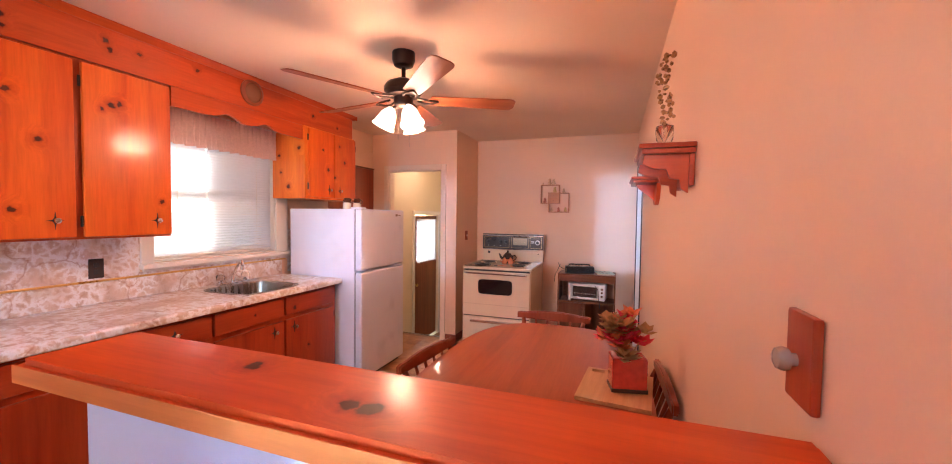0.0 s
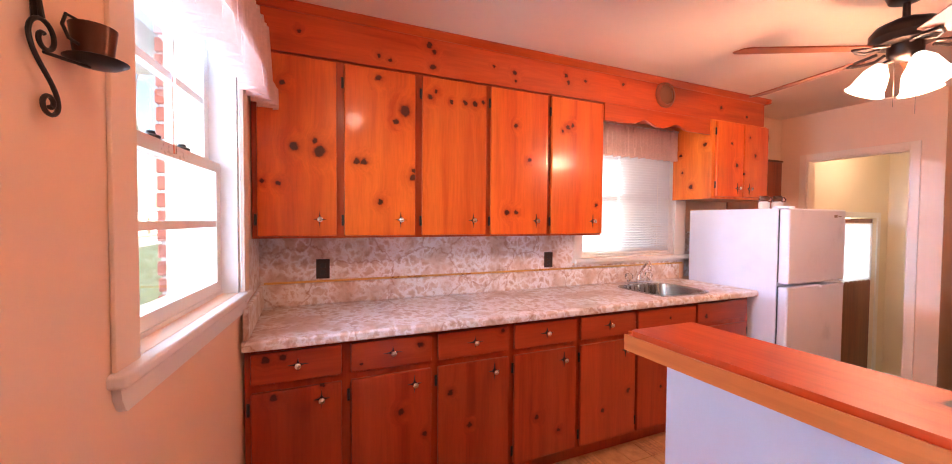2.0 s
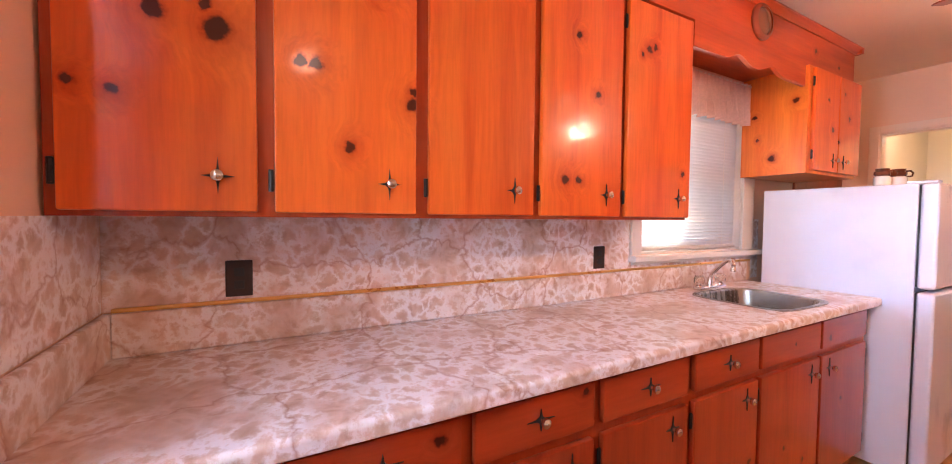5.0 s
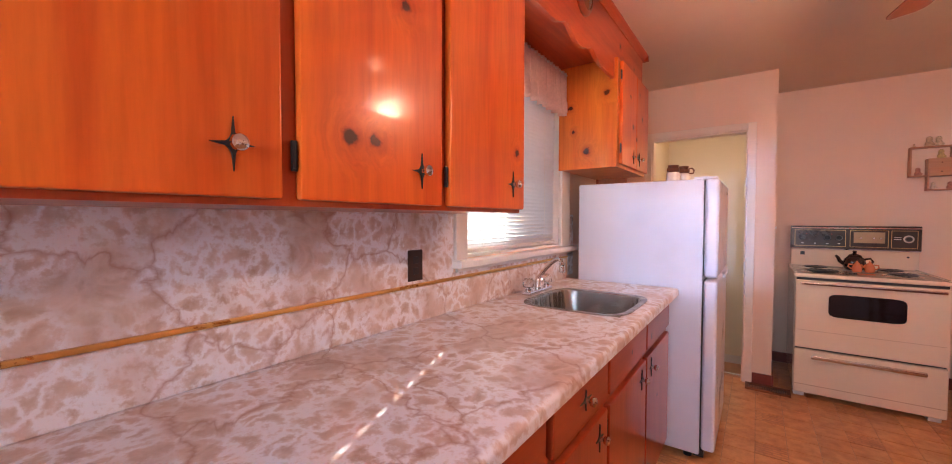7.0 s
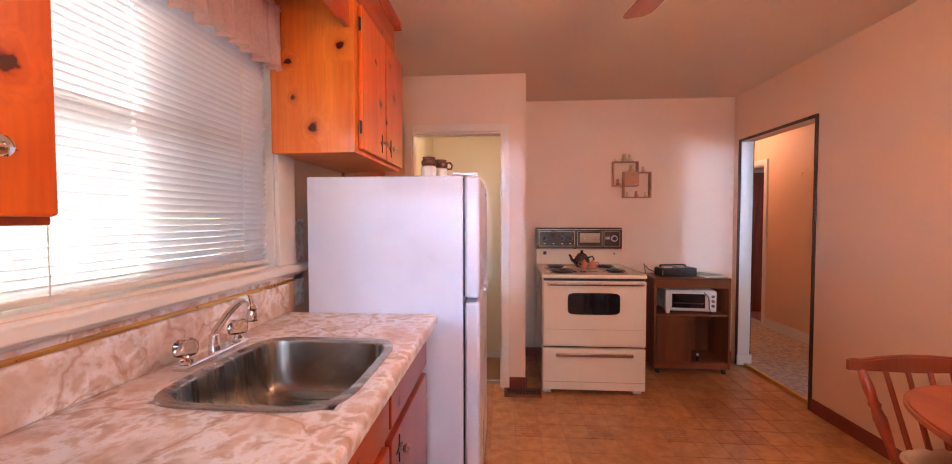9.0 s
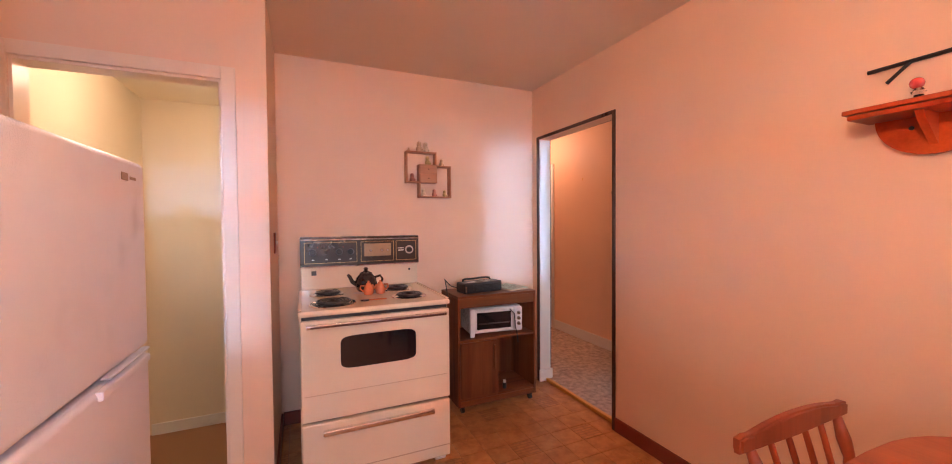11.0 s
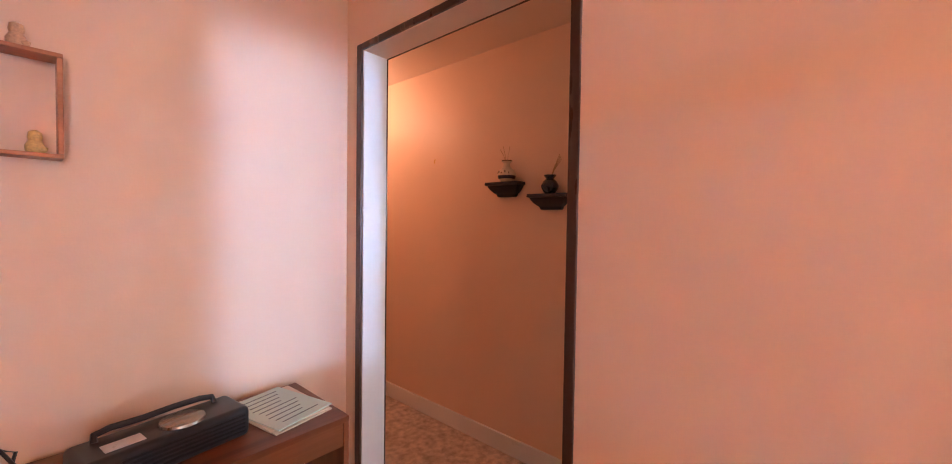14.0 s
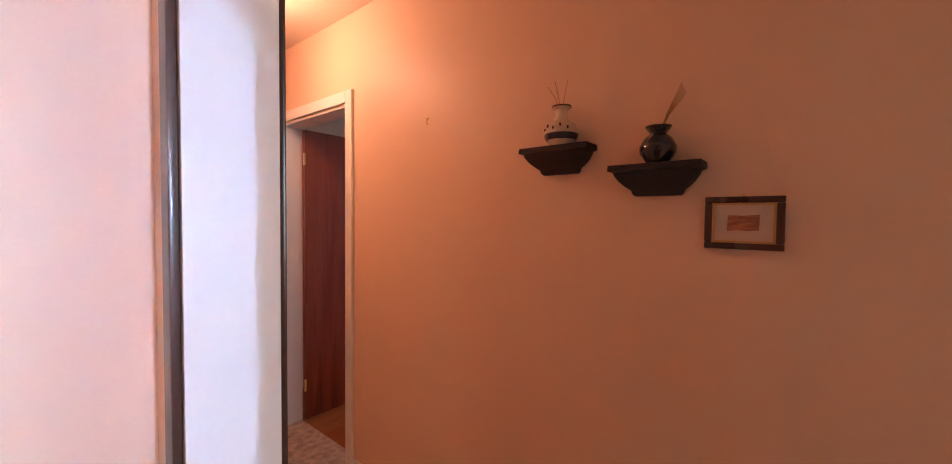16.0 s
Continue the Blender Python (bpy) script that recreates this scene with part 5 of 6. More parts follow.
trim("opening_jamb", joined((XR, HT, AR[1] - 0.004, AR[1] - 0.0004, FZ, AR[2]), (XR, HT, AR[0] + 0.0004, AR[0] + 0.004, FZ, AR[2])), "white painted jamb of the hall opening", M_WHITE)
trim("jamb_baseboard", box(XR - 0.014, HT + 0.014, AR[1] - 0.020, AR[1] - 0.0045, FZ, 0.052, 0.006), "white baseboard round the opening's jamb", M_WHITE)
trim("baseboard_right", box(XR - 0.014, XR - 0.0005, 0.0, AR[0] - 0.028, FZ, FZ + 0.090, 0.004), "dark red painted baseboard", M_BASEB)
trim("baseboard_stub", box(LD[1] + 0.062, 1.139, 4.696, 4.7095, FZ, FZ + 0.090, 0.004), "dark red painted baseboard", M_BASEB)
trim("baseboard_alcove", box(1.1385, 1.152, 4.696, YS - 0.015, FZ, FZ + 0.090, 0.004), "dark red painted baseboard", M_BASEB)
trim("baseboard_stove", box(1.1525, XR - 0.0005, YS - 0.014, YS - 0.0005, FZ, FZ + 0.090, 0.004), "dark red painted baseboard", M_BASEB)
askew(trim("baseboard_window", box(0.68, GD[0] - 0.061, 0.0005, 0.014, FZ, FZ + 0.090, 0.004), "dark red painted baseboard", M_BASEB))
trim("threshold_strip", box(XR + 0.045, XR + 0.075, AR[0] + 0.005, AR[1] - 0.021, FZ + 0.001, HZ + 0.006, 0.004), "worn brass carpet strip in the hall opening", M_BRASS)
trim("carpet_joint_strip", box(3.928, 3.946, 4.55, 5.52, HZ - 0.002, HZ + 0.004, 0.002), "pale worn joint strip in the hall carpet", mat("worn_strip", (0.56, 0.46, 0.36), 0.5))
trim("landing_casing", joined((LD[1], LD[1] + 0.058, 4.694, 4.7095, FZ, LD[2] + 0.058), (LD[0] - 0.058, LD[0], 4.694, 4.7095, FZ, LD[2] + 0.058), (LD[0], LD[1], 4.694, 4.7095, LD[2], LD[2] + 0.058), bevel=0.003), "cream painted casing of the landing doorway", M_TRIMC)
trim("landing_jamb", joined((LD[0] - 0.0005, LD[0] + 0.012, 4.7105, 4.815, FZ, LD[2]), (LD[1] - 0.012, LD[1] + 0.0005, 4.7105, 4.815, FZ, LD[2]), (LD[0] + 0.012, LD[1] - 0.012, 4.7105, 4.815, LD[2] - 0.012, LD[2])), "cream painted door jamb", M_TRIMC)
trim("landing_nosing", box(0.0, 1.04, 4.835, 4.862, -0.09, FZ + 0.004, 0.006), "pale metal stair nosing", M_STEEL)
trim("landing_baseboard", joined((0.0005, 0.014, 4.86, DR[0] - 0.07, -0.60, -0.50), (0.014, 1.039, 6.936, 6.9495, -0.60, -0.50)), "white painted baseboard of the landing", M_WHITE)
trim("hall_baseboard", joined((HX - 0.014, HX - 0.0005, 4.474, HD[0] - 0.06, HZ, 0.080), (HX - 0.014, HX - 0.0005, HD[1] + 0.06, 7.9, HZ, 0.080), bevel=0.004), "white painted hall baseboard", M_WHITE)
trim("hall_corner_trim", joined((HX - 0.010, HX + 0.13, 4.449, 4.4625, HZ, 2.415), (HX - 0.010, HX - 0.0005, 4.4628, 4.472, HZ, 2.415), bevel=0.002), "dark brown trim on the hall wall's end")
trim("living_room_baseboard", box(5.3, 7.58, 4.706, 4.7195, HZ, 0.08, 0.004), "white painted living room baseboard", M_WHITE)
trim("hall_door_casing", joined((HX - 0.018, HX - 0.0005, HD[0] - 0.058, HD[0], HZ, HD[2] + 0.062), (HX - 0.018, HX - 0.0005, HD[1], HD[1] + 0.058, HZ, HD[2] + 0.062), (HX - 0.018, HX - 0.0005, HD[0], HD[1], HD[2], HD[2] + 0.062), bevel=0.004), "white painted casing of the bedroom door", M_WHITE)
trim("hall_door_jamb", joined((HX - 0.0003, HX + 0.125, HD[0] - 0.0005, HD[0] + 0.014, HZ, HD[2]), (HX - 0.0003, HX + 0.125, HD[1] - 0.014, HD[1] + 0.0005, HZ, HD[2]), (HX - 0.0003, HX + 0.125, HD[0] + 0.014, HD[1] - 0.014, HD[2] - 0.016, HD[2])), "white painted door jamb", M_WHITE)

# ---- floor register and switches ----
rg = thing("floor_register", (1.112, 4.612, FZ), "brown metal floor register beside the landing doorway", "register")
part("frame", joined((-0.142, 0.142, -0.066, -0.046, -0.0035, 0.016), (-0.142, 0.142, 0.046, 0.066, -0.0035, 0.016), (-0.142, -0.118, -0.046, 0.046, -0.0035, 0.016), (0.118, 0.142, -0.046, 0.046, -0.0035, 0.016), bevel=0.003), M_CARTX, rg)
for k in range(22):
    part("slat", box(-0.116 + k * 0.0107, -0.111 + k * 0.0107, -0.046, 0.046, -0.0035, 0.011), M_BROWNP, rg)
sw = thing("light_switch", (1.1385, 5.03, 1.20), "wooden light switch plate on the alcove wall", "switch")
part("plate", box(0, 0.009, -0.036, 0.036, -0.058, 0.058, 0.003), M_MAPLE, sw)
part("toggle", box(0.0092, 0.020, -0.004, 0.004, -0.010, 0.012, 0.002), M_WHITE, sw)
dm = thing("dimmer_switch", (XR - 0.0005, 1.098, 1.245), "wooden dimmer plate with a clear round knob", "switch")
part("plate", box(-0.012, 0, -0.040, 0.040, -0.062, 0.062, 0.004), M_PINE_EDGE, dm)
tx = Matrix.Translation((-0.012, 0.006, -0.004)) @ Matrix.Rotation(radians(-90), 4, "Y")
part("knob", lathe([(0.009, 0), (0.009, 0.007), (0.015, 0.009), (0.017, 0.016), (0.014, 0.023), (0.008, 0.026), (0, 0.027)], 10, tx), mat("pale_acrylic", (0.40, 0.29, 0.21), 0.12, coat=0.8), dm, "pale faceted acrylic knob")

# ---- dining table and chairs ----
tb = thing("dining_table", (2.552, 2.185, 0), "red-brown stained oval wooden dining table", "table")
part("tabletop", slab(circle(0, 0, 0.482, 0.835, 56, 2.9), 0.712, 0.738, bevel=0.007), M_TABLE, tb)
part("apron", slab(circle(0, 0, 0.36, 0.70, 40, 3.2), 0.645, 0.7115), M_MAPLE, tb)
for x in (-0.27, 0.27):
    for y in (-0.56, 0.56):
        part("leg", lathe([(0.020, FZ), (0.024, 0.03), (0.022, 0.10), (0.034, 0.30), (0.026, 0.42), (0.038, 0.50), (0.036, 0.645)], 16, Matrix.Translation((x, y, 0))), M_MAPLE, tb)


def dining_chair():
    """Spindle-back chair whose sitter faces +y; the back stands at y = -0.2."""
    c = thing("dining_chair", (0, 0, 0), "red-brown stained spindle-back wooden dining chair", "chair", "chairs round the table")
    part("seat", slab(circle(0, 0.02, 0.215, 0.205, 36, 3.2), 0.425, 0.455, bevel=0.009), M_MAPLE, c)
    for sx in (-1, 1):
        a, b = Vector((sx * 0.165, -0.135, 0.452)), Vector((sx * 0.200, -0.235, 0.735))
        q = (b - a).to_track_quat("Z", "Y").to_matrix().to_4x4()
        L = (b - a).length
        part("post", lathe([(0.012, 0), (0.015, 0.05 * L), (0.012, 0.1 * L), (0.018, 0.32 * L), (0.020, 0.45 * L), (0.014, 0.56 * L), (0.019, 0.60 * L), (0.014, 0.65 * L), (0.018, 0.80 * L), (0.012, L)], 12, Matrix.Translation(a) @ q), M_MAPLE, c)
        for fy in (-0.13, 0.16):
            part("leg", lathe([(0.012, FZ), (0.016, 0.00), (0.020, 0.20), (0.014, 0.28), (0.019, 0.32), (0.013, 0.426)], 12, Matrix.Translation((sx * 0.165, fy, 0))), M_MAPLE, c)
        part("stretcher", rod((sx * 0.165, -0.125, 0.19), (sx * 0.165, 0.155, 0.19), 0.009), M_MAPLE, c)
    part("stretcher", rod((-0.158, 0.015, 0.19), (0.158, 0.015, 0.19), 0.009), M_MAPLE, c)
    for k in range(4):
        x = -0.105 + 0.07 * k
        part("spindle", rod((x * 0.92, -0.150, 0.452), (x * 1.1, -0.238, 0.738), 0.0095, 10, None, 0.008), M_MAPLE, c)
    outline = []
    for k in range(25):
        u = -1 + 2 * k / 24
        outline.append((0.245 * u, 0.792 - 0.030 * abs(u) ** 2.2 + 0.010 * math.exp(-((abs(u) - 0.95) / 0.1) ** 2)))
    for k in range(25):
        u = 1 - 2 * k / 24
        outline.append((0.245 * u, 0.727 + 0.006 * abs(u)))
    part("top_rail", slab(outline, -0.253, -0.227, "y", bevel=0.006), M_MAPLE, c)
    return c


ch = dining_chair()
ch.matrix_basis = pose(2.495, 2.905, 0, 0, 0, 180)
copy_thing(ch, pose(2.265, 2.165, 0, 0, 0, -97))
copy_thing(ch, pose(2.845, 2.225, 0, 0, 0, 92))
# seat pad on the far chair
sp2 = thing("seat_pad", (2.495, 2.90, 0.456), "pale tufted seat pad on the dining chair", "cushion")
part("pad", slab(circle(0, 0, 0.19, 0.18, 36, 3), 0.0, 0.028, bevel=0.010), mat("pad_cloth", (0.62, 0.48, 0.36), 0.85, bump=0.4, vary=0.15), sp2)
# board, vase, flowers
cb_ = thing("cutting_board", (2.895, 2.135, 0.738), "pale wooden cutting board on the table", "board", rz=-6)
bm = bmesh.new()
for q in ((-0.135, 0.135, -0.165, 0.115, 0, 0.014), (-0.135, -0.115, 0.115, 0.165, 0, 0.014), (-0.06, 0.135, 0.115, 0.165, 0, 0.014), (-0.115, -0.06, 0.145, 0.165, 0, 0.014)):
    bm_box(bm, *q)
part("board", bm, wood("pale_board", (0.60, 0.32, 0.15), (0.48, 0.22, 0.10), along="y", coat=0.1, rough=0.5), cb_)
vs_ = thing("flower_vase", (2.935, 2.125, 0.752), "square red glass vase of orange and red artificial flowers", "vase", rz=12)
M_REDG = mat("red_vase_glass", (0.62, 0.055, 0.04), 0.12, coat=0.8, vary=0.2, blotch=14)
part("vase", box(-0.066, 0.066, -0.045, 0.045, 0.0, 0.135, 0.006), M_REDG, vs_)
part("foot", box(-0.069, 0.069, -0.048, 0.048, -0.0005, 0.016, 0.004), M_DARKW, vs_)
pet = [cloth("orange_petal", (0.90, 0.26, 0.10), 0.35), cloth("red_petal", (0.88, 0.07, 0.09), 0.35), cloth("tan_leaf", (0.60, 0.32, 0.13), 0.35)]
rng = random.Random(5)
for n in range(30):
    a, r = rng.uniform(0, 6.28), rng.uniform(0.01, 0.078)
    c = Vector((r * math.cos(a) - 0.015, r * math.sin(a) * 0.7, 0.150 + rng.uniform(0.0, 0.165) - 0.3 * r))
    bm = bmesh.new()
    for k in range(9):
        pa, tilt = 6.28 * k / 9 + rng.uniform(-0.2, 0.2), rng.uniform(0.1, 0.9)
        ln = rng.uniform(0.038, 0.068)
        d = Vector((math.cos(pa) * math.cos(tilt), math.sin(pa) * math.cos(tilt), math.sin(tilt)))
        s = d.cross(Vector((0, 0, 1))).normalized() * ln * 0.33
        u = s.cross(d).normalized() * 0.003
        v = [bm.verts.new(c + w) for w in (Vector((0, 0, 0)), d * ln * 0.5 + s + u, d * ln, d * ln * 0.5 - s + u, d * ln * 0.5 - u * 2)]
        bm.faces.new((v[0], v[1], v[2], v[4]))
        bm.faces.new((v[0], v[4], v[2], v[3]))
    part("flower", bm, pet[n % 3 if n % 5 else 2], vs_)
for n in range(5):
    a = rng.uniform(0, 6.28)
    part("stem", tube([(0.01 * math.cos(a), 0.01 * math.sin(a), 0.13), (0.04 * math.cos(a), 0.03 * math.sin(a), 0.19), (0.07 * math.cos(a), 0.05 * math.sin(a), rng.uniform(0.2, 0.29))], 0.0018, 5), pet[2], vs_)

# ---- ceiling fan ----
fan = thing("ceiling_fan", (1.625, 2.635, 0), "bronze ceiling fan with five wooden blades and glass shades", "ceiling fan")
M_BRONZE = mat("dark_bronze", (0.030, 0.018, 0.014), 0.35, metal=0.7)
part("canopy", lathe([(0.030, 2.340), (0.058, 2.352), (0.070, 2.385), (0.070, 2.4315)], 28), M_BRONZE, fan)
part("downrod", rod((0, 0, 2.26), (0, 0, 2.345), 0.013, 12), M_BRONZE, fan)
part("motor", lathe([(0.045, 2.270), (0.060, 2.262), (0.100, 2.245), (0.118, 2.220), (0.118, 2.195), (0.104, 2.180), (0.100, 2.168), (0.060, 2.160), (0.058, 2.120), (0.045, 2.105), (0.030, 2.095), (0, 2.094)], 36), M_BRONZE, fan)
M_BLADE = wood("reddish_blade", (0.34, 0.085, 0.030), (0.22, 0.045, 0.018), along="x", coat=0.5, rough=0.3)
for k in range(5):
    ang = radians(27 + 72 * k)
    ir = bmesh.new()
    tube([(0.085, -0.022, 2.150), (0.13, -0.038, 2.140), (0.175, -0.030, 2.140), (0.215, 0.0, 2.142)], 0.007, 8, ir)
    tube([(0.085, 0.022, 2.150), (0.13, 0.038, 2.140), (0.175, 0.030, 2.140), (0.215, 0.0, 2.142)], 0.007, 8, ir)
    iro = part("blade_iron", ir, M_BRONZE, fan, "scrolled bronze blade bracket")
    iro.matrix_basis = Matrix.Rotation(ang, 4, "Z")
    out = [(0.175, -0.052), (0.66, -0.068), (0.685, -0.060), (0.70, -0.040), (0.70, 0.040), (0.685, 0.060), (0.66, 0.068), (0.175, 0.052), (0.165, 0.030), (0.165, -0.030)]
    bd = part("blade", slab(out, -0.003, 0.003, bevel=0.0015), M_BLADE, fan)
    bd.matrix_basis = Matrix.Rotation(ang, 4, "Z") @ Matrix.Translation((0, 0, 2.149)) @ Matrix.Rotation(radians(-12), 4, "X")
M_SHADE = mat("lit_frosted_glass", (1.0, 0.90, 0.76), 0.3, emit=0.4, vary=0.02)
for k in range(3):
    ang = radians(205 + 120 * k)
    q = Matrix.Rotation(ang, 4, "Z")
    arm = part("lamp_arm", tube([(0.03, 0, 2.105), (0.055, 0, 2.100), (0.075, 0, 2.085)], 0.010, 8), M_BRONZE, fan)
    arm.matrix_basis = q
    tilt = Matrix.Translation((0.070, 0, 2.092)) @ Matrix.Rotation(radians(155), 4, "Y")
    sh = part("glass_shade", lathe([(0.020, 0.0), (0.028, 0.012), (0.046, 0.040), (0.056, 0.080), (0.062, 0.110), (0.074, 0.128), (0.068, 0.129), (0.054, 0.105), (0.044, 0.06), (0.0, 0.012)], 24, tilt), M_SHADE, fan, "lit frosted glass tulip shade")
    sh.matrix_basis = q
    sh.visible_shadow = False
for x, y, z in ((0.03, 0.02, 1.86), (-0.03, -0.01, 1.90)):
    part("pull_chain", rod((x, y, z), (x, y, 2.10), 0.0009, 5), M_BRONZE, fan)

# flush ceiling light over the entry
el = thing("ceiling_light", (2.29, 0.67, CEIL), "round flush ceiling light with a lit frosted glass dome", "ceiling light")
part("plate", lathe([(0.085, -0.016), (0.10, -0.010), (0.10, -0.0005)], 28), M_BRASS, el)
part("glass_dome", lathe([(0.0, -0.125), (0.05, -0.118), (0.085, -0.085), (0.095, -0.045), (0.083, -0.0165)], 28), M_SHADE, el, "lit frosted glass dome").visible_shadow = False

# ---- shelves on the right wall ----
def wall_shelf(y0, y1, z, depth, half_moon):
    s = thing("wall_shelf", (0, 0, 0), "red-stained pine wall shelf with a shaped bracket", "wall shelf", "shelves on the peach wall")
    part("top_board", box(XR - depth, XR - 0.0005, y0, y1, z - 0.016, z, 0.004), M_PINE_EDGE, s)
    part("edge_moulding", box(XR - depth + 0.010, XR - 0.0005, y0 + 0.010, y1 - 0.010, z - 0.034, z - 0.0165, 0.005), M_PINE_EDGE, s)
    cy = (y0 + y1) / 2
    w = (y1 - y0) / 2 - 0.035
    if half_moon:
        out = [(cy + w * math.cos(math.pi * k / 20), z - 0.0345 - 0.125 * math.sin(math.pi * k / 20)) for k in range(21)]
        part("back_plate", slab(out, XR - 0.022, XR - 0.0005, "x"), M_PINE_X, s)
        part("peg_hole", lathe([(0.007, 0), (0.007, 0.001), (0, 0.001)], 12, Matrix.Translation((XR - 0.0221, cy + 0.05, z - 0.07)) @ Matrix.Rotation(radians(-90), 4, "Y")), M_BLACK, s)
        out = [(XR - 0.0225, z - 0.0345), (XR - depth + 0.03, z - 0.0345), (XR - depth + 0.05, z - 0.06), (XR - 0.06, z - 0.10), (XR - 0.0225, z - 0.13)]
        part("bracket", slab(out, cy - 0.010, cy + 0.010, "y"), M_PINE_X, s)
    else:
        part("back_plate", box(XR - 0.018, XR - 0.0005, y0 + 0.03, y1 - 0.03, z - 0.14, z - 0.0345, 0.003), M_PINE_X, s)
        for yy in (y0 + 0.035, y1 - 0.055):
            out = [(XR - 0.0185, z - 0.0345), (XR - depth + 0.02, z - 0.0345), (XR - depth + 0.015, z - 0.065), (XR - depth + 0.045, z - 0.080), (XR - 0.085, z - 0.085), (XR - 0.075, z - 0.115), (XR - 0.045, z - 0.120), (XR - 0.040, z - 0.15), (XR - 0.0185, z - 0.165)]
            part("bracket", slab(out, yy, yy + 0.020, "y"), M_PINE_X, s)


wall_shelf(1.905, 2.255, 1.682, 0.175, False)
wall_shelf(2.905, 3.255, 1.672, 0.160, True)
cn = thing("glass_candle_holder", (3.035, 2.03, 1.682), "cut glass holder with a dried gilded flower stem", "ornament")
part("glass", lathe([(0.024, 0), (0.026, 0.006), (0.020, 0.015), (0.028, 0.030), (0.031, 0.060), (0.029, 0.078), (0.024, 0.074), (0.0, 0.02)], 14), M_CLEAR, cn)
bm = bmesh.new()
rng = random.Random(9)
for k in range(64):
    u = k / 63
    c = Vector((0.012 * math.sin(7 * u) + rng.uniform(-0.02, 0.02), 0.02 - 0.03 * u + rng.uniform(-0.048, 0.048) * (1 - 0.75 * u), 0.07 + 0.26 * u))
    bmesh.ops.create_icosphere(bm, subdivisions=1, radius=rng.uniform(0.005, 0.011), matrix=Matrix.Translation(c) @ Matrix.Diagonal((1, 1, rng.uniform(0.6, 1.4), 1)))
part("dried_stem", bm, mat("gilded_petal", (0.35, 0.18, 0.07), 0.3, metal=0.4, vary=0.5, blotch=60), cn)
go = thing("glass_ornament", (3.05, 3.10, 1.672), "small red and clear glass ornament on the shelf", "ornament")
part("base", lathe([(0.022, 0), (0.024, 0.006), (0.010, 0.018), (0.018, 0.032), (0.010, 0.044), (0.0, 0.046)], 16), M_CLEAR, go)
bm = bmesh.new()
bmesh.ops.create_uvsphere(bm, u_segments=16, v_segments=10, radius=0.018, matrix=Matrix.Translation((0, 0.004, 0.060)))
part("bead", bm, M_REDG, go)
iv = thing("iron_wall_ornament", (XR - 0.003, 3.08, 1.82), "black iron bar ornament on the wall above the shelf", "ornament")
part("bar", rod((-0.008, 0.165, 0.0), (-0.008, -0.16, 0.008), 0.007, 8), M_BLACKM, iv)
part("strut", rod((-0.010, 0.06, -0.001), (-0.010, 0.115, -0.052), 0.006, 8), M_BLACKM, iv)
part("strut", rod((-0.010, -0.06, 0.004), (-0.010, -0.115, -0.046), 0.006, 8), M_BLACKM, iv)
part("wall_pin", rod((-0.006, 0.0, 0.004), (0.0025, 0.0, 0.004), 0.004, 8), M_BLACKM, iv)

# ---- wrought-iron sconce by the tall window ----
sc = thing("iron_sconce", (1.697, 0.0, 1.612), "black wrought-iron scroll sconce with a small metal cup", "sconce")
sc.scale = (0.98, 0.98, 0.98)
askew(sc)


def scroll_spiral(cx, cz, a0, a1, r0, r1, n=26):
    return [(cx - r * math.cos(a), 0.016, cz - r * math.sin(a)) for a, r in ((radians(a0 + (a1 - a0) * k / n), r0 + (r1 - r0) * k / n) for k in range(n + 1))]


# an open S: a large curl above, a long sweep and a small curl below
top_curl = scroll_spiral(0.0035, 0.034, 630, 180, 0.006, 0.030)
low_curl = scroll_spiral(-0.004, -0.060, 0, 470, 0.019, 0.005)
p0, p3 = Vector(top_curl[-1]), Vector(low_curl[0])
p1_, p2_ = p0 + Vector((0, 0, -0.038)), p3 + Vector((0, 0, 0.036))
sweep = [tuple(p0 * (1 - u) ** 3 + p1_ * 3 * u * (1 - u) ** 2 + p2_ * 3 * u * u * (1 - u) + p3 * u ** 3) for u in (k / 14 for k in range(1, 14))]
part("scroll", tube(top_curl + sweep + low_curl, 0.0034, 8), M_BLACKM, sc)
part("upper_scroll", tube(scroll_spiral(0.034, 0.105, -520, 0, 0.005, 0.019) + [(0.012, 0.016, 0.085), (0.006, 0.016, 0.062)], 0.0034, 8), M_BLACKM, sc)
part("back_stem", tube([(0.004, 0.006, 0.060), (0.006, 0.006, 0.10), (0.004, 0.006, 0.15)], 0.0045, 8), M_BLACKM, sc)
part("arm", tube([(0.002, 0.014, 0.014), (-0.03, 0.026, 0.015), (-0.062, 0.036, 0.018)], 0.0026, 8), M_BLACKM, sc)
part("cup_handle", tube([(-0.036, 0.034, 0.082), (-0.022, 0.028, 0.084), (-0.017, 0.026, 0.066), (-0.024, 0.030, 0.048), (-0.038, 0.036, 0.044)], 0.0026, 8), M_BLACKM, sc)
part("cup", lathe([(0.020, 0.028), (0.025, 0.031), (0.029, 0.066), (0.031, 0.082), (0.029, 0.0825), (0.026, 0.066), (0.0, 0.034)], 24, Matrix.Translation((-0.062, 0.042, 0.0))), mat("aged_bronze", (0.10, 0.045, 0.028), 0.35, metal=0.8), sc)
part("drip_dish", lathe([(0.010, 0.018), (0.030, 0.022), (0.042, 0.030), (0.040, 0.031), (0.030, 0.026), (0.0, 0.024)], 24, Matrix.Translation((-0.066, 0.044, 0.0))), M_BLACKM, sc)

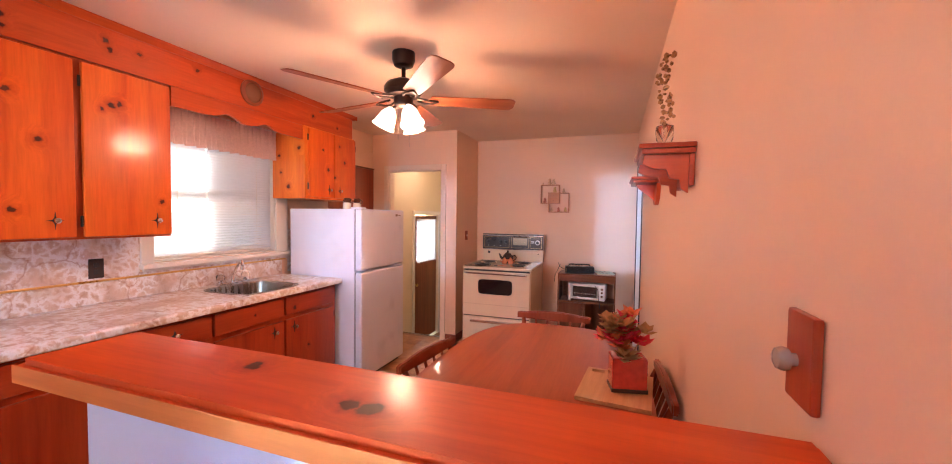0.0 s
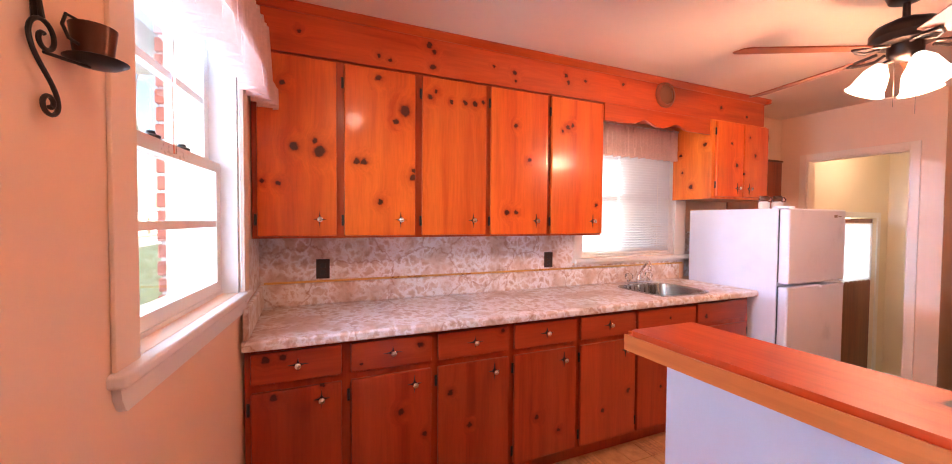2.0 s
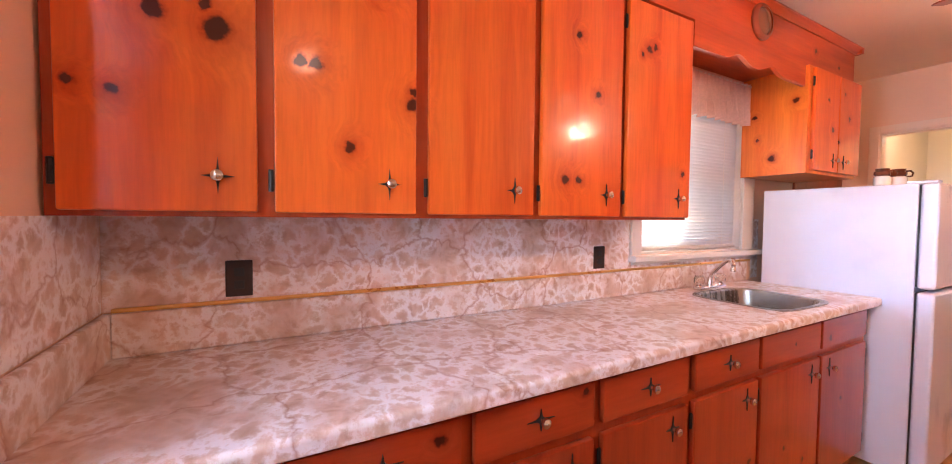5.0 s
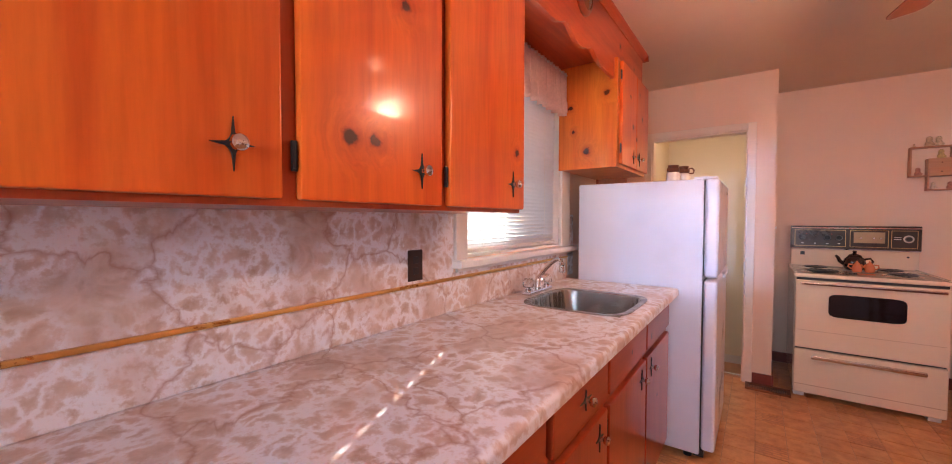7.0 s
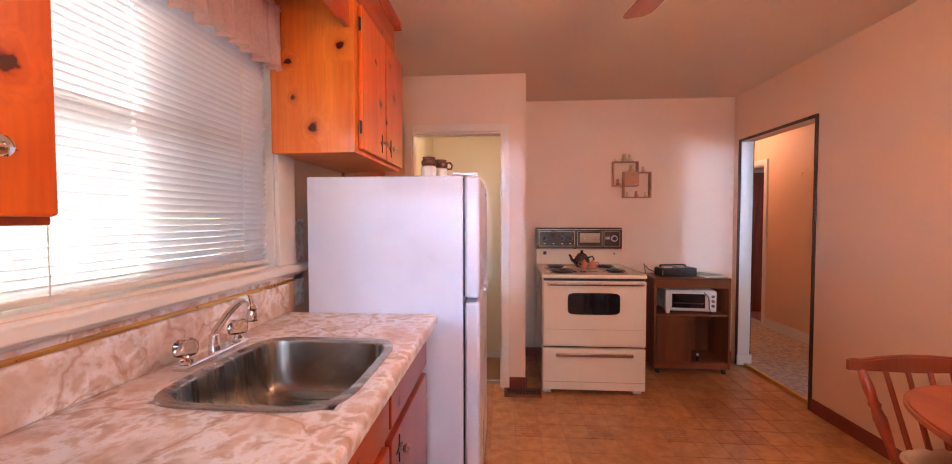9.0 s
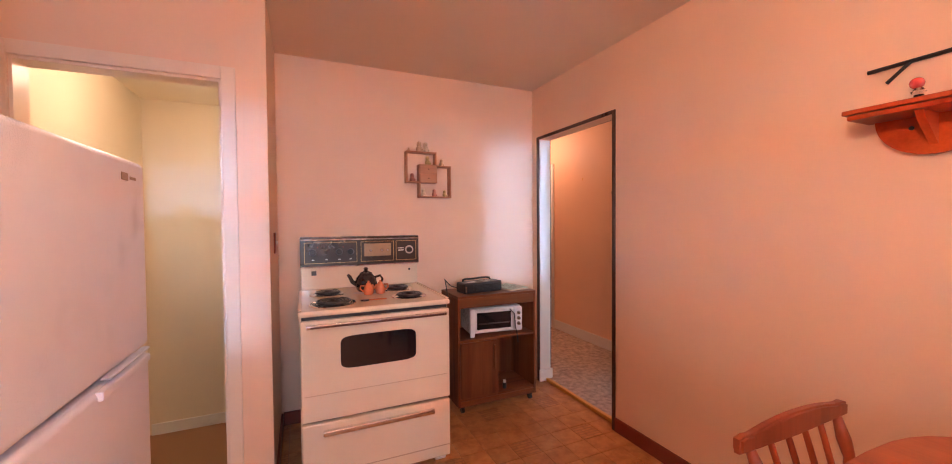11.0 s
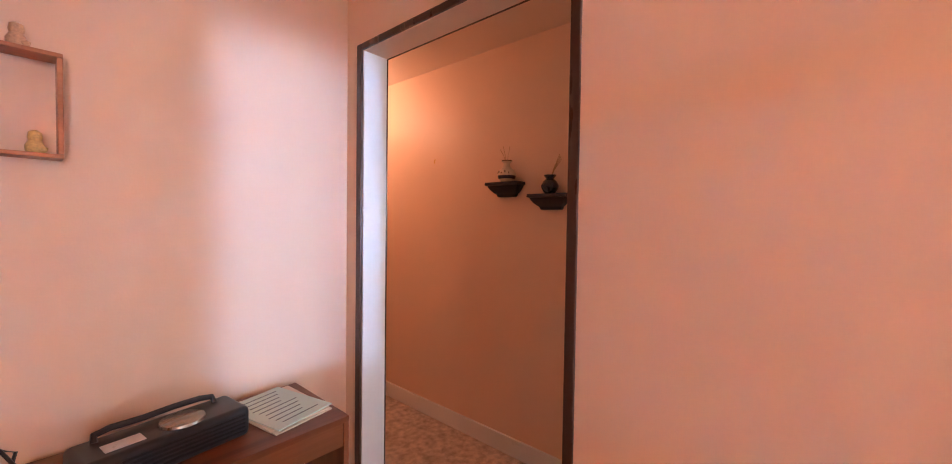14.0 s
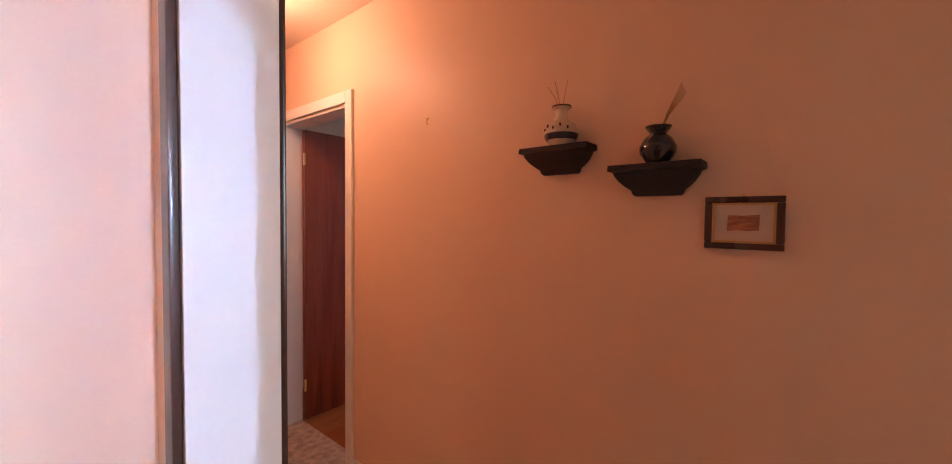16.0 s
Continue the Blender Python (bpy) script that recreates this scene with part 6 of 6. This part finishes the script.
# ---- unseen glazed outer door behind the start of the walk, narrow to shape light ----
gdo = askew(structure("door_3", joined((GD[0] + 0.005, GD[0] + 0.055, -0.20, -0.16, -0.04, GD[2] - 0.01), (GD[1] - 0.055, GD[1] - 0.005, -0.20, -0.16, -0.04, GD[2] - 0.01), (GD[0] + 0.055, GD[1] - 0.055, -0.20, -0.16, -0.04, 0.20), (GD[0] + 0.055, GD[1] - 0.055, -0.20, -0.16, GD[2] - 0.07, GD[2] - 0.01)), M_WHITE, "unseen white full-glass door, narrow to shape the light from outside", "door"))
part("pane", box(GD[0] + 0.055, GD[1] - 0.055, -0.183, -0.177, 0.20, GD[2] - 0.07), M_GLASS, gdo).visible_shadow = False
askew(trim("glazed_door_casing", joined((GD[0] - 0.06, GD[0], 0.0005, 0.016, 0, GD[2] + 0.06), (GD[0], GD[1], 0.0005, 0.016, GD[2], GD[2] + 0.06)), "white painted door casing", M_WHITE))
structure("door_step", box(GD[0] - 0.3, GD[1] + 0.3, -1.5, -0.47, GZ, -0.02), mat("step_concrete", (0.40, 0.38, 0.36), 0.9), "concrete door step", "step")

# ---- landing: side door ----
dl = structure("door_1", box(-0.075, -0.030, DR[0] + 0.014, DR[1] - 0.014, DR[2] + 0.01, DR[3] - 0.012, 0.003), wood("dark_door", (0.27, 0.072, 0.028), (0.16, 0.038, 0.016), along="z", coat=0.3), "dark brown wooden side door with a curtained window", "door")
# the pane emits light itself in place of daylight from outside
part("glazing", box(-0.0295, -0.026, DR[0] + 0.14, DR[1] - 0.14, 0.72, 1.36), mat("glowing_daylight_pane", (0.80, 0.86, 0.95), 0.2, emit=0.4), dl, "window pane glowing in place of daylight")
part("door_knob", lathe([(0.022, 0), (0.012, 0.008), (0.012, 0.025), (0.026, 0.035), (0.026, 0.05), (0.0, 0.058)], 16, Matrix.Translation((-0.030, DR[0] + 0.075, 0.36)) @ Matrix.Rotation(radians(90), 4, "Y")), M_BRASS, dl, "brass door knob")
bm = bmesh.new()
cols = []
for k in range(97):
    u = k / 96
    cols.append([bm.verts.new((0.004 + 0.010 * math.sin(6.28319 * 14 * u), DR[0] + 0.09 + u * (DR[1] - DR[0] - 0.18), z + (0.012 * math.sin(44 * u) if z < 0.8 else 0))) for z in (0.70, 0.9, 1.15, 1.39)])
for a, b in zip(cols, cols[1:]):
    for j in range(3):
        bm.faces.new((a[j], b[j], b[j + 1], a[j + 1]))
dc = thing("door_curtain", (0, 0, 0), "white lace curtain on the side door's window", "curtain")
part("lace", bm, M_LACE, dc)
part("curtain_rod", rod((0.004, DR[0] + 0.07, 1.385), (0.004, DR[1] - 0.07, 1.385), 0.005), M_BRASS, dc)
trim("side_door_casing", joined((0.0005, 0.018, DR[0] - 0.065, DR[0], -0.6, DR[3] + 0.065), (0.0005, 0.018, DR[1], DR[1] + 0.065, -0.6, DR[3] + 0.065), (0.0005, 0.018, DR[0], DR[1], DR[3], DR[3] + 0.065), bevel=0.004), "white painted casing of the side door", M_WHITE)
ll = thing("ceiling_light", (0.55, 5.6, 2.432), "small frosted glass ceiling light over the landing", "ceiling light")
part("plate", lathe([(0.06, -0.022), (0.075, -0.015), (0.075, -0.0005)], 24), M_BRASS, ll)

# ---- hall ----
hl = thing("ceiling_light", (3.72, 6.75, CEIL - 0.012), "round frosted glass ceiling light in the hall", "ceiling light")
part("plate", lathe([(0.08, -0.03), (0.11, -0.02), (0.11, -0.0005)], 28), M_BRASS, hl)
hd = structure("door_2", box(HX + 0.128, HX + 0.128 + 0.72, HD[1] - 0.055, HD[1] - 0.018, HZ + 0.012, HD[2] - 0.02, 0.003), wood("mahogany_door", (0.30, 0.062, 0.026), (0.17, 0.034, 0.015), along="z", coat=0.5, rough=0.25), "dark mahogany slab door standing open", "door")
for z in (0.22, 1.75):
    part("hinge", box(HX + 0.118, HX + 0.130, HD[1] - 0.060, HD[1] - 0.054, z - 0.04, z + 0.04), M_BRASS, hd)
part("door_knob", lathe([(0.022, 0), (0.012, 0.008), (0.012, 0.025), (0.026, 0.035), (0.026, 0.05), (0.0, 0.058)], 16, Matrix.Translation((HX + 0.79, HD[1] - 0.055, 0.95)) @ turn_y), M_BRASS, hd, "brass door knob")
structure("bedroom_floor", box(HX + 0.121, 6.2, 6.40, 7.9, HZ + 0.0005, HZ + 0.006), wood("oak_floor", (0.42, 0.13, 0.04), (0.30, 0.08, 0.025), along="x", coat=0.4), "reddish wooden bedroom floor", "floor")


def hall_shelf(yc, w, z):
    s = thing("corbel_shelf", (0, 0, 0), "small black moulded wall shelf in the hall", "wall shelf", "black shelves in the hall")
    prof = [(1.0, 0.0), (1.0, -0.010), (0.90, -0.014), (0.87, -0.024), (0.78, -0.040), (0.66, -0.054), (0.57, -0.062), (0.55, -0.072), (0.50, -0.078)]
    bm = bmesh.new()
    rings = []
    for f, dz in prof:
        d = 0.020 + 0.062 * (f - 0.5) / 0.5
        rings.append([bm.verts.new((HX - 0.0008 - x, yc + y * w / 2 * f, z + dz)) for x, y in ((0, -1), (d, -1), (d, 1), (0, 1))])
    for a, b in zip(rings, rings[1:]):
        for k in range(4):
            bm.faces.new((a[k], a[(k + 1) % 4], b[(k + 1) % 4], b[k]))
    bm.faces.new(rings[0])
    bm.faces.new(rings[-1])
    part("corbel", bm, mat("black_shelf_paint", (0.014, 0.012, 0.016), 0.45), s)
    part("top_board", box(HX - 0.082, HX - 0.0008, yc - w / 2, yc + w / 2, z + 0.0005, z + 0.007, 0.002), bpy.data.materials["black_shelf_paint"], s)


hall_shelf(5.442, 0.236, 1.590)
hall_shelf(5.142, 0.236, 1.512)
v1 = thing("bottle_vase", (4.135, 5.425, 1.597), "cream stoneware bottle vase with painted dark bands", "vase")
M_STONEW = mat("cream_stoneware", (0.66, 0.52, 0.36), 0.3, coat=0.5, vary=0.1)
part("body", lathe([(0.030, 0), (0.034, 0.004), (0.050, 0.025), (0.052, 0.045), (0.042, 0.068), (0.022, 0.082), (0.018, 0.10), (0.020, 0.112), (0.030, 0.120)], 28), M_STONEW, v1)
part("lip", lathe([(0.031, 0.1205), (0.031, 0.125), (0.022, 0.126), (0.0, 0.10)], 28), mat("brown_lip", (0.09, 0.03, 0.015), 0.2, coat=0.6), v1)
part("painted_band", lathe([(0.0475, 0.017), (0.0515, 0.024), (0.0530, 0.031), (0.0528, 0.036), (0.0515, 0.0362)], 28), mat("dark_blue_glaze", (0.03, 0.03, 0.05), 0.2, coat=0.6), v1)
for a in range(5):
    an = 2.2 + a * 0.45
    bm = bmesh.new()
    bmesh.ops.create_icosphere(bm, subdivisions=1, radius=0.0065, matrix=Matrix.Translation((0.0505 * math.cos(an), 0.0505 * math.sin(an), 0.050 + 0.008 * (a % 2))) @ Matrix.Diagonal((0.6, 0.6, 1, 1)))
    part("painted_mark", bm, bpy.data.materials["brown_lip"], v1)
M_TWIG = mat("pale_reed", (0.50, 0.27, 0.12), 0.7)
for dx, dy in ((0.0, 0.05), (-0.01, 0.02), (0.0, -0.02)):
    part("reed", tube([(0, 0, 0.08), (dx * 0.5, dy * 0.4, 0.15), (dx, dy, 0.215 - abs(dy) * 0.4)], 0.0012, 5), M_TWIG, v1)
v2 = thing("urn_vase", (4.132, 5.135, 1.519), "black glazed round vase with a bundle of reeds", "vase")
part("body", lathe([(0.026, 0), (0.030, 0.004), (0.046, 0.028), (0.047, 0.045), (0.036, 0.066), (0.024, 0.076), (0.022, 0.082), (0.033, 0.096), (0.034, 0.099), (0.028, 0.099), (0.0, 0.07)], 28), mat("black_glaze", (0.016, 0.016, 0.022), 0.12, coat=0.8), v2)
for k in range(5):
    part("reed", tube([(0, 0, 0.07), (0.002 * k, -0.02 - 0.001 * k, 0.13), (0.003 * k, -0.055 - 0.002 * k, 0.205 - 0.006 * k)], 0.0013, 5), M_TWIG, v2)
pf = thing("framed_picture", (HX - 0.0005, 4.942, 1.361), "small dark wooden picture frame with a gold inner edge", "picture")
for a in ((-0.083, 0.083, 0.050, 0.066), (-0.083, 0.083, -0.066, -0.050)):
    part("frame_bar", box(-0.016, 0, a[0], a[1], a[2], a[3], 0.003), M_DARKW, pf)
for a in ((-0.083, -0.066), (0.066, 0.083)):
    part("frame_bar", box(-0.0158, 0, a[0], a[1], -0.0498, 0.0498, 0.003), M_DARKW, pf)
part("gold_edge", joined((-0.012, -0.001, -0.066, 0.066, 0.0445, 0.0498), (-0.012, -0.001, -0.066, 0.066, -0.0498, -0.0445), (-0.012, -0.001, -0.066, -0.0608, -0.0445, 0.0445), (-0.012, -0.001, 0.0608, 0.066, -0.0445, 0.0445)), M_GOLD, pf)
part("mat_board", box(-0.006, -0.001, -0.0608, 0.0608, -0.0445, 0.0445), mat("cream_mat", (0.62, 0.52, 0.42), 0.8), pf)
part("print", slab([(-0.033, -0.018), (-0.01, -0.020), (0.012, -0.018), (0.034, -0.021), (0.032, 0.020), (0.0, 0.018), (-0.034, 0.021)], -0.0072, -0.0061, "x"), mat("sepia_print", (0.38, 0.16, 0.09), 0.7, vary=0.5, blotch=30, stretch=(1, 1, 4)), pf, "small sepia landscape print")
part("hanger", rod((-0.004, 0.0, 0.066), (-0.004, 0.0, 0.074), 0.002, 6), M_BRASS, pf)
nl = thing("wall_hook", (HX - 0.0005, 6.074, 1.779), "small brass hook in the hall wall", "hook")
part("hook", tube([(0.0, 0, 0.012), (-0.012, 0, 0.010), (-0.014, 0, -0.008), (-0.008, 0, -0.014)], 0.0035, 6), M_BRASS, nl)

# ---- glimpse of the living room ----
ls = thing("candle_sconce", (7.5995, 3.82, 1.755), "orange pine candle sconce on the living room wall", "sconce", rz=-90)
out = [(-0.065, -0.19), (0.065, -0.19), (0.075, 0.03), (0.055, 0.11), (0.062, 0.15), (0.028, 0.17), (0.0, 0.205), (-0.028, 0.17), (-0.062, 0.15), (-0.055, 0.11), (-0.075, 0.03)]
part("back_board", slab(out, -0.022, -0.0005, "y"), M_PINE_EDGE, ls)
part("shelf", box(-0.085, 0.085, -0.14, -0.0225, -0.165, -0.140, 0.006), M_PINE_EDGE, ls)
part("candle", lathe([(0.022, -0.1395), (0.022, 0.06), (0.005, 0.065), (0, 0.068)], 16, Matrix.Translation((0, -0.08, 0))), M_JARW, ls, "cream candle")
trim("living_room_baseboard_wall", box(7.586, 7.5995, 2.0, 4.70, HZ, 0.08, 0.004), "white painted living room baseboard", M_WHITE)
lc = thing("wooden_chest", (4.72, 4.362, 0.006), "walnut stained wooden chest with a moulded top", "chest")
part("case", box(0.0, 0.50, 0.0, 0.34, HZ - 0.006, 1.015, 0.004), M_CARTW, lc)
part("top", box(-0.025, 0.525, -0.028, 0.342, 1.0155, 1.045, 0.010, 3), M_CARTX, lc)
for k in range(3):
    dfr = part("door_panel", box(-0.012, -0.0005, 0.02, 0.32, 0.06 + 0.32 * k, 0.35 + 0.32 * k, 0.004), M_CARTW, lc)
    part("knob", lathe([(0.008, 0), (0.014, 0.014), (0, 0.020)], 12, Matrix.Translation((-0.012, 0.17, 0.2 + 0.32 * k)) @ Matrix.Rotation(radians(-90), 4, "Y")), M_BRASS, dfr)

# ---- outdoors ----
M_GRASS = mat("lawn", (0.11, 0.135, 0.06), 0.9, vary=0.5, scale=30, blotch=1.2, bump=0.6)
M_ASPH = mat("street_asphalt", (0.10, 0.10, 0.10), 0.9, vary=0.15)
GZ = -0.75
gb = bmesh.new()
vs4 = [gb.verts.new((x, y, GZ)) for x, y in ((-300, -300), (300, -300), (300, 300), (-300, 300))]
gb.faces.new(vs4)
structure("ground", gb, M_GRASS, "lawn round the house", "ground")
structure("street", box(-80, -6, -16, -11, GZ - 0.1, GZ + 0.012), mat("pale_street", (0.42, 0.40, 0.38), 0.85, vary=0.1), "pale sunlit concrete street", "road")
structure("eave_soffit", box(-0.7, 4.0, -0.8, -0.26, 2.30, 2.36), mat("soffit_paint", (0.50, 0.52, 0.55), 0.6), "grey soffit under the roof's eave", "eave")
structure("roof_edge", box(-0.7, 4.0, -0.86, -0.8, 2.24, 2.46), M_WHITE, "white fascia of the eave", "eave")
# brick pier beside the tall window
M_BRICK = mat("red_brick", (0.30, 0.10, 0.065), 0.85, bump=0.5, scale=90, vary=0.3)
M_MORTAR = mat("mortar", (0.42, 0.39, 0.36), 0.9, bump=0.3)
pier = tagged(new("brick_pier"), "red brick pier of the house beside the window", "pier", kind="structure")
part("mortar_core", box(0.285, 0.475, -0.308, -0.252, GZ, 2.295), M_MORTAR, pier)
bme = bpy.data.meshes.new("brick")
bb = box(-0.10, 0.10, -0.045, 0.045, -0.029, 0.029, 0.004, 1)
bb.to_mesh(bme)
bb.free()
bme.materials.append(M_BRICK)
for k in range(43):
    z = GZ + 0.04 + 0.070 * k
    if z > 2.26:
        break
    for n in range(1):
        o = new("brick", bme)
        o.parent = pier
        o.matrix_basis = pose(0.382 + (0.006 if k % 2 else -0.004) + random.uniform(-0.003, 0.003), -0.275, z)

M_BARK = mat("bark", (0.26, 0.23, 0.21), 0.95, bump=0.8, scale=40, vary=0.3)


def tree(at, seed, height):
    """A bare winter tree: tapered trunk, forking limbs and fine twigs."""
    rg_ = random.Random(seed)
    t = thing("bare_tree", at, "bare grey-brown deciduous tree on the lawn", "tree", "bare trees")
    trunk = bmesh.new()
    limbs = bmesh.new()

    def grow(p, d, length, r, depth):
        n = 5
        pts = [p]
        for _ in range(n):
            d = (d + Vector((rg_.uniform(-0.18, 0.18), rg_.uniform(-0.18, 0.18), rg_.uniform(-0.02, 0.14)))).normalized()
            pts.append(pts[-1] + d * length / n)
        tube(pts, r, 6 if depth < 3 else 4, trunk if depth == 0 else limbs, lambda u: 1 - 0.45 * u)
        if depth < 5:
            for _ in range(3 if depth < 3 else 2):
                q = pts[rg_.randint(2, n)]
                side = Vector((rg_.uniform(-1, 1), rg_.uniform(-1, 1), rg_.uniform(0.05, 0.7))).normalized()
                grow(q, (d * 0.55 + side * 0.8).normalized(), length * rg_.uniform(0.55, 0.78), r * 0.55, depth + 1)

    grow(Vector((0, 0, -0.05)), Vector((0, 0, 1)), height * 0.42, height * 0.026, 0)
    part("trunk", trunk, M_BARK, t)
    part("crown", limbs, M_BARK, t, "bare branches and twigs")


tree((-13.4, -6.7, GZ), 3, 8.5)
tree((-34.0, -17.0, GZ), 8, 9.0)
M_SIDING = mat("pale_siding", (0.62, 0.62, 0.62), 0.7, vary=0.06)
M_ROOF = mat("grey_shingle", (0.20, 0.19, 0.19), 0.9, vary=0.25, scale=12)
M_WIN = mat("dark_window_pane", (0.06, 0.07, 0.09), 0.1)


def house(at, w, d, h, label):
    o = thing("house", at, label, "house", "houses across the street")
    part("wall", box(-w / 2, w / 2, -d / 2, d / 2, 0, h), M_SIDING, o)
    part("roof", slab([(-d / 2 - 0.4, h), (d / 2 + 0.4, h), (0, h + d * 0.28)], -w / 2 - 0.4, w / 2 + 0.4, "x"), M_ROOF, o)
    for x in (-w * 0.32, w * 0.12, w * 0.36):
        f = part("window", box(x - 0.7, x + 0.7, d / 2, d / 2 + 0.06, 1.0, 2.2, 0.01), M_WHITE, o)
        part("pane", box(x - 0.6, x + 0.6, d / 2 + 0.061, d / 2 + 0.07, 1.1, 2.1), M_WIN, f)
    part("door", box(-w * 0.12 - 0.5, -w * 0.12 + 0.5, d / 2, d / 2 + 0.06, 0.1, 2.2, 0.01), M_MAPLE, o)


house((-58, -22, GZ), 15, 8, 3.0, "low pale house with a grey roof across the street")
house((-72, -36, GZ), 13, 8, 3.0, "pale siding house farther down the street")
house((-40, -44, GZ), 14, 8, 3.2, "low pale house with a grey roof across the street")
fe = thing("board_fence", (-46, -17.5, GZ), "low reddish wooden fence across the street", "fence")
for k in range(40):
    part("board", box(k * 0.22, k * 0.22 + 0.19, 0, 0.03, 0, 1.0), M_BRICK, fe)

# ---- floor tiles, 305 mm vinyl squares ----
def tile_material(name, parquet):
    m = bpy.data.materials.new(name)
    m.use_nodes = True
    nt = m.node_tree
    b = nt.nodes["Principled BSDF"]
    info = nt.nodes.new("ShaderNodeObjectInfo")
    tc = nt.nodes.new("ShaderNodeTexCoord")
    off = nt.nodes.new("ShaderNodeVectorMath")
    off.operation = "SCALE"
    off.inputs[0].default_value = (31, 17, 5)
    nt.links.new(info.outputs["Random"], off.inputs["Scale"])
    ad = nt.nodes.new("ShaderNodeVectorMath")
    nt.links.new(tc.outputs["Object"], ad.inputs[0])
    nt.links.new(off.outputs[0], ad.inputs[1])
    n = nt.nodes.new("ShaderNodeTexNoise")
    n.inputs["Scale"].default_value, n.inputs["Detail"].default_value, n.inputs["Roughness"].default_value = 16, 8, 0.65
    nt.links.new(ad.outputs[0], n.inputs[0])
    big = nt.nodes.new("ShaderNodeTexNoise")
    big.inputs["Scale"].default_value = 5
    nt.links.new(ad.outputs[0], big.inputs[0])
    c = ramp(nt, [(0.35, (0.46, 0.190, 0.066)), (0.55, (0.60, 0.285, 0.112)), (0.7, (0.66, 0.335, 0.145))], n.outputs[0]).outputs[0]
    c = mix(nt, 0.4, c, ramp(nt, [(0.35, (0.75, 0.7, 0.65)), (0.6, (1, 1, 1))], big.outputs[0]).outputs[0], "MULTIPLY")
    if parquet:
        br = nt.nodes.new("ShaderNodeTexBrick")
        br.inputs["Scale"].default_value, br.inputs["Mortar Size"].default_value = 1.0, 0.004
        br.inputs["Brick Width"].default_value, br.inputs["Row Height"].default_value = 0.076, 0.0254
        br.inputs["Color1"].default_value, br.inputs["Color2"].default_value, br.inputs["Mortar"].default_value = (1, 1, 1, 1), (0.72, 0.62, 0.55, 1), (0.45, 0.35, 0.3, 1)
        nt.links.new(ad.outputs[0], br.inputs[0])
        c = mix(nt, 0.55, c, br.outputs[0], "MULTIPLY")
    tone = nt.nodes.new("ShaderNodeMapRange")
    tone.inputs[3].default_value, tone.inputs[4].default_value = 0.86, 1.08
    nt.links.new(info.outputs["Random"], tone.inputs[0])
    s = nt.nodes.new("ShaderNodeVectorMath")
    s.operation = "SCALE"
    nt.links.new(c, s.inputs[0])
    nt.links.new(tone.outputs[0], s.inputs["Scale"])
    nt.links.new(s.outputs[0], b.inputs["Base Color"])
    b.inputs["Roughness"].default_value = 0.30
    bp = nt.nodes.new("ShaderNodeBump")
    bp.inputs["Strength"].default_value, bp.inputs["Distance"].default_value = 0.25, 0.001
    nt.links.new(n.outputs[0], bp.inputs["Height"])
    nt.links.new(bp.outputs[0], b.inputs["Normal"])
    return m


M_TILE, M_TILEP = tile_material("vinyl_tile", False), tile_material("vinyl_parquet_tile", True)
TS = 0.1525                     # one pressed square; a tile has three by three, the middle one in a parquet pattern
floor_ob = bpy.data.objects["floor"]
tile_meshes = {}


def tile_mesh(present):
    if present not in tile_meshes:
        bm = bmesh.new()
        for a, b in present:
            before = len(bm.faces)
            bm_box(bm, (a - 0.5) * TS + 0.0014, (a + 0.5) * TS - 0.0014, (b - 0.5) * TS + 0.0014, (b + 0.5) * TS - 0.0014, -0.0038, 0.0, 0.0012, 1)
            bm.faces.ensure_lookup_table()
            for f in bm.faces[before:]:
                f.material_index = 1 if (a, b) == (0, 0) else 0
        me = bpy.data.meshes.new("floor_tile")
        bm.to_mesh(me)
        bm.free()
        me.materials.append(M_TILE)
        me.materials.append(M_TILEP)
        tile_meshes[present] = me
    return tile_meshes[present]


for i in range(8):
    for j in range(13):
        x, y = 1.115 + (i - 3) * 3 * TS, 4.087 + (j - 9) * 3 * TS
        here = tuple((a, b) for a in (-1, 0, 1) for b in (-1, 0, 1)
                     if 0.0 < x + a * TS < XR + 0.05 and 0.0 < y + b * TS < YS + 0.05 and not (x + a * TS < 0.5 and y + b * TS < 3.2) and not (x + a * TS < 1.10 and y + b * TS > 4.77))
        if here:
            o = new("floor_tile", tile_mesh(here))
            o.parent = floor_ob
            o.matrix_basis = pose(x, y, FZ)
